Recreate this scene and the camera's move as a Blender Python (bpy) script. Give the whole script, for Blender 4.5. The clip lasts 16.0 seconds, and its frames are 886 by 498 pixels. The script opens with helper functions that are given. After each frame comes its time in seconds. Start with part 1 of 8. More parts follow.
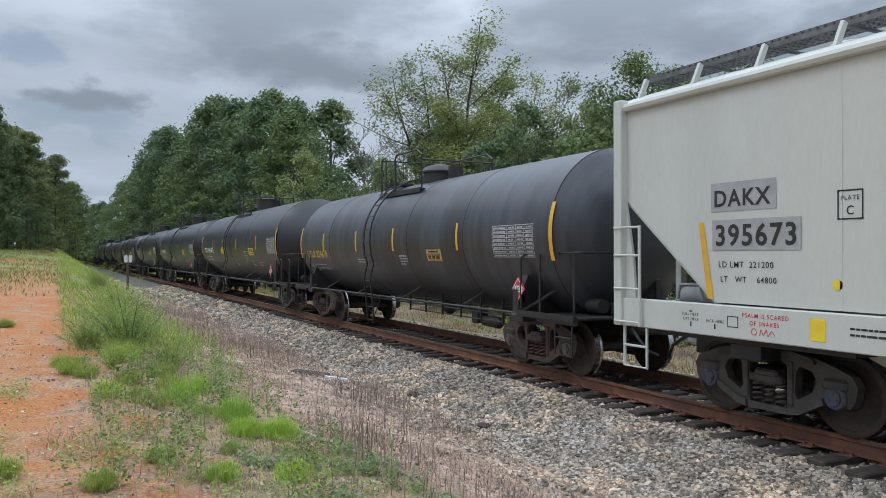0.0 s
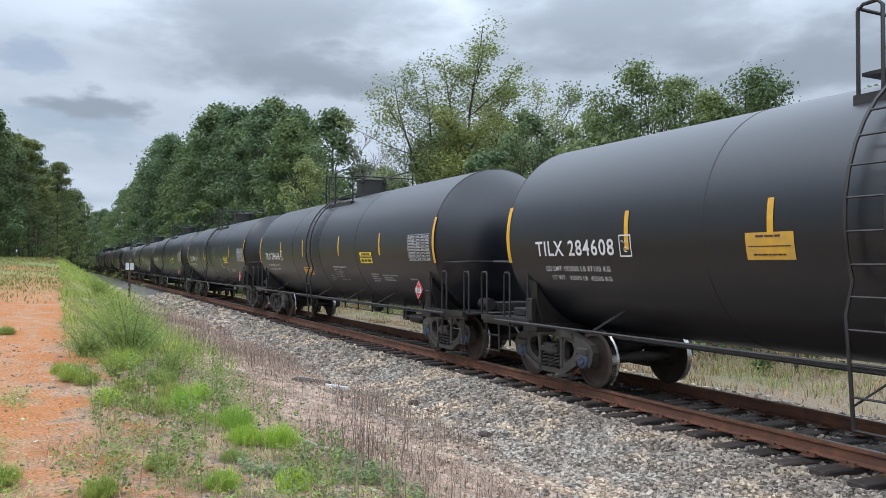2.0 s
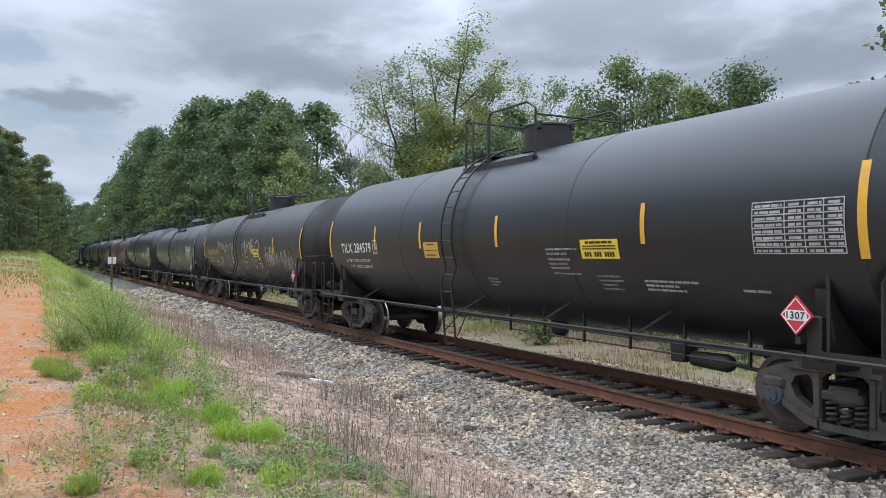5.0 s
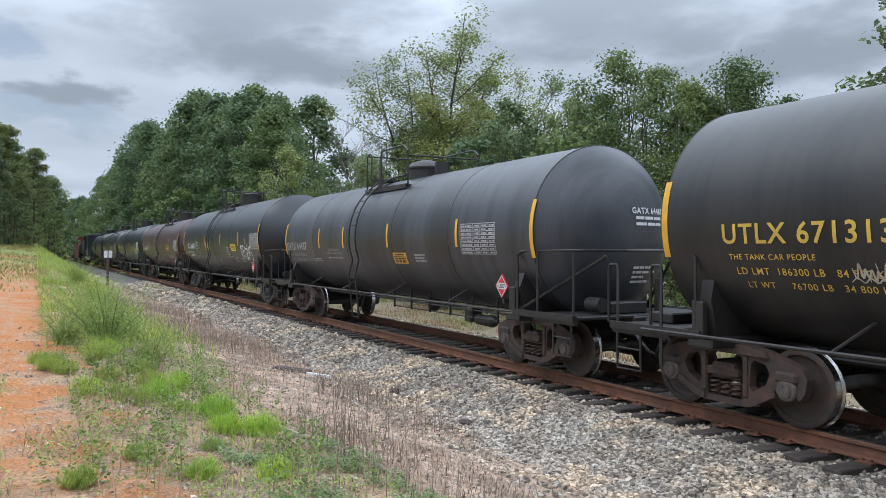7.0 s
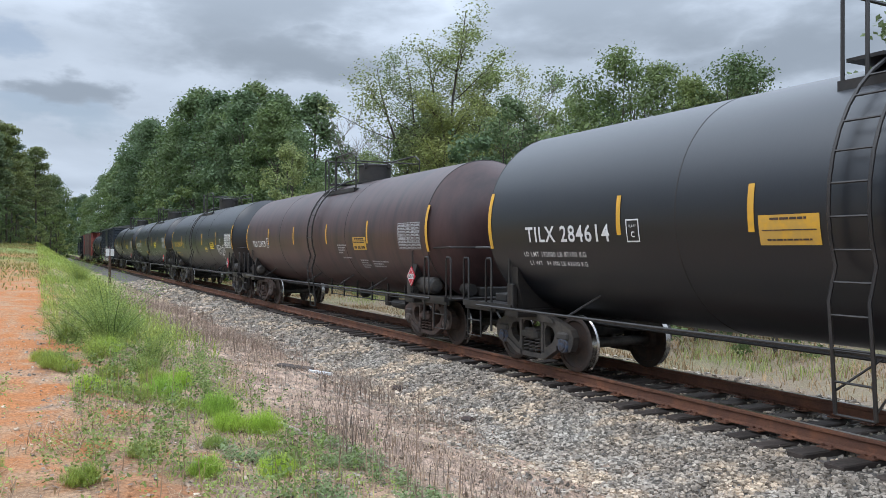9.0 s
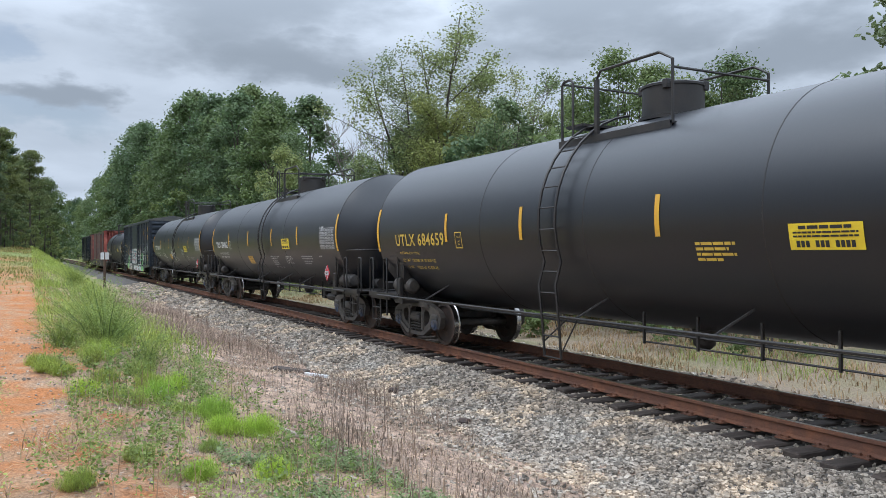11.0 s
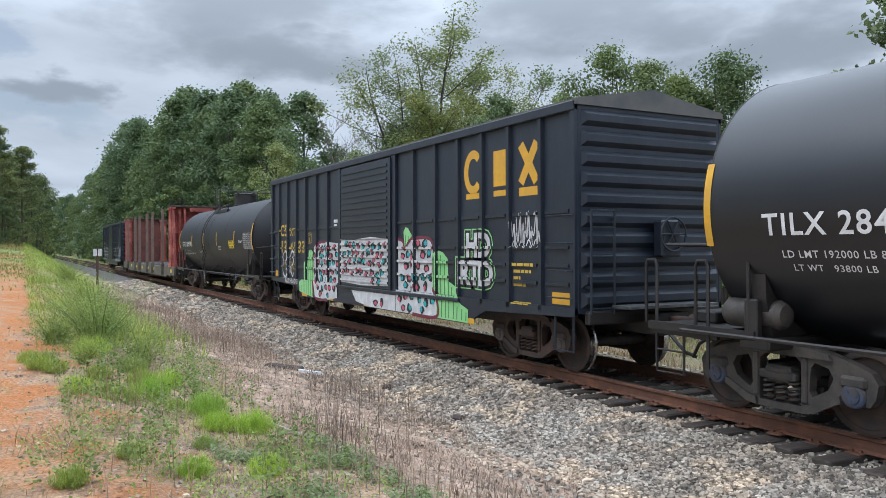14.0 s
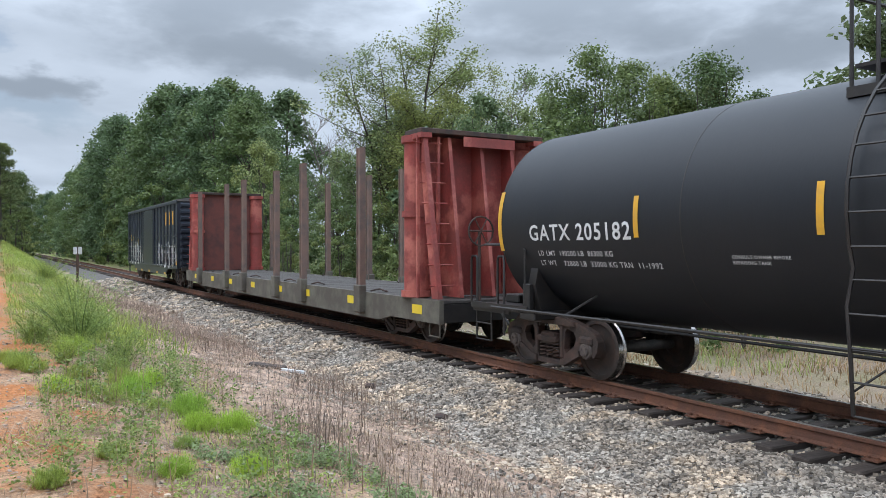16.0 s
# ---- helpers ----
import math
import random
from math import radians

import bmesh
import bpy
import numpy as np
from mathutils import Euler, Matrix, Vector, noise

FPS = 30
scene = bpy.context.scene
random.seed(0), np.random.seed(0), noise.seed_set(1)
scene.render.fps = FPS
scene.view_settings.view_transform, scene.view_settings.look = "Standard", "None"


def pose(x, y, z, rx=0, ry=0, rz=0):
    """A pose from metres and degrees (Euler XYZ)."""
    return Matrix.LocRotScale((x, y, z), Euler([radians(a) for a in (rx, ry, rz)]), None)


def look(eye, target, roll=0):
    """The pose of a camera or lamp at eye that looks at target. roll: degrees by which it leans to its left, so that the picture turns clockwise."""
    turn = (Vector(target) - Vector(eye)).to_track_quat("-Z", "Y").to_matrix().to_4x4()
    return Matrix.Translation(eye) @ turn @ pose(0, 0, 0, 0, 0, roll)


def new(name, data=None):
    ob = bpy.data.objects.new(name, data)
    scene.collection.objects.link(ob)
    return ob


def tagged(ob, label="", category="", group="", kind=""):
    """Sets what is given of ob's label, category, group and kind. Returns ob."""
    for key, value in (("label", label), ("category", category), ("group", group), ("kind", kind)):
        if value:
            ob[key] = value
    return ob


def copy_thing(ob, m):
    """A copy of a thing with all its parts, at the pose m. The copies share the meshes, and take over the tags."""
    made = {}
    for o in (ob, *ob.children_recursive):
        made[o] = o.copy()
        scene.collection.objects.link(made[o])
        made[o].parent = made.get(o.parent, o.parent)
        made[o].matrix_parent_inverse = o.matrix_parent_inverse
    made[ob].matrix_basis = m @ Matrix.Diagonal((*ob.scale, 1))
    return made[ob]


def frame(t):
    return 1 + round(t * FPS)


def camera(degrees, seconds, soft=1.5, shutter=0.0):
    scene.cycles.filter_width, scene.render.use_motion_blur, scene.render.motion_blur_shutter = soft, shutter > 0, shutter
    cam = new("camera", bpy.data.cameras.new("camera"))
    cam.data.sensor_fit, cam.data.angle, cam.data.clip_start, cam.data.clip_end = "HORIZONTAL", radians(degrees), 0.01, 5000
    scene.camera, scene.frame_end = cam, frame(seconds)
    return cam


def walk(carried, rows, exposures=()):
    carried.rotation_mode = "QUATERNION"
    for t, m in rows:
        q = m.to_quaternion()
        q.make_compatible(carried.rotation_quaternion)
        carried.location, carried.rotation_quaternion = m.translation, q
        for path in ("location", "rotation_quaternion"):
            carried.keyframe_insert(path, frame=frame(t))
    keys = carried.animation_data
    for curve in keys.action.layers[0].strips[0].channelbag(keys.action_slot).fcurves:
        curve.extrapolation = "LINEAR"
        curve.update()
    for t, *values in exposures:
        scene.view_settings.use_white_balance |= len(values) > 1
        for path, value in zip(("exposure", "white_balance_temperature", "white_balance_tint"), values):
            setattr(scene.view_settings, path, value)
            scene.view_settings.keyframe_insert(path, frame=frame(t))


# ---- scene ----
# one lens; a hand-held camera that turns a little and does not travel
cam = camera(59.71, 16.0, soft=0.75)
EYE = Vector((0.0, 0.0, 2.008))
# seconds, heading from the track's direction, pitch, lean (degrees)
HEADINGS = [
    (0, 26.742, 0.436, -0.019),
    (0.5, 26.727, 0.503, -0.002),
    (1, 26.677, 0.698, 0.133),
    (1.5, 26.641, 0.948, 0.136),
    (2, 26.634, 1.050, 0.131),
    (2.5, 26.755, 1.001, 0.128),
    (3, 26.964, 0.937, 0.086),
    (3.5, 27.111, 0.924, 0.153),
    (4, 27.388, 0.961, 0.128),
    (6.5, 28.090, 0.267, 0.336),
    (7, 28.004, 0.203, 0.261),
    (7.5, 28.096, 0.062, 0.278),
    (8, 28.105, -0.039, 0.419),
    (8.5, 28.009, -0.036, 0.257),
    (9, 27.886, -0.003, 0.071),
    (11.5, 28.271, 0.138, -0.222),
    (12, 28.392, 0.054, -0.129),
    (12.5, 28.427, -0.015, -0.211),
    (13, 28.375, -0.128, -0.177),
    (13.5, 28.433, -0.162, -0.226),
    (14, 28.663, -0.112, -0.182),
    (14.5, 28.816, -0.007, -0.232),
    (15, 28.942, 0.017, -0.169),
    (15.5, 29.336, -0.052, -0.108),
    (16, 29.877, -0.196, -0.044),
]


def view_pose(heading, pitch, lean):
    a, b = radians(heading), radians(pitch)
    way = Vector((-math.cos(a) * math.cos(b), math.sin(a) * math.cos(b), math.sin(b)))
    return look(EYE, EYE + way, lean)


walk(cam, [(t, view_pose(a, b, c)) for t, a, b, c in HEADINGS],
     exposures=[(0, -0.30, 6220, 10), (0.5, -0.12, 6220, 10), (1.2, 0.0, 6220, 10), (16, 0.0, 6220, 10)])

TRACK_Y = 8.62          # centre line of the track; rail top at z = 0
SPEED, SLOWING = 15.337, -0.0166


def travelled(t):
    return SPEED * (t - 8) + SLOWING * (t - 8) ** 2 / 2


# ---- light ----
world = bpy.data.worlds.new("overcast_sky")
scene.world = world
world.use_nodes = True
SUN_ELEVATION, SUN_HEADING = radians(52), radians(215)


def build_sky():
    nt = world.node_tree
    n, l = nt.nodes, nt.links
    n.clear()
    out = n.new("ShaderNodeOutputWorld")
    back = n.new("ShaderNodeBackground")
    sky = n.new("ShaderNodeTexSky")
    sky.sky_type, sky.sun_disc = "NISHITA", False
    sky.sun_elevation, sky.sun_rotation = SUN_ELEVATION, SUN_HEADING
    sky.air_density, sky.dust_density = 1.0, 1.5
    gain = n.new("ShaderNodeVectorMath")
    gain.operation = "SCALE"
    gain.inputs["Scale"].default_value = 0.10
    l.new(sky.outputs[0], gain.inputs[0])
    co = n.new("ShaderNodeTexCoord")
    # the view direction laid on a flat layer of cloud overhead
    sep = n.new("ShaderNodeSeparateXYZ")
    l.new(co.outputs["Generated"], sep.inputs[0])
    up = n.new("ShaderNodeMath")
    up.operation = "MAXIMUM"
    up.inputs[1].default_value = 0.0
    l.new(sep.outputs[2], up.inputs[0])
    up2 = n.new("ShaderNodeMath")
    up2.operation = "ADD"
    up2.inputs[1].default_value = 0.16
    l.new(up.outputs[0], up2.inputs[0])
    flat = n.new("ShaderNodeVectorMath")
    flat.operation = "DIVIDE"
    cmb = n.new("ShaderNodeCombineXYZ")
    for i in range(3):
        l.new(up2.outputs[0], cmb.inputs[i])
    l.new(co.outputs["Generated"], flat.inputs[0])
    l.new(cmb.outputs[0], flat.inputs[1])

    def cloud(scale, detail, low, high, shift):
        mp = n.new("ShaderNodeMapping")
        mp.inputs["Location"].default_value = shift
        l.new(flat.outputs[0], mp.inputs[0])
        tx = n.new("ShaderNodeTexNoise")
        tx.inputs["Scale"].default_value = scale
        tx.inputs["Detail"].default_value = detail
        tx.inputs["Roughness"].default_value = 0.52
        tx.inputs["Distortion"].default_value = 0.25
        l.new(mp.outputs[0], tx.inputs["Vector"])
        mr = n.new("ShaderNodeMapRange")
        mr.interpolation_type = "SMOOTHSTEP"
        mr.inputs["From Min"].default_value, mr.inputs["From Max"].default_value = low, high
        l.new(tx.outputs[0], mr.inputs[0])
        return mr.outputs[0]

    def mix(fac, a, b):
        m = n.new("ShaderNodeMix")
        m.data_type = "RGBA"
        l.new(fac, m.inputs[0])
        for s, v in ((6, a), (7, b)):
            if isinstance(v, tuple):
                m.inputs[s].default_value = (*v, 1)
            else:
                l.new(v, m.inputs[s])
        return m.outputs[2]

    def math2(op, a, c=0.0):
        x = n.new("ShaderNodeMath")
        x.operation = op
        for i, v in enumerate((a, c)):
            if isinstance(v, (int, float)):
                x.inputs[i].default_value = v
            else:
                l.new(v, x.inputs[i])
        return x.outputs[0]

    # heading from the track and height over the horizon, in degrees, ruffled by noise
    ruffle = n.new("ShaderNodeTexNoise")
    ruffle.inputs["Scale"].default_value, ruffle.inputs["Detail"].default_value = 5.5, 6
    ruffle.inputs["Roughness"].default_value = 0.55
    squash = n.new("ShaderNodeMapping")
    squash.inputs["Scale"].default_value = (1, 1, 2.6)
    l.new(co.outputs["Generated"], squash.inputs[0])
    l.new(squash.outputs[0], ruffle.inputs["Vector"])
    rgb = n.new("ShaderNodeSeparateColor")
    l.new(ruffle.outputs["Color"], rgb.inputs[0])
    head = math2("MULTIPLY", math2("ARCTAN2", sep.outputs[1], math2("MULTIPLY", sep.outputs[0], -1.0)), 57.296)
    head = math2("ADD", head, math2("MULTIPLY", math2("SUBTRACT", rgb.outputs[0], 0.5), 22.0))
    rise = math2("MULTIPLY", math2("ARCSINE", sep.outputs[2]), 57.296)
    rise = math2("ADD", rise, math2("MULTIPLY", math2("SUBTRACT", rgb.outputs[1], 0.5), 9.0))

    def bank(clouds):
        total = None
        for h0, e0, wide, tall in clouds:
            a = math2("DIVIDE", math2("SUBTRACT", head, h0), wide)
            b = math2("DIVIDE", math2("SUBTRACT", rise, e0), tall)
            d = math2("ADD", math2("MULTIPLY", a, a), math2("MULTIPLY", b, b))
            mr = n.new("ShaderNodeMapRange")
            mr.interpolation_type = "SMOOTHSTEP"
            mr.inputs["From Min"].default_value, mr.inputs["From Max"].default_value = 2.0, 0.05
            l.new(d, mr.inputs[0])
            total = mr.outputs[0] if total is None else math2("MAXIMUM", total, mr.outputs[0])
        return total

    loose = math2("MULTIPLY", cloud(0.9, 6, 0.42, 0.66, (3.6, 1.4, 0)), 0.55)
    white = mix(loose, (0.70, 0.785, 0.90), (0.44, 0.51, 0.60))
    blue = mix(math2("MULTIPLY", bank([(-1.5, 13.8, 2.6, 1.0), (3.5, 8.6, 4.0, 0.9), (-14, 16, 6, 1.5), (80, 20, 9, 2)]), 0.5), white, gain.outputs[0])
    grey = bank([(13.5, 17.0, 9.5, 3.6), (18.0, 13.6, 7.0, 1.7), (38.5, 17.2, 9.0, 3.2), (3.9, 10.4, 2.7, 1.2), (51.5, 13.6, 6.5, 2.4), (-20, 18, 9, 3), (75, 15, 10, 4), (110, 22, 14, 6), (-60, 20, 15, 5)])
    veil = mix(math2("MULTIPLY", grey, 0.9), blue, (0.345, 0.40, 0.47))
    # an overcast sky is brighter overhead than at the horizon
    lum = n.new("ShaderNodeMapRange")
    lum.inputs["From Min"].default_value, lum.inputs["From Max"].default_value = 0.24, 0.75
    lum.inputs["To Min"].default_value, lum.inputs["To Max"].default_value = 1.0, 3.3
    l.new(up.outputs[0], lum.inputs[0])
    grade = n.new("ShaderNodeVectorMath")
    grade.operation = "SCALE"
    l.new(veil, grade.inputs[0])
    l.new(lum.outputs[0], grade.inputs["Scale"])
    l.new(grade.outputs[0], back.inputs[0])
    back.inputs[1].default_value = 0.91
    l.new(back.outputs[0], out.inputs[0])


build_sky()
sun = new("sun", bpy.data.lights.new("sun", "SUN"))
sun.data.energy, sun.data.angle, sun.data.color = 1.0, radians(22), (1.0, 0.97, 0.94)
sun.matrix_basis = look((0, 0, 60), (12, 40, 0))

# ---- materials ----
def material(name, color, rough=0.6, metal=0.0, second=None, scale=3.0, amount=0.5, grain=0.0, grain_scale=60.0, bump=0.0,
             third=None, third_scale=0.7, stretch=(1, 1, 1), spread=0.12, spec=0.5, jitter=0.0, world_space=False, coat=0.0):
    """A principled surface: a base colour broken by two scales of noise, a grain in value and a fine relief."""
    m = bpy.data.materials.new(name)
    m.use_nodes = True
    nt = m.node_tree
    n, l = nt.nodes, nt.links
    b = n["Principled BSDF"]
    b.inputs["Roughness"].default_value, b.inputs["Metallic"].default_value = rough, metal
    b.inputs["Specular IOR Level"].default_value = spec
    b.inputs["Coat Weight"].default_value, b.inputs["Coat Roughness"].default_value = coat, 0.34
    co = n.new("ShaderNodeTexCoord")
    if world_space:
        vec = n.new("ShaderNodeNewGeometry").outputs["Position"]
    else:
        vec = co.outputs["Object"]
    mp = n.new("ShaderNodeMapping")
    mp.inputs["Scale"].default_value = stretch
    l.new(vec, mp.inputs[0])

    def tex(sc, detail=6, rgh=0.6):
        t = n.new("ShaderNodeTexNoise")
        t.inputs["Scale"].default_value, t.inputs["Detail"].default_value, t.inputs["Roughness"].default_value = sc, detail, rgh
        l.new(mp.outputs[0], t.inputs["Vector"])
        return t.outputs[0]

    def ramp(fac, lo, hi):
        r = n.new("ShaderNodeMapRange")
        r.interpolation_type = "SMOOTHSTEP"
        r.inputs["From Min"].default_value, r.inputs["From Max"].default_value = lo, hi
        l.new(fac, r.inputs[0])
        return r.outputs[0]

    def mix(fac, a, c, kind="MIX"):
        x = n.new("ShaderNodeMix")
        x.data_type, x.blend_type = "RGBA", kind
        if isinstance(fac, float):
            x.inputs[0].default_value = fac
        else:
            l.new(fac, x.inputs[0])
        for s, v in ((6, a), (7, c)):
            if isinstance(v, tuple):
                x.inputs[s].default_value = (*v, 1)
            else:
                l.new(v, x.inputs[s])
        return x.outputs[2]

    col = tuple(color)
    if second:
        col = mix(ramp(tex(scale), 0.5 - spread - 0.1 + (0.5 - amount) * 0.4, 0.5 + spread + (0.5 - amount) * 0.4), col, tuple(second))
    if third:
        col = mix(ramp(tex(third_scale, 4), 0.48, 0.62), col, tuple(third))
    if grain:
        g = n.new("ShaderNodeMapRange")
        g.inputs["To Min"].default_value, g.inputs["To Max"].default_value = 1 - grain, 1 + grain
        g.inputs["From Min"].default_value, g.inputs["From Max"].default_value = 0.25, 0.75
        l.new(tex(grain_scale, 3), g.inputs[0])
        c = n.new("ShaderNodeCombineColor")
        for i in range(3):
            l.new(g.outputs[0], c.inputs[i])
        col = mix(1.0, col, c.outputs[0], "MULTIPLY")
    if jitter:
        g = n.new("ShaderNodeMapRange")
        g.inputs["To Min"].default_value, g.inputs["To Max"].default_value = 1 - jitter, 1 + jitter
        geo = n.new("ShaderNodeNewGeometry")
        info = n.new("ShaderNodeObjectInfo")
        add = n.new("ShaderNodeMath")
        add.operation = "ADD"
        wrap = n.new("ShaderNodeMath")
        wrap.operation = "FRACT"
        l.new(geo.outputs["Random Per Island"], add.inputs[0])
        l.new(info.outputs["Random"], add.inputs[1])
        l.new(add.outputs[0], wrap.inputs[0])
        l.new(wrap.outputs[0], g.inputs[0])
        c = n.new("ShaderNodeCombineColor")
        for i in range(3):
            l.new(g.outputs[0], c.inputs[i])
        col = mix(1.0, col, c.outputs[0], "MULTIPLY")
    if isinstance(col, tuple):
        b.inputs["Base Color"].default_value = (*col, 1)
    else:
        l.new(col, b.inputs["Base Color"])
    if bump:
        bp = n.new("ShaderNodeBump")
        bp.inputs["Strength"].default_value, bp.inputs["Distance"].default_value = 0.7, bump
        l.new(tex(grain_scale, 4), bp.inputs["Height"])
        l.new(bp.outputs[0], b.inputs["Normal"])
    return m


def leaf_material(name, color, second, jitter=0.35, through_light=0.35):
    m = material(name, color, 0.55, second=second, scale=0.35, jitter=jitter, spec=0.3)
    n, l = m.node_tree.nodes, m.node_tree.links
    b = n["Principled BSDF"]
    src = b.inputs["Base Color"].links[0].from_socket
    info = n.new("ShaderNodeObjectInfo")
    tone = n.new("ShaderNodeMix")
    tone.data_type, tone.blend_type = "RGBA", "MIX"
    tone.inputs[6].default_value, tone.inputs[7].default_value = (0.80, 0.86, 0.98, 1), (1.28, 1.16, 0.92, 1)
    l.new(info.outputs["Random"], tone.inputs[0])
    plant = n.new("ShaderNodeMix")
    plant.data_type, plant.blend_type = "RGBA", "MULTIPLY"
    plant.inputs[0].default_value = 1.0
    l.new(src, plant.inputs[6])
    l.new(tone.outputs[2], plant.inputs[7])
    src = plant.outputs[2]
    l.new(src, b.inputs["Base Color"])
    tr = n.new("ShaderNodeBsdfTranslucent")
    l.new(src, tr.inputs[0])
    mx = n.new("ShaderNodeMixShader")
    mx.inputs[0].default_value = through_light
    l.new(b.outputs[0], mx.inputs[1])
    l.new(tr.outputs[0], mx.inputs[2])
    l.new(mx.outputs[0], n["Material Output"].inputs[0])
    return m


def ground_material():
    """Orange clay on the path, pale sandy soil with litter beside it, darker dry soil towards the ballast."""
    m = bpy.data.materials.new("ground_soil")
    m.use_nodes = True
    nt = m.node_tree
    n, l = nt.nodes, nt.links
    b = n["Principled BSDF"]
    b.inputs["Roughness"].default_value = 0.95
    b.inputs["Specular IOR Level"].default_value = 0.15
    pos = n.new("ShaderNodeNewGeometry").outputs["Position"]
    sep = n.new("ShaderNodeSeparateXYZ")
    l.new(pos, sep.inputs[0])

    def tex(sc, detail=6, rgh=0.6):
        t = n.new("ShaderNodeTexNoise")
        t.inputs["Scale"].default_value, t.inputs["Detail"].default_value, t.inputs["Roughness"].default_value = sc, detail, rgh
        l.new(pos, t.inputs["Vector"])
        return t.outputs[0]

    def rng(v, a, c, lo=0.0, hi=1.0):
        r = n.new("ShaderNodeMapRange")
        r.inputs["From Min"].default_value, r.inputs["From Max"].default_value = a, c
        r.inputs["To Min"].default_value, r.inputs["To Max"].default_value = lo, hi
        l.new(v, r.inputs[0])
        return r.outputs[0]

    def math2(op, a, c):
        x = n.new("ShaderNodeMath")
        x.operation = op
        for i, v in enumerate((a, c)):
            if isinstance(v, (int, float)):
                x.inputs[i].default_value = v
            else:
                l.new(v, x.inputs[i])
        return x.outputs[0]

    def mix(fac, a, c, kind="MIX"):
        x = n.new("ShaderNodeMix")
        x.data_type, x.blend_type = "RGBA", kind
        if isinstance(fac, float):
            x.inputs[0].default_value = fac
        else:
            l.new(fac, x.inputs[0])
        for s, v in ((6, a), (7, c)):
            if isinstance(v, tuple):
                x.inputs[s].default_value = (*v, 1)
            else:
                l.new(v, x.inputs[s])
        return x.outputs[2]

    y = math2("ADD", sep.outputs[1], rng(tex(0.8), 0.3, 0.7, -1.1, 1.1))
    clay = mix(rng(tex(1.6), 0.42, 0.62), (0.42, 0.172, 0.068), (0.39, 0.235, 0.138))
    sand = mix(rng(tex(2.2), 0.40, 0.60), (0.43, 0.285, 0.185), (0.24, 0.172, 0.125))
    litter = mix(rng(tex(5.0), 0.42, 0.58), (0.53, 0.38, 0.285), (0.30, 0.22, 0.172))
    dry = mix(rng(tex(0.35), 0.42, 0.6), (0.29, 0.225, 0.165), (0.22, 0.20, 0.115))
    col = mix(rng(y, 0.2, 1.0), clay, sand)
    col = mix(rng(y, 2.3, 3.6), col, litter)
    col = mix(rng(y, 9.0, 11.0), col, dry)
    col = mix(rng(y, -3.2, -4.6), col, dry)
    far = rng(sep.outputs[0], -34.0, -60.0)
    col = mix(math2("MULTIPLY", far, rng(tex(0.12), 0.35, 0.55)), col, (0.20, 0.23, 0.08))
    speck = rng(tex(30, 4, 0.75), 0.3, 0.7, 0.45, 1.5)
    cc = n.new("ShaderNodeCombineColor")
    for i in range(3):
        l.new(speck, cc.inputs[i])
    col = mix(1.0, col, cc.outputs[0], "MULTIPLY")
    l.new(col, b.inputs["Base Color"])
    bp = n.new("ShaderNodeBump")
    bp.inputs["Strength"].default_value, bp.inputs["Distance"].default_value = 0.8, 0.03
    l.new(tex(22, 5, 0.7), bp.inputs["Height"])
    l.new(bp.outputs[0], b.inputs["Normal"])
    return m


M = {}
M["soil"] = ground_material()
# bed colour darkened to paint in the shade between the loose stones
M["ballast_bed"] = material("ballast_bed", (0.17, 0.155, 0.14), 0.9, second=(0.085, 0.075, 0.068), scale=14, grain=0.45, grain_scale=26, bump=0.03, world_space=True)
M["stone"] = material("ballast_stone", (0.375, 0.335, 0.285), 0.85, second=(0.27, 0.225, 0.18), scale=1.5, jitter=0.66, grain=0.15, grain_scale=40, third=(0.46, 0.36, 0.26), third_scale=1.2, world_space=True)
M["rail"] = material("rusty_rail", (0.20, 0.082, 0.042), 0.8, second=(0.115, 0.052, 0.033), scale=4, grain=0.25, grain_scale=70, bump=0.002)
M["rail_top"] = material("worn_rail_head", (0.52, 0.50, 0.48), 0.28, 1.0, second=(0.30, 0.24, 0.21), scale=9, stretch=(0.1, 1, 1))
M["tie"] = material("creosoted_wood", (0.034, 0.026, 0.022), 0.9, second=(0.070, 0.054, 0.045), scale=5, stretch=(1, 0.15, 1), grain=0.3, grain_scale=40, bump=0.006, jitter=0.35)
M["black"] = material("black_tank_paint", (0.0030, 0.0046, 0.0090), 0.36, second=(0.0048, 0.0060, 0.0095), scale=1.1, stretch=(1.6, 1.0, 0.2), grain=0.10, grain_scale=30, bump=0.001, spec=0.72)
M["matte"] = material("matte_black_tank_paint", (0.0090, 0.0110, 0.0150), 0.52, second=(0.0115, 0.0130, 0.0165), scale=1.2, stretch=(1.6, 1.0, 0.2), grain=0.10, grain_scale=30, bump=0.001, spec=0.40)
M["dusty"] = material("dusty_black_tank_paint", (0.024, 0.026, 0.031), 0.34, second=(0.050, 0.052, 0.060), scale=2.6, stretch=(1.8, 0.35, 0.13), third=(0.020, 0.019, 0.020), third_scale=0.5, grain=0.12, grain_scale=24, bump=0.001)
M["brown"] = material("brown_stained_tank_paint", (0.020, 0.013, 0.014), 0.40, second=(0.066, 0.032, 0.030), scale=2.0, stretch=(1.2, 0.4, 0.16), grain=0.12, grain_scale=24)
M["grey_tank"] = material("weathered_dark_tank_paint", (0.0110, 0.0110, 0.0112), 0.38, second=(0.026, 0.024, 0.023), scale=2.0, stretch=(1.6, 0.5, 0.16), grain=0.1, grain_scale=24)
M["frame_black"] = material("black_underframe", (0.012, 0.012, 0.013), 0.5, second=(0.026, 0.022, 0.020), scale=3, grain=0.15)
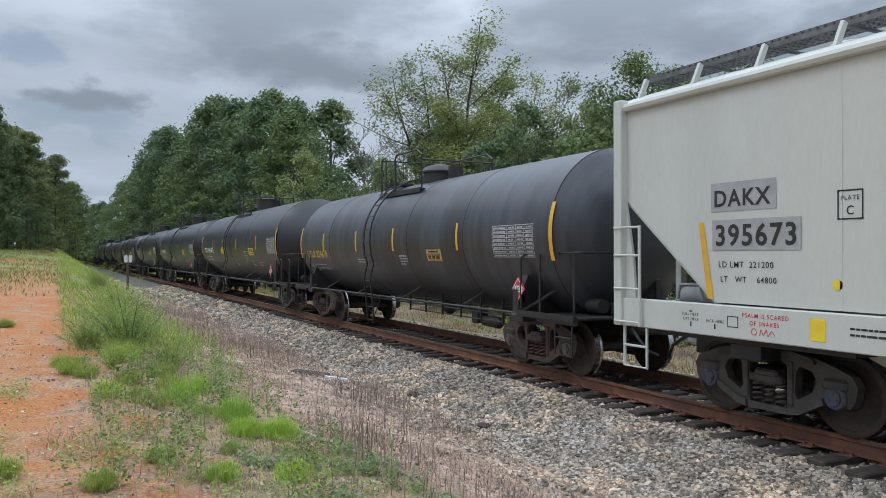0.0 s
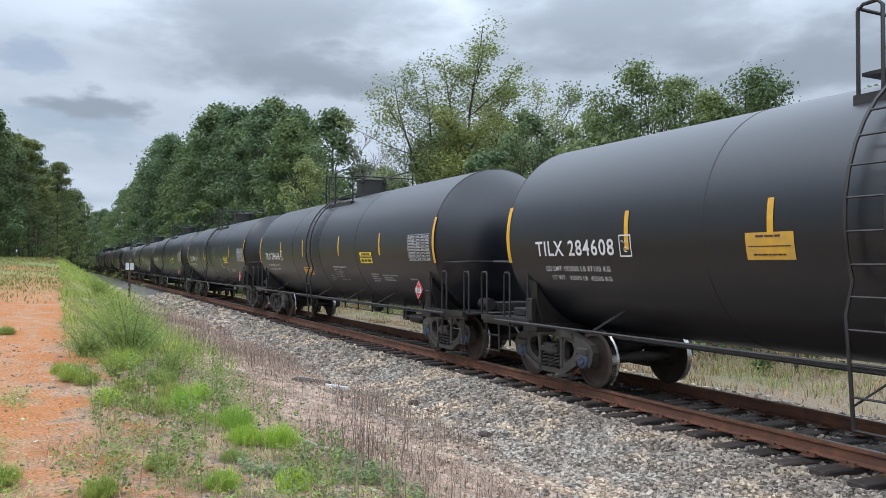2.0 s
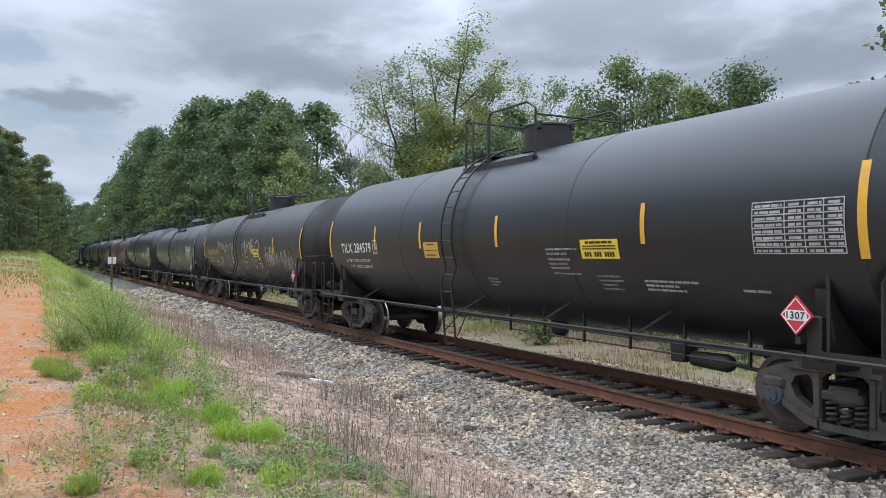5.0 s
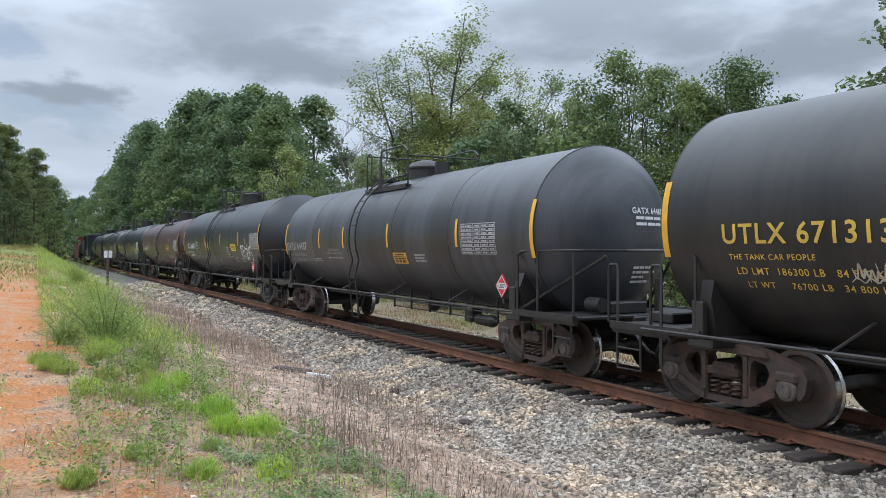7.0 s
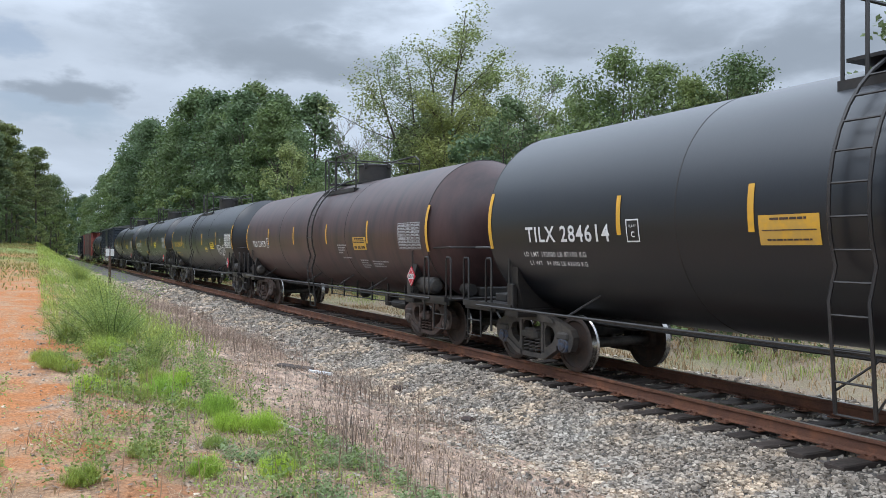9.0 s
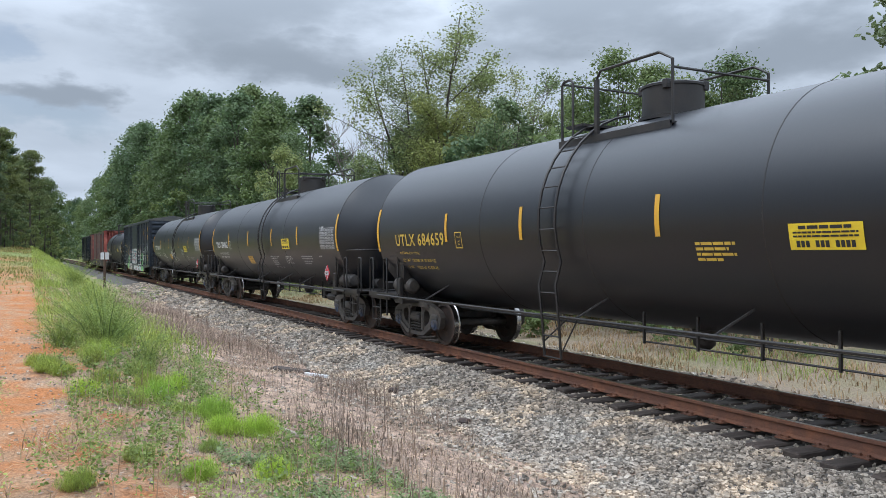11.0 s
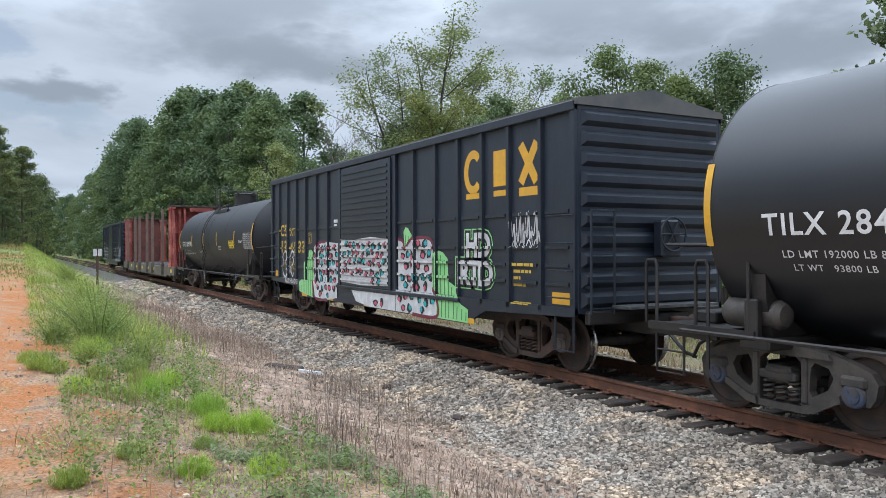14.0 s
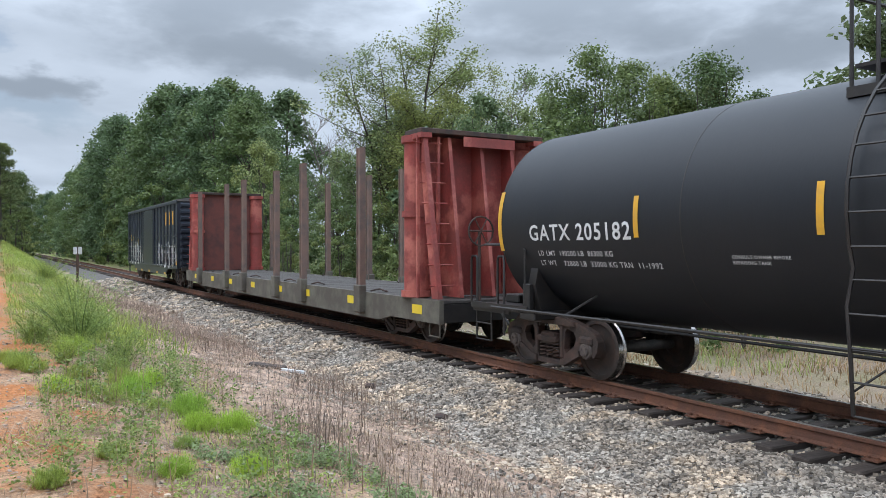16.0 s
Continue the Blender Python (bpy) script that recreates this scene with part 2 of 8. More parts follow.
M["frame_rusty"] = material("brown_rusty_casting", (0.088, 0.048, 0.035), 0.75, second=(0.040, 0.029, 0.025), scale=4, grain=0.25, grain_scale=35, bump=0.003)
M["frame_dark"] = material("dark_truck_casting", (0.030, 0.029, 0.029), 0.6, second=(0.068, 0.058, 0.050), scale=5, grain=0.2, grain_scale=35, bump=0.002)
M["wheel"] = material("rusty_wheel", (0.066, 0.038, 0.027), 0.7, second=(0.038, 0.029, 0.025), scale=5, grain=0.2, grain_scale=25)
M["tread"] = material("polished_tread", (0.55, 0.54, 0.53), 0.25, 1.0, second=(0.35, 0.33, 0.31), scale=8)
M["cap_blue"] = material("blue_bearing_cap", (0.045, 0.085, 0.17), 0.5, second=(0.06, 0.055, 0.06), scale=9, amount=0.6)
M["cap_grey"] = material("greasy_bearing_cap", (0.13, 0.10, 0.085), 0.6, second=(0.07, 0.055, 0.05), scale=9)
M["yellow"] = material("yellow_reflective_strip", (0.72, 0.38, 0.018), 0.45, second=(0.60, 0.33, 0.04), scale=6)
M["yellow_sign"] = material("yellow_notice", (0.80, 0.62, 0.03), 0.5, second=(0.70, 0.50, 0.03), scale=6)
M["orange_sign"] = material("faded_orange_notice", (0.66, 0.36, 0.03), 0.55, second=(0.50, 0.30, 0.06), scale=6)
M["ink"] = material("black_lettering", (0.02, 0.02, 0.02), 0.6)
M["white"] = material("white_lettering", (0.74, 0.75, 0.76), 0.55, second=(0.60, 0.60, 0.60), scale=7)
M["faded"] = material("faded_lettering", (0.42, 0.42, 0.43), 0.6, second=(0.28, 0.28, 0.28), scale=7)
M["yellow_letter"] = material("yellow_lettering", (0.66, 0.45, 0.06), 0.55, second=(0.5, 0.34, 0.06), scale=7)
M["red"] = material("red_placard", (0.62, 0.035, 0.055), 0.45, second=(0.50, 0.03, 0.05), scale=6)
M["hopper"] = material("light_grey_hopper_paint", (0.535, 0.55, 0.51), 0.5, second=(0.47, 0.48, 0.44), scale=0.9, stretch=(1, 1, 0.3), third=(0.51, 0.515, 0.465), third_scale=0.4, grain=0.04, grain_scale=20, bump=0.001)
M["steel_grate"] = material("galvanised_grating", (0.20, 0.20, 0.20), 0.55, 0.6, second=(0.12, 0.12, 0.12), scale=8)
M["grey_patch"] = material("grey_stencil_patch", (0.36, 0.36, 0.36), 0.6, second=(0.30, 0.30, 0.30), scale=5)
M["box_blue"] = material("dark_blue_boxcar_paint", (0.0095, 0.0145, 0.026), 0.42, second=(0.019, 0.026, 0.038), scale=1.4, stretch=(1, 1, 0.35), grain=0.14, grain_scale=18, bump=0.003)
M["box_roof"] = material("weathered_boxcar_roof", (0.075, 0.078, 0.082), 0.65, second=(0.12, 0.115, 0.105), scale=2)
M["red_paint"] = material("faded_red_steel", (0.34, 0.060, 0.050), 0.65, second=(0.22, 0.050, 0.042), scale=2.2, third=(0.44, 0.13, 0.10), third_scale=1.3, grain=0.12, grain_scale=20, bump=0.002)
M["rust_panel"] = material("rusted_bulkhead_panel", (0.075, 0.036, 0.032), 0.85, second=(0.15, 0.048, 0.038), scale=1.6, grain=0.2)
M["stake"] = material("weathered_stake_steel", (0.115, 0.092, 0.082), 0.75, second=(0.19, 0.12, 0.095), scale=2.5, grain=0.2)
M["deck"] = material("weathered_deck", (0.085, 0.075, 0.066), 0.85, second=(0.055, 0.048, 0.043), scale=3, stretch=(0.3, 3, 1), grain=0.25)
M["sill_olive"] = material("dusty_olive_sill", (0.145, 0.135, 0.105), 0.75, second=(0.085, 0.072, 0.058), scale=2, grain=0.15)
M["paint_white"] = material("white_spray_paint", (0.66, 0.66, 0.66), 0.55, second=(0.50, 0.50, 0.51), scale=5)
M["paint_green"] = material("green_spray_paint", (0.22, 0.55, 0.20), 0.55, second=(0.30, 0.62, 0.26), scale=3)
M["paint_drip"] = material("dark_green_spray_paint", (0.05, 0.19, 0.06), 0.55)
M["paint_teal"] = material("teal_spray_paint", (0.03, 0.36, 0.38), 0.55)
M["paint_pink"] = material("pink_spray_paint", (0.50, 0.10, 0.15), 0.55)
M["paint_maroon"] = material("maroon_spray_paint", (0.15, 0.025, 0.045), 0.55)
M["paint_cream"] = material("cream_spray_paint", (0.50, 0.48, 0.39), 0.6, second=(0.30, 0.285, 0.235), scale=4)
M["bark"] = material("grey_bark", (0.115, 0.095, 0.078), 0.9, second=(0.065, 0.055, 0.048), scale=4, stretch=(1, 1, 0.25), grain=0.3)
M["twig"] = material("bare_twig", (0.17, 0.145, 0.125), 0.9, second=(0.12, 0.10, 0.09), scale=4)
M["leaf_dark"] = leaf_material("dark_oak_leaves", (0.084, 0.140, 0.058), (0.125, 0.180, 0.080))
M["leaf_mid"] = leaf_material("mid_green_leaves", (0.118, 0.178, 0.070), (0.165, 0.220, 0.095))
M["leaf_light"] = leaf_material("light_green_leaves", (0.205, 0.265, 0.105), (0.260, 0.305, 0.130), 0.4)
M["leaf_pine"] = leaf_material("pine_needles", (0.125, 0.175, 0.080), (0.170, 0.210, 0.100))
M["grass"] = leaf_material("fresh_grass", (0.24, 0.34, 0.075), (0.31, 0.38, 0.10), 0.35)
M["grass_bright"] = leaf_material("bright_feathery_grass", (0.33, 0.50, 0.060), (0.39, 0.53, 0.085), 0.3)
M["weed_dark"] = leaf_material("dark_green_weeds", (0.13, 0.205, 0.060), (0.20, 0.27, 0.085), 0.4)
M["grass_pale"] = leaf_material("pale_green_weeds", (0.28, 0.33, 0.15), (0.24, 0.31, 0.12), 0.35)
M["dry"] = leaf_material("dry_stalks", (0.22, 0.158, 0.122), (0.32, 0.240, 0.185), 0.5, 0.15)
M["straw"] = leaf_material("pale_straw", (0.46, 0.37, 0.25), (0.38, 0.30, 0.20), 0.35, 0.2)
M["field"] = leaf_material("field_grass_blades", (0.15, 0.185, 0.060), (0.21, 0.205, 0.085), 0.4)
M["tan"] = leaf_material("tan_dry_grass", (0.33, 0.245, 0.165), (0.25, 0.185, 0.125), 0.4, 0.2)
M["wood_post"] = material("weathered_post", (0.11, 0.065, 0.045), 0.9, second=(0.07, 0.045, 0.035), scale=4)
M["dead_wood"] = material("bleached_dead_wood", (0.44, 0.39, 0.32), 0.9, second=(0.32, 0.27, 0.22), scale=5, stretch=(0.3, 1, 1))


# ---- mesh helpers ----
class Geo:
    """Vertices and faces gathered for one mesh."""

    def __init__(self):
        self.v, self.f = [], []

    def add(self, vs, fs):
        o = len(self.v)
        self.v.extend(tuple(p) for p in vs)
        self.f.extend(tuple(i + o for i in q) for q in fs)
        return self

    def box(self, x0, y0, z0, x1, y1, z1, bev=0.0):
        if bev <= 0:
            vs = [(x, y, z) for x in (x0, x1) for y in (y0, y1) for z in (z0, z1)]
            return self.add(vs, [(0, 1, 3, 2), (4, 6, 7, 5), (0, 4, 5, 1), (2, 3, 7, 6), (0, 2, 6, 4), (1, 5, 7, 3)])
        c, lo, hi = bev, (x0, y0, z0), (x1, y1, z1)
        vs, ids = [], {}
        for s in [(a, b, d) for a in (0, 1) for b in (0, 1) for d in (0, 1)]:
            for ax in range(3):
                p = [hi[k] - c if s[k] else lo[k] + c for k in range(3)]
                p[ax] = hi[ax] if s[ax] else lo[ax]
                ids[s, ax] = len(vs)
                vs.append(p)
        fs = []
        for ax in range(3):
            u, w = (ax + 1) % 3, (ax + 2) % 3
            for side in (0, 1):
                q = []
                for a, b in ((0, 0), (1, 0), (1, 1), (0, 1)):
                    s = [0, 0, 0]
                    s[ax], s[u], s[w] = side, a, b
                    q.append(ids[tuple(s), ax])
                fs.append(q if side else q[::-1])
            for a in (0, 1):
                for b in (0, 1):
                    s0, s1 = [0, 0, 0], [0, 0, 0]
                    s0[u] = s1[u] = a
                    s0[w] = s1[w] = b
                    s1[ax] = 1
                    s0, s1 = tuple(s0), tuple(s1)
                    q = [ids[s0, u], ids[s1, u], ids[s1, w], ids[s0, w]]
                    fs.append(q if a != b else q[::-1])
        for s in [(a, b, d) for a in (0, 1) for b in (0, 1) for d in (0, 1)]:
            q = [ids[s, 0], ids[s, 1], ids[s, 2]]
            fs.append(q if sum(s) % 2 else q[::-1])
        return self.add(vs, fs)

    def tube(self, pts, r, n=6, r2=None):
        """A round bar along a line of points, closed at both ends."""
        pts = [Vector(p) for p in pts]
        k = len(pts)
        vs, fs = [], []
        ref = None
        for i, p in enumerate(pts):
            d = (pts[min(i + 1, k - 1)] - pts[max(i - 1, 0)]).normalized()
            if ref is None:
                ref = d.orthogonal().normalized()
            ref = (ref - d * ref.dot(d)).normalized()
            w = d.cross(ref)
            rr = r if r2 is None else r + (r2 - r) * i / (k - 1)
            for j in range(n):
                a = 2 * math.pi * j / n
                vs.append(p + ref * (rr * math.cos(a)) + w * (rr * math.sin(a)))
        for i in range(k - 1):
            for j in range(n):
                fs.append((i * n + j, i * n + (j + 1) % n, (i + 1) * n + (j + 1) % n, (i + 1) * n + j))
        fs.append(tuple(range(n))[::-1])
        fs.append(tuple(range((k - 1) * n, k * n)))
        return self.add(vs, fs)

    def lathe(self, prof, axis="x", n=48, centre=(0, 0, 0)):
        """A profile of (along, radius) turned round an axis."""
        vs, fs = [], []
        cx, cy, cz = centre
        for a, r in prof:
            for j in range(n):
                t = 2 * math.pi * j / n
                u, w = r * math.cos(t), r * math.sin(t)
                vs.append((cx + a, cy + u, cz + w) if axis == "x" else (cx + u, cy - a, cz + w) if axis == "y" else (cx + u, cy + w, cz + a))
        for i in range(len(prof) - 1):
            for j in range(n):
                fs.append((i * n + j, i * n + (j + 1) % n, (i + 1) * n + (j + 1) % n, (i + 1) * n + j))
        if prof[0][1] > 1e-6:
            fs.append(tuple(range(n))[::-1])
        if prof[-1][1] > 1e-6:
            fs.append(tuple(range((len(prof) - 1) * n, len(prof) * n)))
        return self.add(vs, fs)

    def slab(self, outline, y0, y1):
        """An outline of (x, z) given thickness from y0 to y1."""
        k = len(outline)
        vs = [(x, y0, z) for x, z in outline] + [(x, y1, z) for x, z in outline]
        fs = [tuple(range(k)), tuple(range(k, 2 * k))[::-1]]
        fs += [(i, i + k, (i + 1) % k + k, (i + 1) % k) for i in range(k)]
        return self.add(vs, fs)

    def ring_slab(self, outer, holes, y0, y1):
        """An outline of (x, z) with holes through it, filled and thickened."""
        bm = bmesh.new()
        loops = []
        for loop in [outer, *holes]:
            vs = [bm.verts.new((x, y0, z)) for x, z in loop]
            es = [bm.edges.new((vs[i], vs[(i + 1) % len(vs)])) for i in range(len(vs))]
            loops.append((vs, es))
        bmesh.ops.triangle_fill(bm, use_beauty=True, edges=[e for _, es in loops for e in es])
        bm.verts.index_update()
        o = len(self.v)
        vs = [tuple(v.co) for v in bm.verts]
        k = len(vs)
        self.v.extend(vs)
        self.v.extend((x, y1, z) for x, _, z in vs)
        for f in bm.faces:
            q = [v.index + o for v in f.verts]
            self.f.append(tuple(q))
            self.f.append(tuple(i + k for i in q[::-1]))
        for vs2, es in loops:
            m = len(vs2)
            for i in range(m):
                a, b = vs2[i].index + o, vs2[(i + 1) % m].index + o
                self.f.append((a, b, b + k, a + k))
        bm.free()
        return self

    def mesh(self, name, mat, angle=35):
        me = bpy.data.meshes.new(name)
        me.from_pydata(self.v, [], self.f)
        bm = bmesh.new()
        bm.from_mesh(me)
        bmesh.ops.recalc_face_normals(bm, faces=bm.faces)
        bm.to_mesh(me)
        bm.free()
        me.materials.append(mat)
        me.polygons.foreach_set("use_smooth", [True] * len(me.polygons))
        me.set_sharp_from_angle(angle=radians(angle))
        return me


def part(name, geo, mat, parent, label="", kind=""):
    """Links a mesh as one object under a thing or a part."""
    me = geo.mesh(name, mat) if isinstance(geo, Geo) else geo
    if not isinstance(geo, Geo) and not me.materials:
        me.materials.append(mat)
    ob = new(name, me)
    ob.parent = parent
    return tagged(ob, label=label, kind=kind)


def thing(name, label, category, m=None, group=""):
    ob = tagged(new(name), label, category, group)
    if m is not None:
        ob.matrix_basis = m
    return ob


def raw_mesh(name, verts, faces, mat, smooth=False):
    """A mesh straight from arrays of vertices and of equal faces."""
    verts, faces = np.asarray(verts, np.float32), np.asarray(faces, np.int32)
    me = bpy.data.meshes.new(name)
    k = faces.shape[1]
    me.vertices.add(len(verts))
    me.vertices.foreach_set("co", verts.ravel())
    me.loops.add(faces.size)
    me.loops.foreach_set("vertex_index", faces.ravel())
    me.polygons.add(len(faces))
    me.polygons.foreach_set("loop_start", np.arange(0, faces.size, k, dtype=np.int32))
    me.polygons.foreach_set("use_smooth", np.full(len(faces), smooth))
    me.materials.append(mat)
    me.update(calc_edges=True)
    me.validate()
    return me

# ---- ground ----
def ground_height(x, y):
    """Level clay by the path, a shallow ditch along the ballast, a bank far off on the path's side."""
    h = np.interp(y, [-400, -60, -18, -6, 0.8, 3.2, 5.2, 12.0, 13.5, 22, 60, 400], [5.5, 3.2, 1.2, 0.45, 0.30, -0.08, -0.52, -0.52, -0.75, -0.50, 0.0, 1.0])
    far = np.clip((-x - 25) / 85, 0, 1)
    h = h + far * np.interp(y, [-60, -5, 0.5, 3.5, 5.4], [2.2, 2.6, 2.2, 0.5, 0])
    return h + 0.05 * np.sin(1.7 * x + 0.6 * y) * np.sin(1.3 * y - 0.4 * x) + 0.03 * np.sin(4.1 * x + 1.0) * np.sin(3.7 * y)


def build_ground():
    xs = np.unique(np.concatenate([np.linspace(-1500, -200, 27), np.linspace(-200, -40, 81), np.linspace(-40, 12, 209), np.linspace(12, 60, 25), np.linspace(60, 1500, 15)]))
    ys = np.unique(np.concatenate([np.linspace(-1500, -60, 20), np.linspace(-60, -8, 40), np.linspace(-8, 16, 97), np.linspace(16, 60, 40), np.linspace(60, 1500, 20)]))
    gx, gy = np.meshgrid(xs, ys, indexing="ij")
    v = np.stack([gx, gy, ground_height(gx, gy)], -1).reshape(-1, 3)
    i, j = np.meshgrid(np.arange(len(xs) - 1), np.arange(len(ys) - 1), indexing="ij")
    a = (i * len(ys) + j).ravel()
    f = np.stack([a, a + len(ys), a + len(ys) + 1, a + 1], -1)
    ob = new("ground", raw_mesh("ground", v, f, M["soil"], True))
    tagged(ob, "orange clay and dry sandy soil beside the track", "ground", kind="structure")


build_ground()

BED = [(-3.55, -0.68), (-2.6, -0.47), (-1.6, -0.285), (-1.3, -0.262), (1.3, -0.262), (1.6, -0.285), (3.6, -0.80)]


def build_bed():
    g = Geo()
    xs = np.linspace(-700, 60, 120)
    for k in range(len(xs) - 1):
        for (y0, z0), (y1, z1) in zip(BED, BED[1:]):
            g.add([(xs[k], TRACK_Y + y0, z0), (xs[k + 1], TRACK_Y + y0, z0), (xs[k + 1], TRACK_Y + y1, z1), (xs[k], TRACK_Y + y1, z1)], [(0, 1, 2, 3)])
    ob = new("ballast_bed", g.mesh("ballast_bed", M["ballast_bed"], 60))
    tagged(ob, "bed of grey crushed-stone railway ballast, darkened for shade between its stones", "ballast", kind="structure")


build_bed()


def build_track():
    track = tagged(new("railway_track"), "single railway track with rusty rails on dark wooden ties", "railway track", kind="structure")
    foot = [(-0.075, -0.18), (0.075, -0.18), (0.075, -0.168), (0.012, -0.15), (0.010, -0.055), (0.037, -0.042), (0.037, -0.008), (0.028, 0.0),
            (-0.028, 0.0), (-0.037, -0.008), (-0.037, -0.042), (-0.010, -0.055), (-0.012, -0.15), (-0.075, -0.168)]
    for side in (-1, 1):
        g = Geo()
        k = len(foot)
        y = TRACK_Y + side * 0.755
        vs = [(x, y + a, b) for x in (-700, 60) for a, b in foot]
        g.add(vs, [(i, (i + 1) % k, (i + 1) % k + k, i + k) for i in range(k)])
        rail = part("rail", g, M["rail"], track, "rusty brown steel rail with a polished head")
        part("running_surface", Geo().box(-700, y - 0.024, 0.0, 60, y + 0.028, 0.004), M["rail_top"], rail)
    rng = random.Random(4)
    mesh = [Geo().box(-0.115, -1.29, -0.36, 0.115, 1.29, -0.19, 0.012 + 0.004 * i).mesh("tie", M["tie"]) for i in range(3)]
    x = 7.0
    rest = Geo()
    plates = Geo()
    n = 0
    while x > -420:
        dy, rz, dz = rng.uniform(-0.11, 0.11), rng.uniform(-2.4, 2.4), rng.uniform(-0.035, 0.004)
        if x > -125:
            ob = new("tie", mesh[n % 3])
            ob.parent = track
            ob.matrix_basis = pose(x, TRACK_Y + dy, dz, 0, 0, rz)
        else:
            rest.box(x - 0.115, TRACK_Y + dy - 1.29, -0.36, x + 0.115, TRACK_Y + dy + 1.29, -0.19)
        if x > -60:
            for side in (-1, 1):
                y = TRACK_Y + side * 0.755
                plates.box(x - 0.09, y - 0.17, -0.192, x + 0.09, y + 0.17, -0.176)
                for sx in (-0.05, 0.05):
                    for sy in (-0.10, 0.10):
                        plates.box(x + sx - 0.012, y + sy - 0.016, -0.178, x + sx + 0.012, y + sy + 0.016, -0.150)
        n += 1
        x -= 0.51 + rng.uniform(-0.09, 0.09)
    part("far_ties", rest, M["tie"], track, "dark wooden ties far down the line", "stuff")
    part("tie_plates", plates, M["rail"], track, "rusty tie plates and spikes", "stuff")


build_track()

# ---- paint and lettering ----
def flat_text(text, size, bold=0.0, align="LEFT", spacing=1.0):
    cu = bpy.data.curves.new("lettering", "FONT")
    cu.body, cu.size, cu.offset, cu.align_x, cu.space_character = text, size, bold, align, spacing
    cu.resolution_u = 3
    ob = bpy.data.objects.new("lettering", cu)
    me = bpy.data.meshes.new_from_object(ob)
    bpy.data.objects.remove(ob)
    bpy.data.curves.remove(cu)
    out = ([(v.co.x, v.co.y) for v in me.vertices], [tuple(p.vertices) for p in me.polygons])
    bpy.data.meshes.remove(me)
    return out


def text_in(text, x0, x1, z0, bold=0.0, size=0.3):
    """Lettering that fills x0 to x1, standing on z0."""
    v, f = flat_text(text, size, bold * size, spacing=1.14)
    a, b = min(p[0] for p in v), max(p[0] for p in v)
    k = (x1 - x0) / (b - a)
    return [(x0 + (x - a) * k, z0 + z * k) for x, z in v], f


def rects(boxes):
    v, f = [], []
    for x0, z0, x1, z1 in boxes:
        o = len(v)
        v += [(x0, z0), (x1, z0), (x1, z1), (x0, z1)]
        f.append((o, o + 1, o + 2, o + 3))
    return v, f


def lines_of_print(x0, z0, widths, h, gap, seed=0):
    """Rows of small bars that stand for print too small to read."""
    r = random.Random(seed)
    out = []
    for i, w in enumerate(widths):
        x, end = x0, x0 + w
        while x < end - 0.02:
            k = min(r.uniform(0.08, 0.26) * (h / 0.05), end - x)
            out.append((x, z0 - i * gap - h, x + k, z0 - i * gap))
            x += k + h * 0.45
    return rects(out)


def stroke(pts, w, taper=True, closed=False):
    """A painted line of some width along points, smoothed."""
    p = [Vector(q) for q in pts]
    fine = []
    for i in range(len(p) - 1):
        a, b, c, d = p[max(i - 1, 0)], p[i], p[i + 1], p[min(i + 2, len(p) - 1)]
        for k in range(5):
            t = k / 5
            fine.append(0.5 * (2 * b + (c - a) * t + (2 * a - 5 * b + 4 * c - d) * t * t + (3 * b - a - 3 * c + d) * t ** 3))
    fine.append(p[-1])
    v, f = [], []
    n = len(fine)
    for i, q in enumerate(fine):
        d = (fine[min(i + 1, n - 1)] - fine[max(i - 1, 0)])
        d = d.normalized() if d.length > 1e-6 else Vector((1, 0))
        s = w / 2 * (0.45 + 0.55 * math.sin(math.pi * min(1, max(0, i / (n - 1)))) if taper else 1)
        v += [(q.x - d.y * s, q.y + d.x * s), (q.x + d.y * s, q.y - d.x * s)]
        if i:
            f.append((2 * i - 2, 2 * i - 1, 2 * i + 1, 2 * i))
    return v, f


def blob(cx, cz, rx, rz, seed, n=14, rough=0.18):
    r = random.Random(seed)
    v = [(cx + rx * math.cos(2 * math.pi * i / n) * (1 + r.uniform(-rough, rough)), cz + rz * math.sin(2 * math.pi * i / n) * (1 + r.uniform(-rough, rough))) for i in range(n)]
    return v, [tuple(range(n))]


def join2d(*shapes):
    v, f = [], []
    for a, b in shapes:
        o = len(v)
        v += a
        f += [tuple(i + o for i in q) for q in b]
    return v, f


def cut2d(shape, xs=(), zs=()):
    bm = bmesh.new()
    vs = [bm.verts.new((x, 0, z)) for x, z in shape[0]]
    for q in shape[1]:
        try:
            bm.faces.new([vs[i] for i in q])
        except ValueError:
            pass
    for x in xs:
        bmesh.ops.bisect_plane(bm, geom=bm.verts[:] + bm.edges[:] + bm.faces[:], plane_co=(x, 0, 0), plane_no=(1, 0, 0))
    for z in zs:
        bmesh.ops.bisect_plane(bm, geom=bm.verts[:] + bm.edges[:] + bm.faces[:], plane_co=(0, 0, z), plane_no=(0, 0, 1))
    return bm


def finish2d(bm, name, mat):
    me = bpy.data.meshes.new(name)
    bmesh.ops.recalc_face_normals(bm, faces=bm.faces)
    bm.to_mesh(me)
    bm.free()
    me.materials.append(mat)
    return me


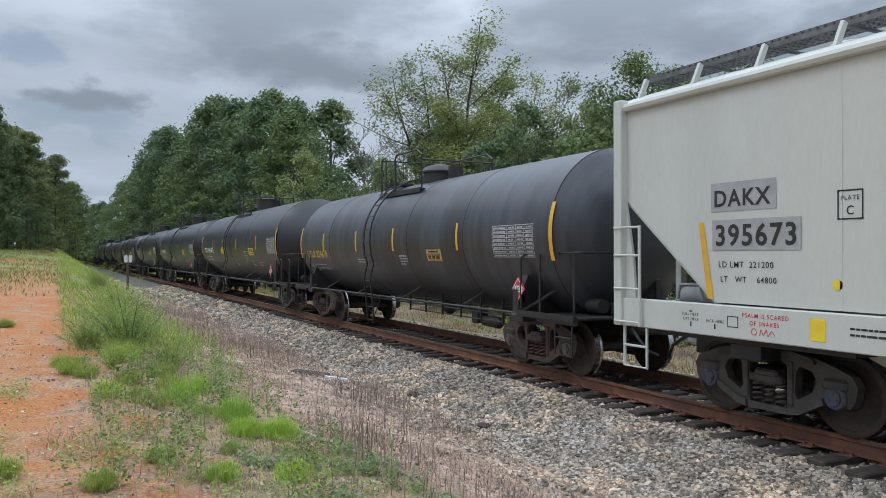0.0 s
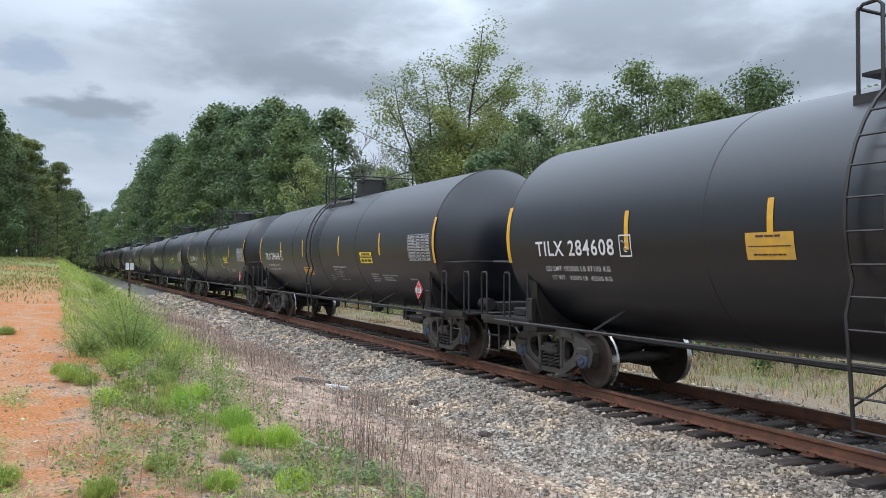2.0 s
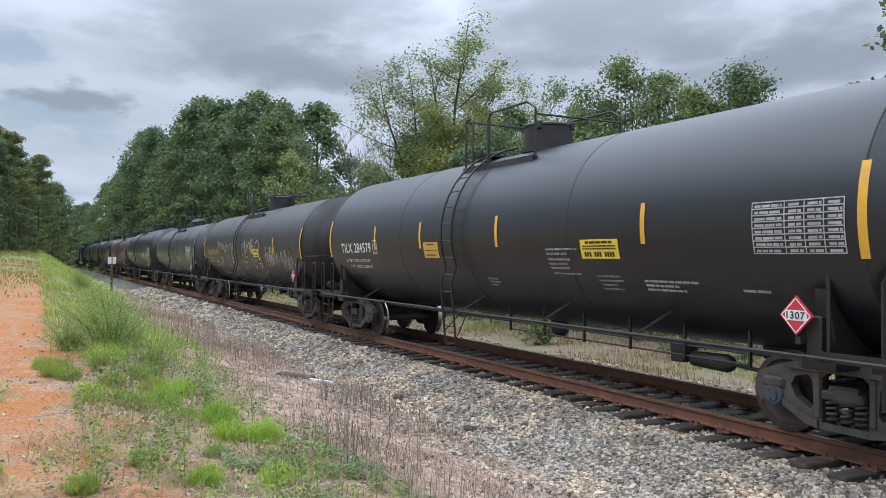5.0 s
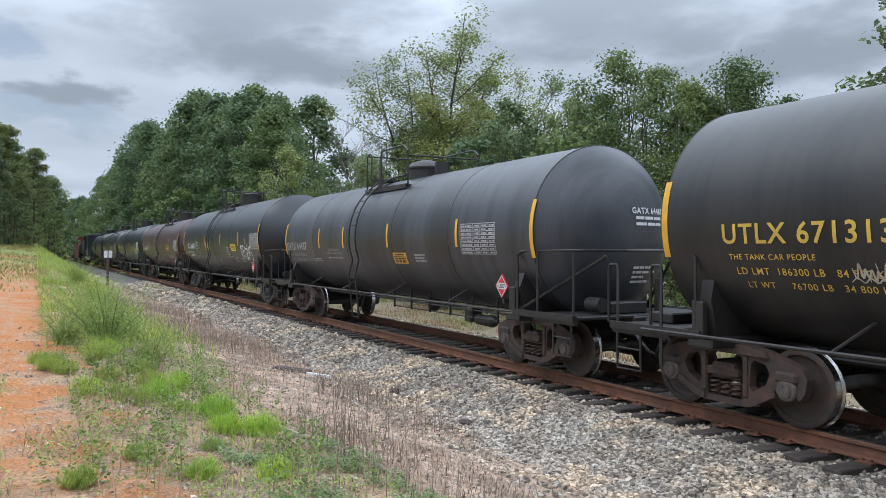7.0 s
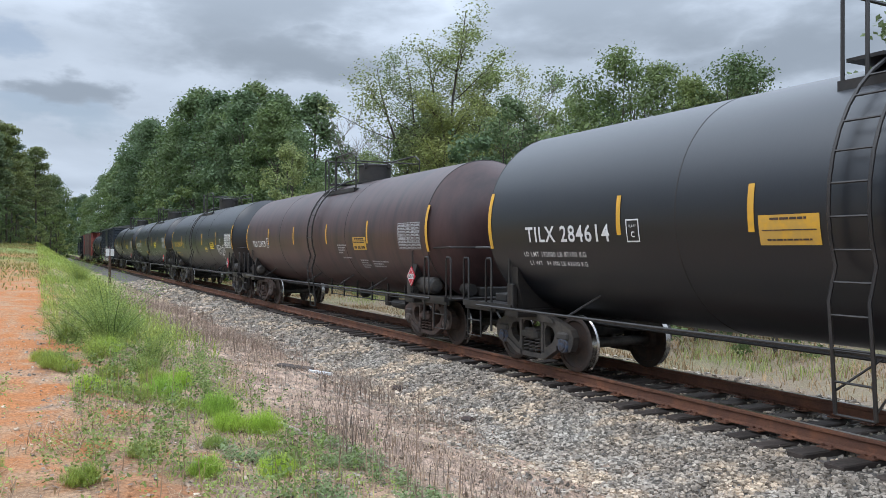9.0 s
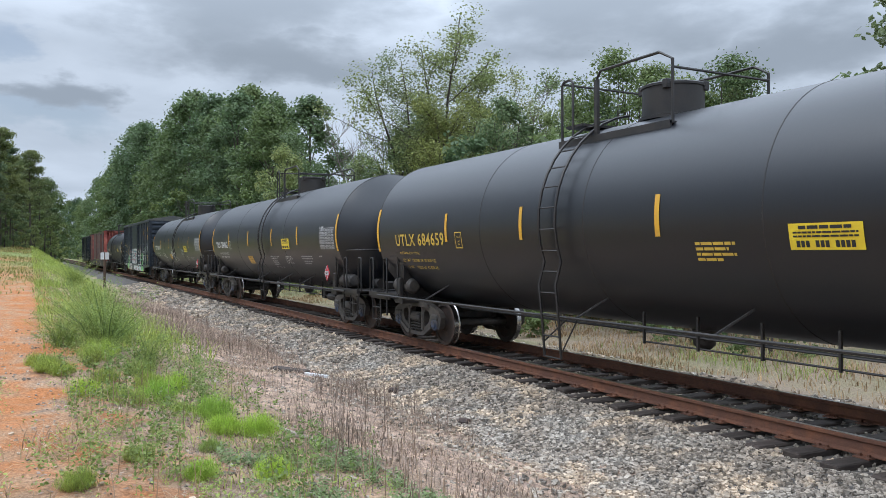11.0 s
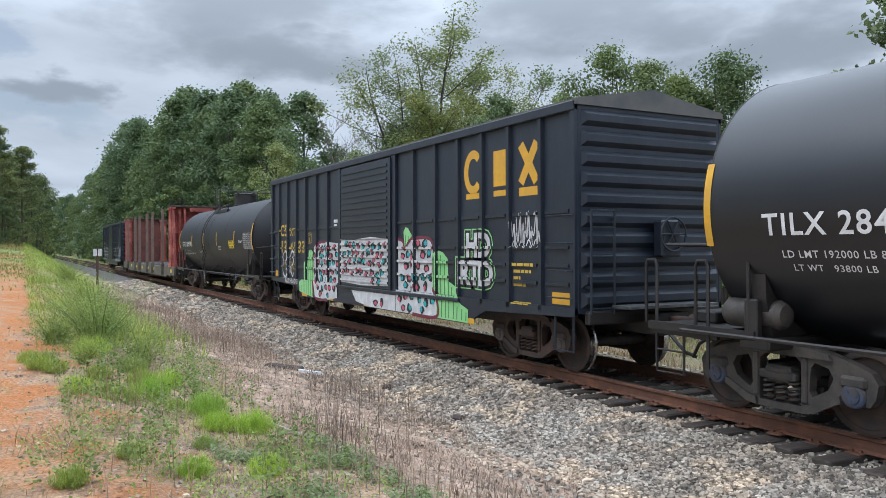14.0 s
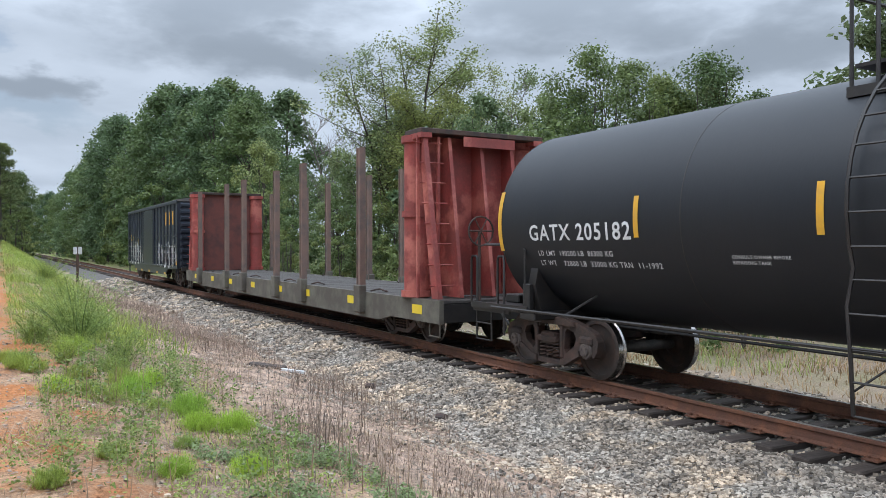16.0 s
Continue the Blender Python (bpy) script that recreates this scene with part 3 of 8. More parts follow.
def on_tank(parent, name, shape, mat, r, zc, label="", lift=0.006):
    """Paint laid on the near side of a tank; heights run along the shell."""
    zs = [z for _, z in shape[0]]
    a, b = min(zs), max(zs)
    k = max(0, int((b - a) / 0.09))
    bm = cut2d(shape, zs=[a + (b - a) * (i + 1) / (k + 1) for i in range(k)])
    for v in bm.verts:
        phi = max(-1.5, min(1.5, (v.co.z - zc) / r))
        v.co.y, v.co.z = -(r + lift) * math.cos(phi), zc + (r + lift) * math.sin(phi)
    return part(name, finish2d(bm, name, mat), mat, parent, label)


def on_head(parent, name, shape, mat, r, zc, start, depth, label=""):
    """Paint on the forward head of a tank."""
    bm = cut2d(shape)
    for v in bm.verts:
        y, z = v.co.x, v.co.z
        v.co = Vector((start + head_bulge(math.hypot(y, z - zc) / r, depth) + 0.02, y, z))
    return part(name, finish2d(bm, name, mat), mat, parent, label)


def on_flat(parent, name, shape, mat, y, label=""):
    bm = cut2d(shape)
    for v in bm.verts:
        v.co.y = y
    return part(name, finish2d(bm, name, mat), mat, parent, label)


BEADS = (2.52, 1.98, 1.70, 1.42)      # pressed beads along a box car's side


def on_ribs(parent, name, shape, mat, y, ribs, proud, label=""):
    """Paint over a ribbed side: what falls on a rib lies on the rib's face."""
    bm = cut2d(shape, xs=[e for a, b in ribs for e in (a, b)], zs=[1.10] + [e for z in BEADS for e in (z, z + 0.05)])
    bmesh.ops.split_edges(bm, edges=bm.edges[:])
    for f in bm.faces:
        q = f.calc_center_median()
        out = q.z < 1.10 or any(a <= q.x <= b for a, b in ribs)
        bead = any(z <= q.z <= z + 0.05 for z in BEADS)
        for v in f.verts:
            v.co.y = y - (proud if out else 0.036 if bead else 0)
    return part(name, finish2d(bm, name, mat), mat, parent, label)


# ---- running gear ----
WHEEL_R = 0.457


def wheel_mesh():
    g = Geo()
    # outer face is at -y for the near wheel; profile runs along y through (along, radius)
    prof = [(0.075, 0.0), (0.115, 0.10), (0.115, 0.14), (0.05, 0.17), (0.02, 0.30), (0.045, 0.375), (0.068, 0.385), (0.068, 0.445), (0.060, 0.455),
            (-0.035, 0.459), (-0.045, 0.470), (-0.055, 0.483), (-0.065, 0.483), (-0.070, 0.470), (-0.070, 0.38), (-0.03, 0.36), (-0.02, 0.2), (-0.08, 0.13), (-0.08, 0.0)]
    g.lathe([(a, max(r, 0.001)) for a, r in prof], "y", 30)
    me = g.mesh("wheel", M["wheel"], 40)
    me.materials.append(M["tread"])
    for p in me.polygons:
        rad = np.mean([math.hypot(me.vertices[i].co.x, me.vertices[i].co.z) for i in p.vertices])
        if 0.4555 < rad < 0.490:
            p.material_index = 1
    return me


def arc_pts(x0, z0, x1, z1, n, bulge):
    return [(x0 + (x1 - x0) * i / n, z0 + (z1 - z0) * i / n + bulge * math.sin(math.pi * i / n)) for i in range(n + 1)]


def side_frame_geo():
    half = [(0, 0.91), (0.36, 0.91), (0.62, 0.86), (0.90, 0.78), (1.08, 0.71), (1.15, 0.60), (1.12, 0.44), (1.06, 0.36), (1.02, 0.36), (0.995, 0.50),
            (0.785, 0.50), (0.76, 0.37), (0.62, 0.30), (0.42, 0.19), (0.30, 0.16), (0, 0.16)]
    outer = half + [(-x, z) for x, z in half[-2:0:-1]]
    hole = [(0.41, 0.36), (0.60, 0.47), (0.66, 0.60), (0.60, 0.70), (0.44, 0.74), (0.39, 0.68), (0.37, 0.42)]
    mid = [(-0.27, 0.24), (0.27, 0.24), (0.27, 0.72), (0.20, 0.78), (-0.20, 0.78), (-0.27, 0.72)]
    g = Geo().ring_slab(outer, [hole, [(-x, z) for x, z in hole[::-1]], mid], -0.06, 0.06)
    # flanged edges of the casting
    g.slab([(-0.66, 0.79), (0.66, 0.79), (0.62, 0.855), (0.36, 0.905), (-0.36, 0.905), (-0.62, 0.855)], -0.105, -0.055)
    for s in (-1, 1):
        g.slab([(s * 0.30, 0.17), (s * 0.44, 0.19), (s * 0.76, 0.36), (s * 0.74, 0.43), (s * 0.40, 0.27), (s * 0.31, 0.26)], -0.095, -0.055)
        g.box(s * 0.885 - 0.15, -0.10, 0.53, s * 0.885 + 0.15, 0.10, 0.66, 0.03)
        g.box(s * 0.315 - 0.035, -0.085, 0.28, s * 0.315 + 0.035, 0.085, 0.79, 0.012)
    return g


def spring_geo():
    g = Geo()
    pts = []
    for i in range(4 * 9 + 1):
        a = 2 * math.pi * i / 9
        pts.append((0.062 * math.cos(a), 0.062 * math.sin(a), 0.25 + 0.235 * i / 36))
    return g.tube(pts, 0.017, 5)


class Gear:
    """Meshes of a truck and its wheelsets, made once for a colour of casting and cap."""

    def __init__(self, casting, cap):
        self.frame_mesh = side_frame_geo().mesh("side_frame", M[casting], 30)
        self.spring = spring_geo().mesh("spring", M[casting], 50)
        b = Geo().box(-0.17, -1.12, 0.47, 0.17, 1.12, 0.66, 0.03)
        b.box(-0.24, -1.13, 0.50, 0.24, -1.02, 0.60, 0.02).box(-0.24, 1.02, 0.50, 0.24, 1.13, 0.60, 0.02)
        b.box(-0.15, -0.35, 0.64, 0.15, 0.35, 0.80, 0.02)
        self.bolster = b.mesh("truck_bolster", M[casting])
        self.axle = Geo().lathe([(-1.05, 0.07), (-0.86, 0.08), (-0.6, 0.085), (0.6, 0.085), (0.86, 0.08), (1.05, 0.07)], "y", 14).mesh("wheelset", M["frame_dark"])
        cap_prof = [(0.0, 0.135), (0.07, 0.135), (0.09, 0.12), (0.095, 0.09), (0.115, 0.085), (0.12, 0.001)]
        c = Geo().lathe(cap_prof, "y", 18)
        for i in range(3):
            a = 2 * math.pi * i / 3
            c.lathe([(0.09, 0.022), (0.125, 0.022), (0.127, 0.001)], "y", 6, (0.055 * math.cos(a), 0, 0.055 * math.sin(a)))
        self.cap = c.mesh("bearing_cap", M[cap])
        self.beam = Geo().box(-0.06, -0.9, 0.34, 0.06, 0.9, 0.46, 0.015).box(-0.05, -0.80, 0.30, 0.10, -0.70, 0.56, 0.02).box(-0.05, 0.70, 0.30, 0.10, 0.80, 0.56, 0.02).mesh("brake_beam", M["frame_black"])


WHEEL = wheel_mesh()
WHEELSETS = []


def add_truck(car, x, gear):
    truck = part("truck", gear.bolster, None, car)
    truck.matrix_basis = pose(x, 0, 0)
    for s in (-1, 1):
        f = part("side_frame", gear.frame_mesh, None, truck)
        f.matrix_basis = pose(0, s * 1.0, 0, 0, 0, 0 if s < 0 else 180)
        for i in (-1, 0, 1):
            k = part("spring", gear.spring, None, truck)
            k.matrix_basis = pose(i * 0.165, s * 1.02, 0)
        bm = part("brake_beam", gear.beam, None, truck)
        bm.matrix_basis = pose(s * 0.36, 0, 0, 0, 0, 0 if s > 0 else 180)
    for ax in (-0.889, 0.889):
        w = part("wheelset", gear.axle, None, car)
        w.matrix_basis = pose(x + ax, 0, WHEEL_R)
        WHEELSETS.append((w, x + ax))
        for s in (-1, 1):
            o = part("wheel", WHEEL, None, w)
            o.matrix_basis = pose(0, s * 0.77, 0, 0, 0, 0 if s < 0 else 180)
            c = part("bearing_cap", gear.cap, None, w)
            c.matrix_basis = pose(0, s * 1.0, 0, 0, 0, 0 if s < 0 else 180)


def add_coupler(car, x, s):
    g = Geo().box(min(x, x - s * 0.9), -0.08, 0.80, max(x, x - s * 0.9), 0.08, 0.97, 0.02)
    g.box(x - 0.14, -0.13, 0.74, x + 0.14, 0.13, 1.02, 0.04)
    g.box(min(x + s * 0.0, x + s * 0.16), -0.16 * s if s > 0 else 0.04, 0.76, max(x, x + s * 0.16), -0.04 if s > 0 else 0.16, 1.00, 0.03)
    part("coupler", g, M["frame_rusty"], car, "rusty knuckle coupler")
    hose = [(x - s * 0.35, -0.32, 0.82), (x - s * 0.12, -0.36, 0.66), (x + s * 0.02, -0.30, 0.50), (x + s * 0.14, -0.2, 0.44)]
    part("air_hose", Geo().tube(hose, 0.025, 6), M["ink"], car)


GEAR_BLUE = Gear("frame_dark", "cap_blue")
GEAR_RUST = Gear("frame_rusty", "cap_grey")
CARS = []


# ---- tank cars ----
def head_bulge(q, depth):
    """How far a dished head stands out at a share q of the tank's radius."""
    return depth * (1 - q ** 2.6) if q < 1 else 0.0


def tank_profile(start, r, depth):
    q = [(start + head_bulge(k, depth), max(0.001, r * k)) for k in (1.0, 0.985, 0.96, 0.92, 0.86, 0.78, 0.68, 0.56, 0.42, 0.26, 0.12, 0.0)]
    return [(-x, rr) for x, rr in q[::-1]] + q


def tank_car(name, label, centre, length, r, zc, start, paint, gear, stripes, ladder_x, letters, letter_mat, second, dark=M["frame_black"], modern=True,
             orange=None, yellow=(3.22, 2.0, 4.05, 2.28), plate=True, table=(6.3, 7.42), head_text="", reservoir=False, placard=6.85, hatch=0.9):
    car = thing(name, label, "tank car", group="tank cars of the train")
    R, half, depth = r, length / 2, 0.44 * r
    tank = part("tank", Geo().lathe(tank_profile(start, r, depth), "x", 72, (0, 0, zc)), M[paint], car)
    for x in ((-start, -3.1, -0.2, 2.9, start) if modern else (-start, -4.2, -1.5, 1.3, 4.0, start)):
        part("weld_seam", Geo().lathe([(x - 0.012, r - 0.002), (x - 0.006, r + 0.005), (x + 0.006, r + 0.005), (x + 0.012, r - 0.002)], "x", 72, (0, 0, zc)), M["frame_black"], tank)
    for i, x in enumerate(stripes):
        big = i in (0, len(stripes) - 1)
        h0, h1, w = (zc - 0.45, zc + 0.52, 0.10) if big else (zc - 0.26, zc + 0.28, 0.085)
        on_tank(car, "reflector", rects([(x - w / 2, h0, x + w / 2, h1)]), M["yellow"], R, zc)
    # ladder over the shell, with a drop ladder below the side rail
    lad = []
    for k in range(15):
        phi = -0.85 + (1.42 + 0.85) * k / 14
        lad.append((-(R + 0.13) * math.cos(phi), zc + (R + 0.13) * math.sin(phi)))
    low = [(-(R + 0.02), 0.38), (-(R + 0.06), 0.9), (-(R + 0.12), zc - 0.95)]
    path = low + [p for p in lad if p[1] > zc - 0.75]
    g = Geo()
    for s in (-0.21, 0.21):
        g.tube([(ladder_x + s, y, z) for y, z in path], 0.022, 5)
    ladder = part("ladder", g, dark, car, "black steel side ladder")
    rung = Geo().tube([(-0.21, 0, 0), (0.21, 0, 0)], 0.013, 5).mesh("rung", dark)
    d, z_at = 0.0, []
    for (y0, z0), (y1, z1) in zip(path, path[1:]):
        seg = math.hypot(y1 - y0, z1 - z0)
        while d < seg:
            z_at.append((y0 + (y1 - y0) * d / seg, z0 + (z1 - z0) * d / seg))
            d += 0.33
        d -= seg
    for y, z in z_at:
        o = part("rung", rung, None, ladder)
        o.matrix_basis = pose(ladder_x, y, z)
    part("ladder_brace", Geo().tube([(ladder_x + 0.21, -(R + 0.02), 0.45), (ladder_x + 0.50, -(R - 0.05), 0.97)], 0.012, 5).tube([(ladder_x - 0.2, -(R + 0.02), 0.62), (ladder_x + 0.2, -(R - 0.1), 0.97)], 0.012, 5), dark, car)
    # top platform, manway and rails
    top = zc + R
    along = lambda u: ladder_x + u
    mx = along(hatch)
    p0, p1 = along(-0.62), along(1.85)
    lo, hi = min(p0, p1), max(p0, p1)
    pl = Geo()
    for s in (-1, 1):
        pl.box(lo, s * 0.86 - 0.14, top - 0.30, hi, s * 0.86 + 0.14, top - 0.26)
        pl.box(lo, s * 0.99 - 0.02, top - 0.36, hi, s * 0.99 + 0.02, top - 0.25)
    pl.box(min(p0, along(-0.2)), -0.86, top - 0.03, max(p0, along(-0.2)), 0.86, top + 0.01)
    for x in (lo + 0.05, (lo + hi) / 2, hi - 0.05):
        for s in (-1, 1):
            pl.box(x - 0.03, s * 0.80 - 0.03, top - 0.45, x + 0.03, s * 0.80 + 0.03, top - 0.28)
    part("platform", pl, dark, car)
    if modern:
        mw = Geo().lathe([(top - 0.06, 0.50), (top - 0.01, 0.50), (top + 0.0, 0.46), (top + 0.42, 0.46), (top + 0.425, 0.48), (top + 0.46, 0.48), (top + 0.48, 0.44), (top + 0.50, 0.001)], "z", 30, (mx, 0, 0))
        for a in range(4):
            t = a * math.pi / 2 + 0.6
            mw.box(mx + 0.46 * math.cos(t) - 0.05, 0.46 * math.sin(t) - 0.05, top + 0.36, mx + 0.46 * math.cos(t) + 0.05, 0.46 * math.sin(t) + 0.05, top + 0.50, 0.01)
    else:
        mw = Geo().lathe([(top - 0.08, 0.42), (top + 0.20, 0.42), (top + 0.21, 0.46), (top + 0.25, 0.46), (top + 0.36, 0.36), (top + 0.42, 0.16), (top + 0.44, 0.001)], "z", 26, (mx, 0, 0))
        mw.lathe([(top - 0.08, 0.18), (top + 0.30, 0.18), (top + 0.32, 0.001)], "z", 14, (mx + 0.85, 0, 0))
    part("manway", mw, M["frame_black"], car, "black round manway housing")
    h = top + (0.72 if modern else 0.66)
    def rail(pts, r=0.022):
        part("handrail", Geo().tube([(along(u), y, z) for u, y, z in pts], r, 6), dark, car)

    u0, u1, ft = -0.6, 1.85, top - 0.29
    rail([(u0, -0.95, ft), (u0, -0.95, h - 0.06), (u0 + 0.06, -0.95, h), (u0 + 0.22, -0.95, h), (u0 + 0.28, -0.95, h - 0.06), (u0 + 0.28, -0.95, ft)])
    rail([(0.27, -0.95, ft), (0.27, -0.95, h - 0.12), (0.36, -0.95, h), (u1 - 0.25, -0.95, h), (u1, -0.95, h - 0.14), (u1, -0.95, ft)])
    rail([(u0, 0.95, ft), (u0, 0.95, h - 0.06), (u0 + 0.1, 0.95, h), (u1 - 0.25, 0.95, h), (u1, 0.95, h - 0.14), (u1, 0.95, ft)])
    rail([(u0, -0.95, h - 0.03), (u0, 0.95, h - 0.03)], 0.02)
    rail([(u1, -0.95, h - 0.25), (u1, 0.95, h - 0.25)], 0.02)
    for u in (0.27,):
        part("rail_post", Geo().box(along(u) - 0.035, -0.975, ft, along(u) + 0.035, -0.925, h - 0.12), dark, car)
    # side rails and their struts; rods and pipes underneath
    tc = half - 2.06
    for s in (-1, 1):
        y = s * (R - 0.02)
        part("side_rail", Geo().tube([(-tc - 1.0, y, 1.0), (tc + 1.0, y, 1.0)], 0.024, 6), dark, car)
        for x in ((-5.3, -0.4, 2.2, 4.4) if modern else (-4.6, -1.9, 1.0, 3.9)):
            foot, head = (x, s * (R - 0.02), 1.0), (x + 0.20, s * R * math.cos(0.80), zc - R * math.sin(0.80))
            part("rail_strut", Geo().tube([foot, head], 0.018, 5), dark, car)
    under = Geo()
    under.tube([(-tc + 0.9, -0.62, 0.82), (tc - 0.9, -0.62, 0.82)], 0.022, 5)
    under.tube([(0.4, -0.95, 0.72), (tc - 1.3, -0.95, 0.72)], 0.014, 5).tube([(0.4, -0.95, 0.86), (tc - 1.3, -0.95, 0.86)], 0.014, 5)
    for k in range(6):
        x = 0.4 + (tc - 1.7) * k / 5
        under.box(x - 0.014, -0.985, 0.69, x + 0.014, -0.945, zc - R + 0.28)
    under.tube([(-tc + 0.9, 0.5, 0.80), (tc - 0.9, 0.5, 0.80)], 0.02, 5)
    part("brake_rod", under, M["frame_black"], car)
    cyl = Geo().lathe([(-0.36, 0.05), (-0.34, 0.10), (0.24, 0.12), (0.30, 0.09), (0.36, 0.04)], "x", 16, (tc - 2.1, -0.72, 0.66))
    cyl.box(tc - 2.75, -0.86, 0.60, tc - 2.5, -0.58, 0.86, 0.02).tube([(tc - 1.75, -0.72, 0.66), (tc - 1.2, -0.72, 0.62)], 0.03, 6)
    part("brake_cylinder", cyl, M["frame_black"], car)
    valve = Geo().lathe([(zc - R - 0.30, 0.08), (zc - R - 0.22, 0.16), (zc - R + 0.06, 0.18)], "z", 12, (0.6, 0, 0)).box(0.42, -0.12, zc - R - 0.16, 0.78, 0.12, zc - R - 0.06, 0.02)
    part("outlet_valve", valve, M["frame_black"], car)
    # ends: stub sill, saddle, platform, rails, steps, brake gear
    for s in (-1, 1):
        sill = Geo().box(min(s * (tc - 1.7), s * (half - 0.55)), -0.28, 0.72, max(s * (tc - 1.7), s * (half - 0.55)), 0.28, zc - R + 0.12, 0.02)
        part("stub_sill", sill, dark, car)
        sad = Geo()
        outline = [(-1.28, 0.98)] + [(-1.40, zc - R + 0.55)] + [(-math.sin(a) * (R + 0.004), zc - math.cos(a) * (R + 0.004)) for a in [1.08 - 2.16 * i / 14 for i in range(15)]] + [(1.40, zc - R + 0.55), (1.28, 0.98)]
        sx = s * tc
        k = len(outline)
        vs = [(sx - 0.09, y, z) for y, z in outline] + [(sx + 0.09, y, z) for y, z in outline]
        sad.add(vs, [tuple(range(k)), tuple(range(k, 2 * k))[::-1]] + [(i, (i + 1) % k, (i + 1) % k + k, i + k) for i in range(k)])
        part("saddle", sad, dark, car)
        bol = Geo().box(sx - 0.20, -1.5, 0.86, sx + 0.20, 1.5, 0.99, 0.02)
        part("body_bolster", bol, dark, car)
        for q in (-1, 1):
            part("saddle_post", Geo().box(sx - 0.16, q * 1.42 - 0.05, 0.98, sx + 0.02, q * 1.42 + 0.05, 1.42, 0.015), dark, car)
        x0, x1 = sorted((s * (tc + 0.55), s * (half - 0.42)))
        part("end_platform", Geo().box(x0, -1.42, 0.98, x1, 1.42, 1.03, 0.01).box(x0, -1.46, 0.90, x1, -1.40, 1.05, 0.01).box(x0, 1.40, 0.90, x1, 1.46, 1.05, 0.01), dark, car)
        for q in (-1, 1):
            part("end_sill_beam", Geo().box(min(sx, s * (half - 0.42)), q * 1.47 - 0.03, 0.96, max(sx, s * (half - 0.42)), q * 1.47 + 0.03, 1.06), dark, car)
        xe = s * (half - 0.50)
        part("end_handrail", Geo().tube([(s * (tc + 0.1), -1.46, 1.0), (s * (tc + 0.1), -1.46, 1.95), (s * (tc + 0.2), -1.44, 2.02), (xe - s * 0.05, -1.30, 2.04), (xe, -1.2, 2.04), (xe, 1.2, 2.04), (xe - s * 0.05, 1.30, 2.04), (s * (tc + 0.2), 1.44, 2.02), (s * (tc + 0.1), 1.46, 1.95), (s * (tc + 0.1), 1.46, 1.0)], 0.02, 6), dark, car)
        for px, py in ((tc + 0.68, -1.46), (half - 0.50, -1.42), (half - 0.50, 1.42)):
            if modern:
                part("grab_post", Geo().tube([(s * px, py, 0.55), (s * px, py, 1.78), (s * (px + 0.03), py, 1.84), (s * (px + 0.16), py, 1.84), (s * (px + 0.19), py, 1.78), (s * (px + 0.19), py, 1.03)], 0.021, 6), dark, car)
            else:
                part("grab_post", Geo().tube([(s * px, py, 0.98), (s * px, py, 2.02)], 0.02, 6), dark, car)
        if not modern:
            for q in (-1, 1):
                part("end_brace", Geo().tube([(s * (tc + 0.1), q * 1.40, 1.05), (s * (half - 0.6), q * 0.7, 1.95)], 0.028, 6), dark, car)
        for py in (-1.44, 1.44):
            st = Geo()
            a, b = s * (half - 0.98), s * (half - 0.52)
            st.tube([(a, py, 0.98), (a, py, 0.42), (b, py, 0.42), (b, py, 0.98)], 0.018, 6).tube([(a, py, 0.70), (b, py, 0.70)], 0.014, 6)
            part("step", st, dark, car)
        part("draft_box", Geo().box(*sorted((s * (half - 0.62), s * (half - 0.40)))[:1], -0.32, 0.70, max(s * (half - 0.62), s * (half - 0.40)), 0.32, 1.02, 0.03), dark, car)
        add_coupler(car, s * (half - 0.10), s)
        add_truck(car, s * tc, gear)
        if placard and s > 0:
            px, pz = s * placard, 1.42
            for side in (-1, 1):
                board = part("placard", Geo().add([(px - 0.20, side * (R - 0.02), pz), (px, side * (R - 0.02), pz - 0.21), (px + 0.20, side * (R - 0.02), pz), (px, side * (R - 0.02), pz + 0.21),
                                                  (px - 0.20, side * (R - 0.04), pz), (px, side * (R - 0.04), pz - 0.21), (px + 0.20, side * (R - 0.04), pz), (px, side * (R - 0.04), pz + 0.21)],
                                                 [(0, 1, 2, 3), (7, 6, 5, 4), (0, 4, 5, 1), (1, 5, 6, 2), (2, 6, 7, 3), (3, 7, 4, 0)]), M["red"], car, "red diamond hazard placard with white number panel")
                if side < 0:
                    on_flat(board, "number_panel", rects([(px - 0.13, pz - 0.055, px + 0.13, pz + 0.055)]), M["white"], -(R - 0.014))
                    on_flat(board, "number", text_in("1307", px - 0.11, px + 0.11, pz - 0.035, 0.02), M["ink"], -(R - 0.010))
                    on_flat(board, "border", join2d(*[stroke([(px + a * 0.172, pz + b * 0.182), (px + c * 0.172, pz + d * 0.182)], 0.014, False) for a, b, c, d in ((-1, 0, 0, 1), (0, 1, 1, 0), (1, 0, 0, -1), (0, -1, -1, 0))]), M["white"], -(R - 0.015))
                part("placard_bracket", Geo().box(px - 0.03, min(side * (R - 0.05), side * (R - 0.6)), pz - 0.30, px + 0.03, max(side * (R - 0.05), side * (R - 0.6)), pz - 0.22), dark, car)
    if reservoir:
        for x in (-tc - 0.2, tc + 0.35):
            part("air_reservoir", Geo().lathe([(-0.42, 0.001), (-0.40, 0.12), (-0.34, 0.17), (0.34, 0.17), (0.40, 0.12), (0.42, 0.001)], "x", 18, (x, -1.2, 1.24)), M["frame_dark"], car)
    for x in (-tc - 0.45, tc + 0.45):
        part("brake_wheel_stand", Geo().box(half - 0.62, 0.3, 1.0, half - 0.56, 0.4, 1.6, 0.01), dark, car) if x > 0 else None
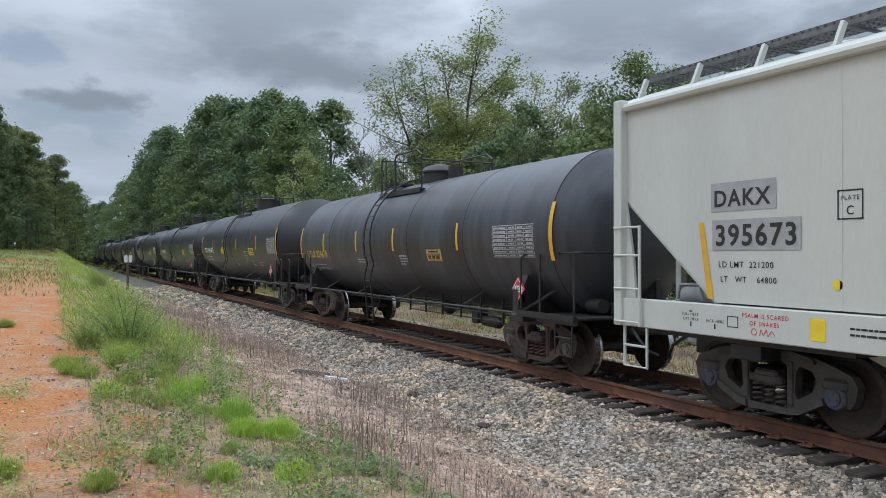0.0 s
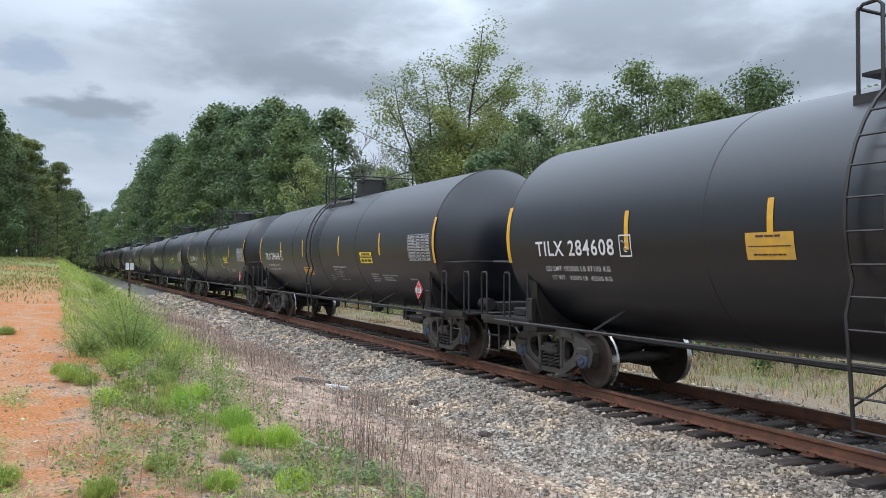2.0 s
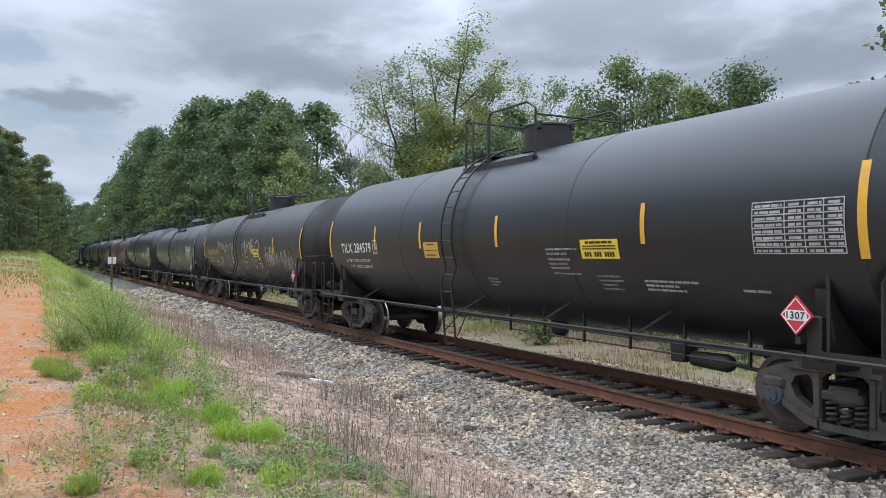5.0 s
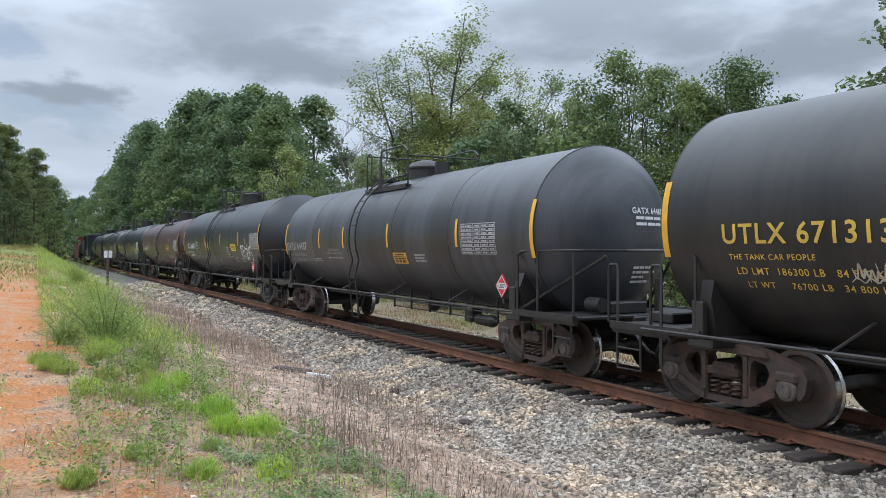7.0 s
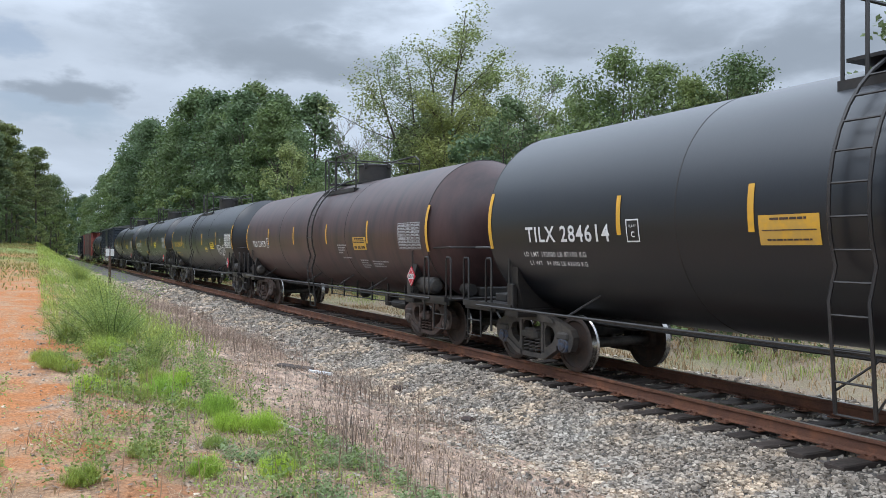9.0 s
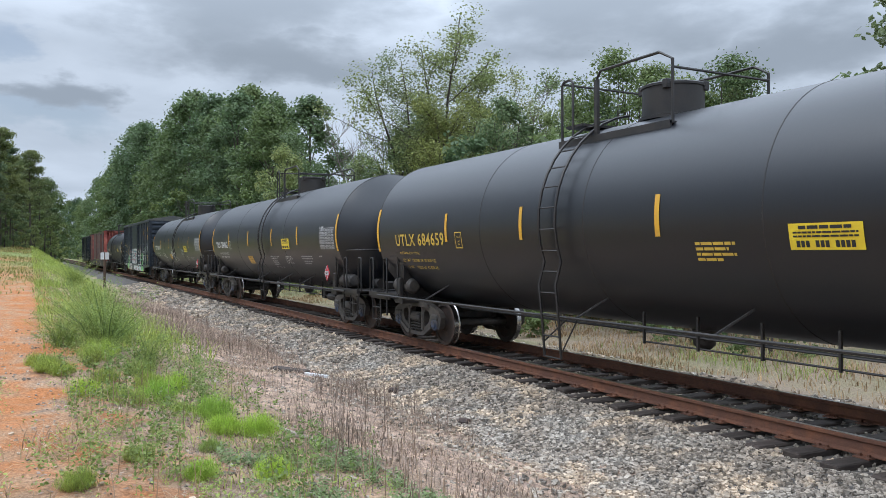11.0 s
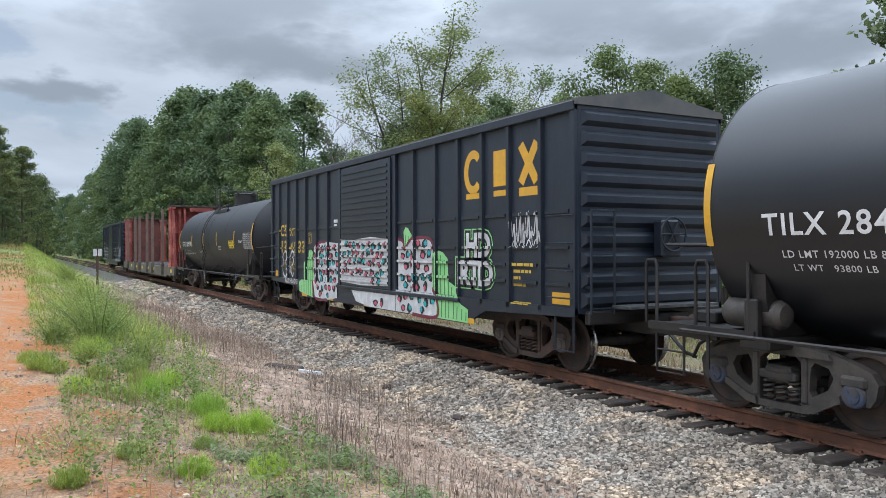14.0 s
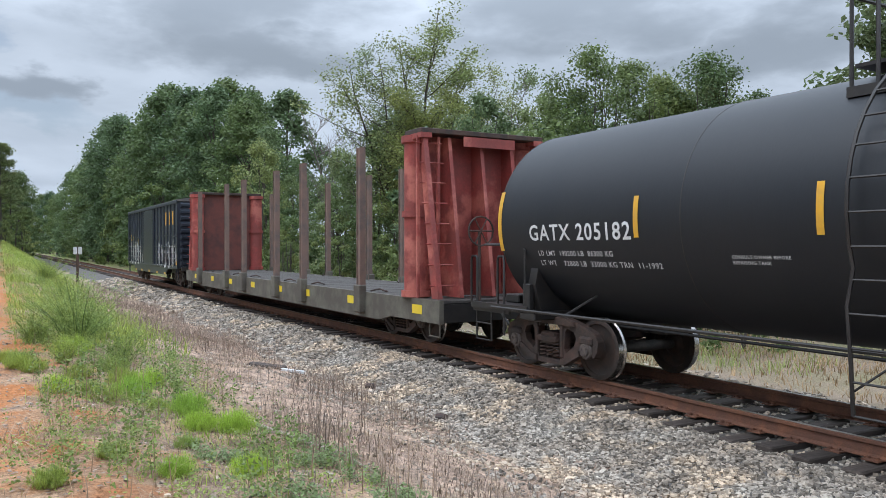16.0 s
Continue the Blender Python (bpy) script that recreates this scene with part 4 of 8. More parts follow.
    part("fittings_box", Geo().box(half - 1.0, -0.55, 1.03, half - 0.66, 0.2, 1.22, 0.02), dark, car)
    part("brake_valve", Geo().lathe([(half - 0.95, 0.12), (half - 0.62, 0.12)], "x", 12, (0, -0.75, 1.18)), dark, car)
    part("fittings_box", Geo().box(-half + 0.6, -0.9, 1.03, -half + 1.0, -0.2, 1.18, 0.02), dark, car)
    # lettering
    lm = M[letter_mat]
    on_tank(car, "car_number", text_in(letters, *second["number"], 0.016), lm, R, zc)
    if plate:
        a, b = plate if isinstance(plate, tuple) else (-4.66, 2.1)
        on_tank(car, "plate_mark", join2d(rects([(a, b, a + 0.25, b + 0.02), (a, b + 0.29, a + 0.25, b + 0.31), (a, b, a + 0.018, b + 0.31), (a + 0.232, b, a + 0.25, b + 0.31)]), text_in("C", a + 0.09, a + 0.16, b + 0.07, 0.02), text_in("PLATE", a + 0.05, a + 0.20, b + 0.20)), lm, R, zc)
    for txt, x0, x1, z in second.get("text", ()):
        on_tank(car, "lettering", text_in(txt, x0, x1, z, 0.006), lm, R, zc)
    n = 0
    for x0, z0, widths in second.get("print", ()):
        n += 1
        on_tank(car, "fine_print", lines_of_print(x0, z0, widths, 0.036, 0.066, seed=n), M[second.get("print_mat", "faded")], R, zc)
    if table:
        a, b = table
        w = (b - a) / 7
        z0, z1 = zc - 0.40, zc + 0.16
        cells = [(a, z, b, z + 0.014) for z in np.linspace(z0, z1, 9)] + [(x, z0, x + 0.014, z1 + 0.014) for x in (a, a + 2.6 * w, a + 4.1 * w, a + 5.5 * w, b - 0.014)]
        tv = join2d(rects(cells), *[lines_of_print(a + 0.04 + i * 1.45 * w + (1.25 * w if i else 0), z - 0.02, [w * (2.2 if i == 0 else 1.0)], 0.030, 0.06, seed=int(z * 100) + i) for z in np.linspace(z0, z1, 9)[1:] for i in range(4)])
        on_tank(car, "data_table", tv, M[second.get("table_mat", "faded")], R, zc, "painted white test data table")
    if yellow:
        x0, z0, x1, z1 = yellow
        sg = on_tank(car, "warning_sign", rects([(x0, z0, x1, z1)]), M[second.get("sign_mat", "yellow_sign")], R, zc, "yellow emergency notice with black print")
        on_tank(sg, "print", join2d(lines_of_print(x0 + 0.12, z1 - 0.025, [x1 - x0 - 0.24], 0.035, 0.06, 3), lines_of_print(x0 + 0.05, z1 - 0.085, [x1 - x0 - 0.1, x1 - x0 - 0.1], 0.02, 0.04, 4), rects([(x0 + 0.08 + i * (x1 - x0 - 0.16) / 12, z0 + 0.03, x0 + 0.08 + (i + 0.75) * (x1 - x0 - 0.16) / 12, z0 + 0.10) for i in range(12) if i not in (3, 7)])), M["ink"], R, zc, lift=0.010)
    if orange:
        x0, z0, x1, z1 = orange
        sg = on_tank(car, "notice", rects([(x0, z0, x1, z1)]), M["orange_sign"], R, zc, "orange notice with faint print")
        on_tank(sg, "print", join2d(rects([(x0 + 0.04, (z0 + z1) / 2 - 0.006, x1 - 0.04, (z0 + z1) / 2 + 0.006)]), lines_of_print(x0 + 0.15, z1 - 0.03, [x1 - x0 - 0.3], 0.025, 0.05, 6), lines_of_print(x0 + 0.1, z0 + 0.07, [x1 - x0 - 0.2], 0.02, 0.05, 7)), M["frame_rusty"], R, zc, lift=0.010)
    if head_text:
        on_head(car, "head_lettering", join2d(text_in(head_text, 0.08, 0.92, zc + 0.30, 0.03), lines_of_print(0.16, zc + 0.25, [0.70, 0.66], 0.05, 0.10, 5), lines_of_print(0.16, zc - 0.58, [0.45, 0.62, 0.3, 0.48], 0.04, 0.08, 9)), M["white"], R, zc, start, depth)
    CARS.append((car, centre))
    return car


def tag_strokes(x0, x1, z0, z1, seed, n, w):
    """A wild tag: long pointed zigzags and loops across a field."""
    r = random.Random(seed)
    out = []
    for i in range(n):
        a = x0 + (x1 - x0) * (i + r.uniform(0.0, 0.4)) / n
        b = a + (x1 - x0) / n * r.uniform(1.2, 2.2)
        pts = [(a, z0 + (z1 - z0) * r.uniform(0.55, 1.0)), (a + (b - a) * 0.2, z0 + (z1 - z0) * r.uniform(0.1, 0.4)), (a + (b - a) * 0.45, z0 + (z1 - z0) * r.uniform(0.6, 1.0)),
               (a + (b - a) * 0.6, z0 + (z1 - z0) * r.uniform(0.0, 0.3)), (a + (b - a) * 0.8, z0 + (z1 - z0) * r.uniform(0.3, 0.7)), (b, z0 + (z1 - z0) * r.uniform(0.0, 0.35))]
        out.append(stroke(pts, w))
    # a pointed line along the foot
    k = 8
    out.append(stroke([(x0 + (x1 - x0) * i / k, z0 + (0.22 if i % 2 else 0.0) * (z1 - z0)) for i in range(k + 1)], w * 0.8))
    return join2d(*out)


GLYPHS = [
    [[(0, 0), (0.15, 1)], [(0, 0.9), (0.6, 1), (0.5, 0.55), (0.15, 0.5), (0.75, -0.1)]],
    [[(0.75, 0.9), (0.1, 0.85), (0.3, 0.5), (0, 0.1), (0.75, 0.05)], [(0.2, 0.5), (0.65, 0.55)]],
    [[(0.8, 0.8), (0.4, 1), (0, 0.5), (0.3, 0), (0.8, 0.2), (0.7, 0.5), (0.4, 0.45)]],
    [[(0.7, 0.85), (0.05, 0.8), (0.3, 0.45), (0, 0.0), (0.7, 0.1)], [(0.2, 0.45), (0.6, 0.5)]],
    [[(0, -0.05), (0.1, 0.95), (0.6, 0.05), (0.8, 1)]],
    [[(0.85, 0.95), (0.2, 0.85), (0.3, 0.55), (0.8, 0.4), (0.6, 0), (-0.1, -0.15)]]]


def scrawl(x0, x1, z0, z1, w, marks=6):
    """A sprayed tag of a few pointed, joined marks, each drawn twice, with a flourish over and under it."""
    out = []
    step = (x1 - x0) / marks
    for i in range(marks):
        rise = 0.12 * (z1 - z0) * math.sin(i * 1.9)
        for line in GLYPHS[i % 6]:
            for off in (0.0, 0.055):
                out.append(stroke([(x0 + (i + p * 1.12 + off) * step, z0 + rise + (q - off) * (z1 - z0)) for p, q in line], w, False))
    mid = (x0 + x1) / 2
    out.append(stroke([(mid - step * 0.2, z1 + 0.1), (mid, z1 + 0.28), (mid + step * 0.2, z1 + 0.1), (mid - step * 0.1, z1 + 0.12)], w))
    out.append(stroke([(mid - step, z0 - 0.04), (mid, z0 - 0.2), (mid + step * 0.7, z0 - 0.03)], w))
    return join2d(*out)


NEW = [-7.6, -4.5, -2.1, 0.9, 4.55, 7.6]
OLD = [-6.9, -4.4, -2.0, 0.5, 3.65, 6.9]
NEW_PRINT = [(2.3, 2.12, [0.62, 0.5, 0.45, 0.3]), (2.5, 1.78, [0.62]), (3.65, 1.72, [0.5, 0.42, 0.55, 0.4]), (4.4, 1.70, [0.95, 0.6, 0.7]), (6.0, 1.62, [0.4]), (0.3, 1.62, [0.32, 0.38, 0.25])]


def notices(x, z, w, cx, cz, cw):
    """The heater-pipe notice and the insulation notice, each from its first line's left end, with its width."""
    k = w / 0.80
    heater = [("MAXIMUM OPERATING PRESSURE FOR", 0, 0.80, 0), ("HEATER COILS 150 PSI", 0, 0.52, 0.07), ("EXTERIOR HEATER PIPES", 0.03, 0.58, 0.16), ("NO INLET OR OUTLET", 0.03, 0.50, 0.23), ("PIPE CAPS REQUIRED", 0.04, 0.52, 0.30), ("VENT TANK WHEN UNLOADING", 0.08, 0.76, 0.39)]
    cover = [("0.5 CERAMIC FIBER AND", 0, 0.94, 0), ("4 FIBERGLASS INSULATION", 0, 1.0, 0.07), ("COMPRESSED TO 4", 0.02, 0.68, 0.14), ("DO NOT EXCEED 300 F", 0.03, 0.90, 0.21)]
    return [(t, x + a * k, x + b * k, z - d) for t, a, b, d in heater] + [(t, cx + a * cw, cx + b * cw, cz - d) for t, a, b, d in cover]


def new_style(weight1="LD LMT 192000 LB 87100 KG", weight2="LT WT   93800 LB  42500 KG"):
    return {"number": (-6.75, -4.78, 2.13), "text": [(weight1, -6.55, -4.95, 1.88), (weight2, -6.45, -4.98, 1.73)] + notices(2.34, 2.13, 0.78, 3.45, 1.72, 0.52), "print": NEW_PRINT[3:], "print_mat": "faded", "table_mat": "faded"}


LABEL = "long black tank car with yellow strips"
tank_car("tank_car", "dusty dark grey old tank car with worn markings", 105.9, 16.1, 1.48, 2.36, 6.97, "dusty", GEAR_RUST, [-7.05, -4.75, -2.0, 0.5, 3.75, 7.0], -0.85, "UTLX 224618", "yellow_letter",
         {"number": (-6.4, -4.5, 1.93), "print": [(-6.35, 1.72, [1.5, 0.4]), (-5.9, 1.60, [1.4, 0.3]), (2.4, 2.1, [0.6, 0.6]), (0.8, 2.0, [0.4, 0.45, 0.4, 0.3]), (-2.0, 1.9, [0.5, 0.5])], "sign_mat": "orange_sign"}, modern=False, yellow=(2.3, 1.88, 3.0, 2.12), plate=False, table=(5.15, 6.5), placard=6.0)
tank_car("tank_car", LABEL + " and white number", 88.45, 18.3, 1.60, 2.46, 7.6, "black", GEAR_BLUE, NEW, -0.9, "TILX 284608", "white", new_style(), orange=(-2.45, 2.05, -1.8, 2.36), head_text="TILX 284608")
tank_car("tank_car", LABEL + " and lettered side", 70.25, 18.3, 1.60, 2.46, 7.6, "black", GEAR_BLUE, [-7.6, -4.6, -1.93, 1.56, 4.6, 7.6], -0.9, "TILX 284666", "white",
         {**new_style("LD LMT 192200 LB 87150 KG", "LT WT   93800 LB  42550 KG"), "text": [("LD LMT 192200 LB 87150 KG", -6.55, -4.95, 1.88), ("LT WT   93800 LB  42550 KG", -6.45, -4.98, 1.73), ("MAXIMUM OPERATING PRESSURE FOR", 0.82, 1.95, 1.86), ("HEATER COILS 150 PSI", 0.88, 1.5, 1.79), ("EXTERIOR HEATER PIPES", 0.9, 1.55, 1.71), ("NO INLET OR OUTLET", 0.9, 1.45, 1.64), ("PIPE CAPS REQUIRED", 0.9, 1.45, 1.57), ("VENT TANK WHEN UNLOADING", 1.0, 1.85, 1.47)], "print": NEW_PRINT[2:]}, orange=(-2.15, 1.60, -1.25, 1.86), head_text="TILX 284666")
tank_car("tank_car", LABEL + " and red placards", 52.0, 18.2, 1.60, 2.46, 7.58, "black", GEAR_BLUE, [-7.6, -4.15, -2.02, 0.94, 4.56, 7.6], -0.75, "TILX 284621", "white", new_style(), orange=(-1.95, 2.0, -1.3, 2.32), head_text="TILX 284621")
tank_car("tank_car", LABEL + " and small print", 33.8, 18.2, 1.60, 2.46, 7.58, "black", GEAR_BLUE, NEW, -0.7, "TILX 284579", "white", new_style(), orange=(-1.95, 2.0, -1.3, 2.32), head_text="TILX 284579")
tagged_car = tank_car("tank_car", "weathered black tank car covered in cream graffiti", 15.6, 18.2, 1.52, 2.40, 7.6, "grey_tank", GEAR_RUST, [-7.6, -4.4, -1.5, 1.5, 4.5, 7.6], -0.65, "UTLX 671313", "yellow_letter",
                      {"number": (-6.68, -4.65, 2.12), "text": [("THE TANK CAR PEOPLE", -6.62, -5.5, 1.93), ("LD LMT  186300 LB   84 500 KG", -6.55, -4.7, 1.75), ("LT WT     76700 LB   34 800 KG", -6.45, -4.7, 1.58)], "print": [(3.9, 2.0, [0.5, 0.5])], "print_mat": "yellow_letter"},
                      orange=None, yellow=(1.72, 2.0, 2.5, 2.3), plate=False, table=None, head_text="UTLX 671313")
TAG_LEFT = [
    [(-4.25, 2.27), (-4.04, 2.53), (-3.8, 2.6), (-3.76, 2.36), (-3.48, 2.58), (-3.49, 2.33), (-3.25, 2.48), (-3.04, 2.17), (-2.94, 2.6), (-2.85, 2.2), (-2.57, 2.53), (-2.52, 2.25)],
    [(-2.27, 2.28), (-2.13, 2.49), (-1.9, 2.55), (-1.69, 2.4), (-1.68, 2.15), (-1.85, 1.92), (-1.57, 1.98), (-1.66, 1.8), (-1.87, 1.77), (-1.78, 1.43), (-1.47, 1.57), (-1.38, 1.24), (-1.98, 1.04), (-2.13, 1.32), (-2.49, 1.08)],
    [(-3.9, 2.2), (-3.89, 1.94), (-3.55, 1.98), (-3.76, 1.8), (-4.3, 1.68), (-4.55, 1.44), (-4.49, 1.28), (-3.9, 1.2), (-3.39, 1.05), (-3.32, 1.77)],
    [(-2.97, 2.07), (-2.87, 1.72), (-2.88, 1.36), (-3.16, 1.12), (-3.48, 1.4), (-3.45, 1.74)],
    [(-2.58, 2.16), (-2.62, 1.79), (-2.76, 1.15), (-2.44, 1.09)]]
TAG_RIGHT = [
    [(0.11, 1.97), (0.05, 2.19), (0.1, 2.44), (0.26, 2.56), (0.42, 2.43), (0.49, 2.2), (0.5, 2.68), (0.6, 2.29), (0.68, 2.16), (0.89, 2.55), (0.9, 2.2)],
    [(0.9, 2.2), (1.06, 2.43), (1.21, 2.58), (1.32, 2.42), (1.27, 2.22)],
    [(0.44, 2.16), (0.51, 1.95), (0.83, 2.04), (1.11, 1.05), (0.66, 1.29), (0.48, 0.98), (0.56, 1.83), (0.31, 1.8), (0.18, 1.46), (-0.05, 1.57), (-0.19, 1.28), (0.45, 0.93)],
    [(1.41, 2.65), (1.36, 2.13), (1.35, 1.77), (1.49, 1.44), (1.19, 1.04)]]
TAG_END = [
    [(1.74, 2.55), (1.56, 2.15), (1.81, 2.44), (1.95, 2.3)],
    [(1.69, 2.04), (1.62, 1.69), (1.77, 1.58), (1.59, 1.55), (1.62, 1.78)],
    [(2.11, 2.36), (2.23, 2.54), (2.48, 2.62), (2.66, 2.48), (2.67, 2.19), (2.45, 1.89), (2.78, 1.99), (2.75, 1.78), (2.39, 1.55), (2.65, 1.69), (2.59, 1.35), (2.95, 1.44)],
    [(1.83, 1.85), (2.07, 1.88), (1.95, 1.7), (2.2, 1.34), (1.8, 0.91), (1.63, 1.37), (1.53, 0.94), (1.26, 0.75), (1.32, 1.25)],
    [(2.29, 1.74), (2.5, 1.77), (2.35, 1.5)],
    [(2.15, 1.22), (2.09, 0.84), (2.27, 1.26), (2.62, 0.85), (2.95, 1.1)]]


def sharp_stroke(pts, w):
    """A sprayed line that keeps its corners: short straight pulls between the points."""
    fine = []
    for a, b in zip(pts, pts[1:]):
        fine += [a, (a[0] * 0.85 + b[0] * 0.15, a[1] * 0.85 + b[1] * 0.15), (a[0] * 0.15 + b[0] * 0.85, a[1] * 0.15 + b[1] * 0.85)]
    return stroke(fine + [pts[-1]], w, False)


for lines, w in ((TAG_LEFT, 0.040), (TAG_RIGHT, 0.046), (TAG_END, 0.046)):
    for line in lines:
        on_tank(tagged_car, "graffiti", sharp_stroke(line, w), M["paint_cream"], 1.52, 2.40, "cream spray-painted tag", lift=0.012)
for i, (a, b, c, d, n, w) in enumerate([(3.3, 5.0, 1.7, 2.4, 6, 0.04), (5.2, 6.6, 1.5, 2.3, 4, 0.045), (-5.15, -4.6, 1.70, 1.93, 4, 0.022), (-0.25, 0.15, 1.72, 1.95, 3, 0.022)]):
    on_tank(tagged_car, "graffiti", tag_strokes(a, b, c, d, 40 + i, n, w), M["paint_cream"], 1.52, 2.40, "cream spray-painted tag", lift=0.012)
gatx = tank_car("tank_car", "dusty grey-black tank car with ladder and faded stencils", -1.9, 16.8, 1.48, 2.36, 6.85, "dusty", GEAR_RUST, [-6.86, -3.66, -1.76, 1.08, 4.34, 6.86], -0.77, "GATX 64487", "faded",
                {"number": (-6.75, -4.8, 2.05), "text": [("LD LMT 192100 LB  87150 KG", -6.6, -4.95, 1.86), ("LT WT   70900 LB  32150 KG  UST 07-2009", -6.55, -4.2, 1.70), ("CONSULT OWNER", -2.95, -2.15, 2.02), ("BEFORE REPAIRING TANK", -3.1, -1.95, 1.92)], "print": [(-3.05, 1.84, [1.1]), (2.4, 1.95, [0.5, 0.45, 0.5]), (-4.2, 1.8, [0.5, 0.6])], "sign_mat": "orange_sign"}, modern=False, yellow=(1.3, 1.72, 2.0, 1.98), plate=False, table=(4.5, 5.75), head_text="GATX 64487", placard=5.95)
n614 = tank_car("tank_car", LABEL + " and a scrawled tag", -19.35, 18.1, 1.60, 2.46, 7.55, "black", GEAR_BLUE, [-7.5, -4.15, -1.95, 1.3, 4.5, 7.55], -0.7, "TILX 284614", "white",
                {**new_style("LD LMT 192000 LB 87100 KG", "LT WT   94 000 LB 42600 KG"), "number": (-6.4, -4.35, 2.12)}, orange=(-1.85, 2.05, -1.1, 2.38), plate=(-4.0, 2.1), head_text="TILX 284614")
on_tank(n614, "graffiti", scrawl(4.85, 6.4, 1.72, 2.20, 0.034), M["paint_white"], 1.60, 2.46, "white spray-painted tag", lift=0.012)
tank_car("tank_car", "brown stained black tank car with yellow strips", -37.1, 17.6, 1.52, 2.40, 7.55, "brown", GEAR_RUST, [-7.5, -4.5, -1.6, 1.45, 4.4, 7.6], 0.4, "TILX 259529", "white",
         {"number": (-6.6, -4.9, 2.08), "text": [], "print": NEW_PRINT[:4], "sign_mat": "orange_sign"}, yellow=(3.45, 1.98, 4.3, 2.3), plate=(-4.75, 2.05), table=(6.2, 7.3), head_text="TILX 259529", reservoir=True)
u684 = tank_car("tank_car", "black tank car with large yellow number lettering", -54.6, 17.5, 1.58, 2.44, 7.6, "black", GEAR_BLUE, [-7.6, -4.35, -1.8, 1.3, 4.5, 7.6], -0.9, "UTLX 684659", "yellow_letter",
                {"number": (-6.65, -4.45, 2.12), "text": [("THE TANK CAR PEOPLE", -6.55, -5.6, 1.93), ("LD LMT  190000 LB  87 800 KG", -6.5, -5.0, 1.76), ("LT WT    92250 LB  41 800 KG", -6.4, -5.0, 1.60)], "print": [(1.9, 2.1, [0.6, 0.5, 0.6, 0.4])], "print_mat": "yellow_letter", "table_mat": "white"},
                plate=(-4.0, 2.05), head_text="UTLX 684659", reservoir=True)
on_tank(u684, "graffiti", scrawl(4.7, 6.2, 1.75, 2.15, 0.03, 5), M["paint_white"], 1.58, 2.44, "white spray-painted tag", lift=0.012)
tank_car("tank_car", LABEL + " and orange notice", -72.5, 18.4, 1.60, 2.46, 7.68, "black", GEAR_BLUE, [-7.6, -4.61, -1.57, 1.5, 4.25, 7.6], 0.62, "TILX 284662", "white",
         {**new_style(), "text": [("LD LMT 192300 LB 87200 KG", -6.55, -4.95, 1.88), ("LT WT   93700 LB  42500 KG", -6.45, -4.98, 1.73), ("DOT 117J100W", 6.23, 6.62, 2.64)] + notices(1.07, 1.80, 1.0, 2.66, 1.80, 0.76), "print": [(4.38, 1.86, [0.96, 0.96]), (4.45, 1.70, [0.8, 0.6]), (5.97, 1.87, [0.22])], "number": (-6.85, -4.83, 2.16)}, orange=(-2.0, 1.52, -1.35, 1.83), yellow=(2.66, 2.08, 3.45, 2.40), hatch=0.35, plate=(-4.55, 2.1), head_text="TILX 284662", reservoir=True)
e656 = tank_car("tank_car", LABEL + " and two white tags", -90.64, 18.0, 1.60, 2.46, 7.5, "black", GEAR_BLUE, [-7.5, -4.57, -1.6, 1.69, 4.6, 7.5], 0.86, "TILX 284656", "white", new_style(), hatch=0.35, orange=(-1.78, 1.55, -1.0, 1.85), head_text="TILX 284656", reservoir=True)
on_tank(e656, "graffiti", scrawl(-1.1, 0.25, 1.55, 2.0, 0.034), M["paint_white"], 1.60, 2.46, "white spray-painted tag", lift=0.014)
on_tank(e656, "graffiti", scrawl(-3.97, -3.1, 1.65, 1.9, 0.025, 4), M["paint_white"], 1.60, 2.46, "white spray-painted tag", lift=0.012)
tank_car("tank_car", "smooth black tank car with white number, coupled to a flat car", -125.7, 16.6, 1.52, 2.38, 6.95, "matte", GEAR_RUST, [-6.95, -3.85, -1.27, 1.39, 4.4, 6.95], -0.7, "GATX 205182", "white",
         {"number": (-6.15, -3.95, 2.10), "text": [("LD LMT  190200 LB  86300 KG", -6.0, -4.35, 1.86), ("LT WT    72800 LB  33000 KG TRN  11-1992", -6.0, -3.5, 1.70), ("CONSULT OWNER BEFORE", -2.4, -1.65, 1.86), ("REPAIRING TANK", -2.4, -1.9, 1.79), ("FRA AIP", 5.06, 5.58, 2.2)], "print": [(1.6, 2.1, [0.5, 0.4, 0.4])]}, yellow=(3.5, 2.0, 4.3, 2.3), plate=False, table=(5.74, 6.9), head_text="GATX 205182", placard=0)


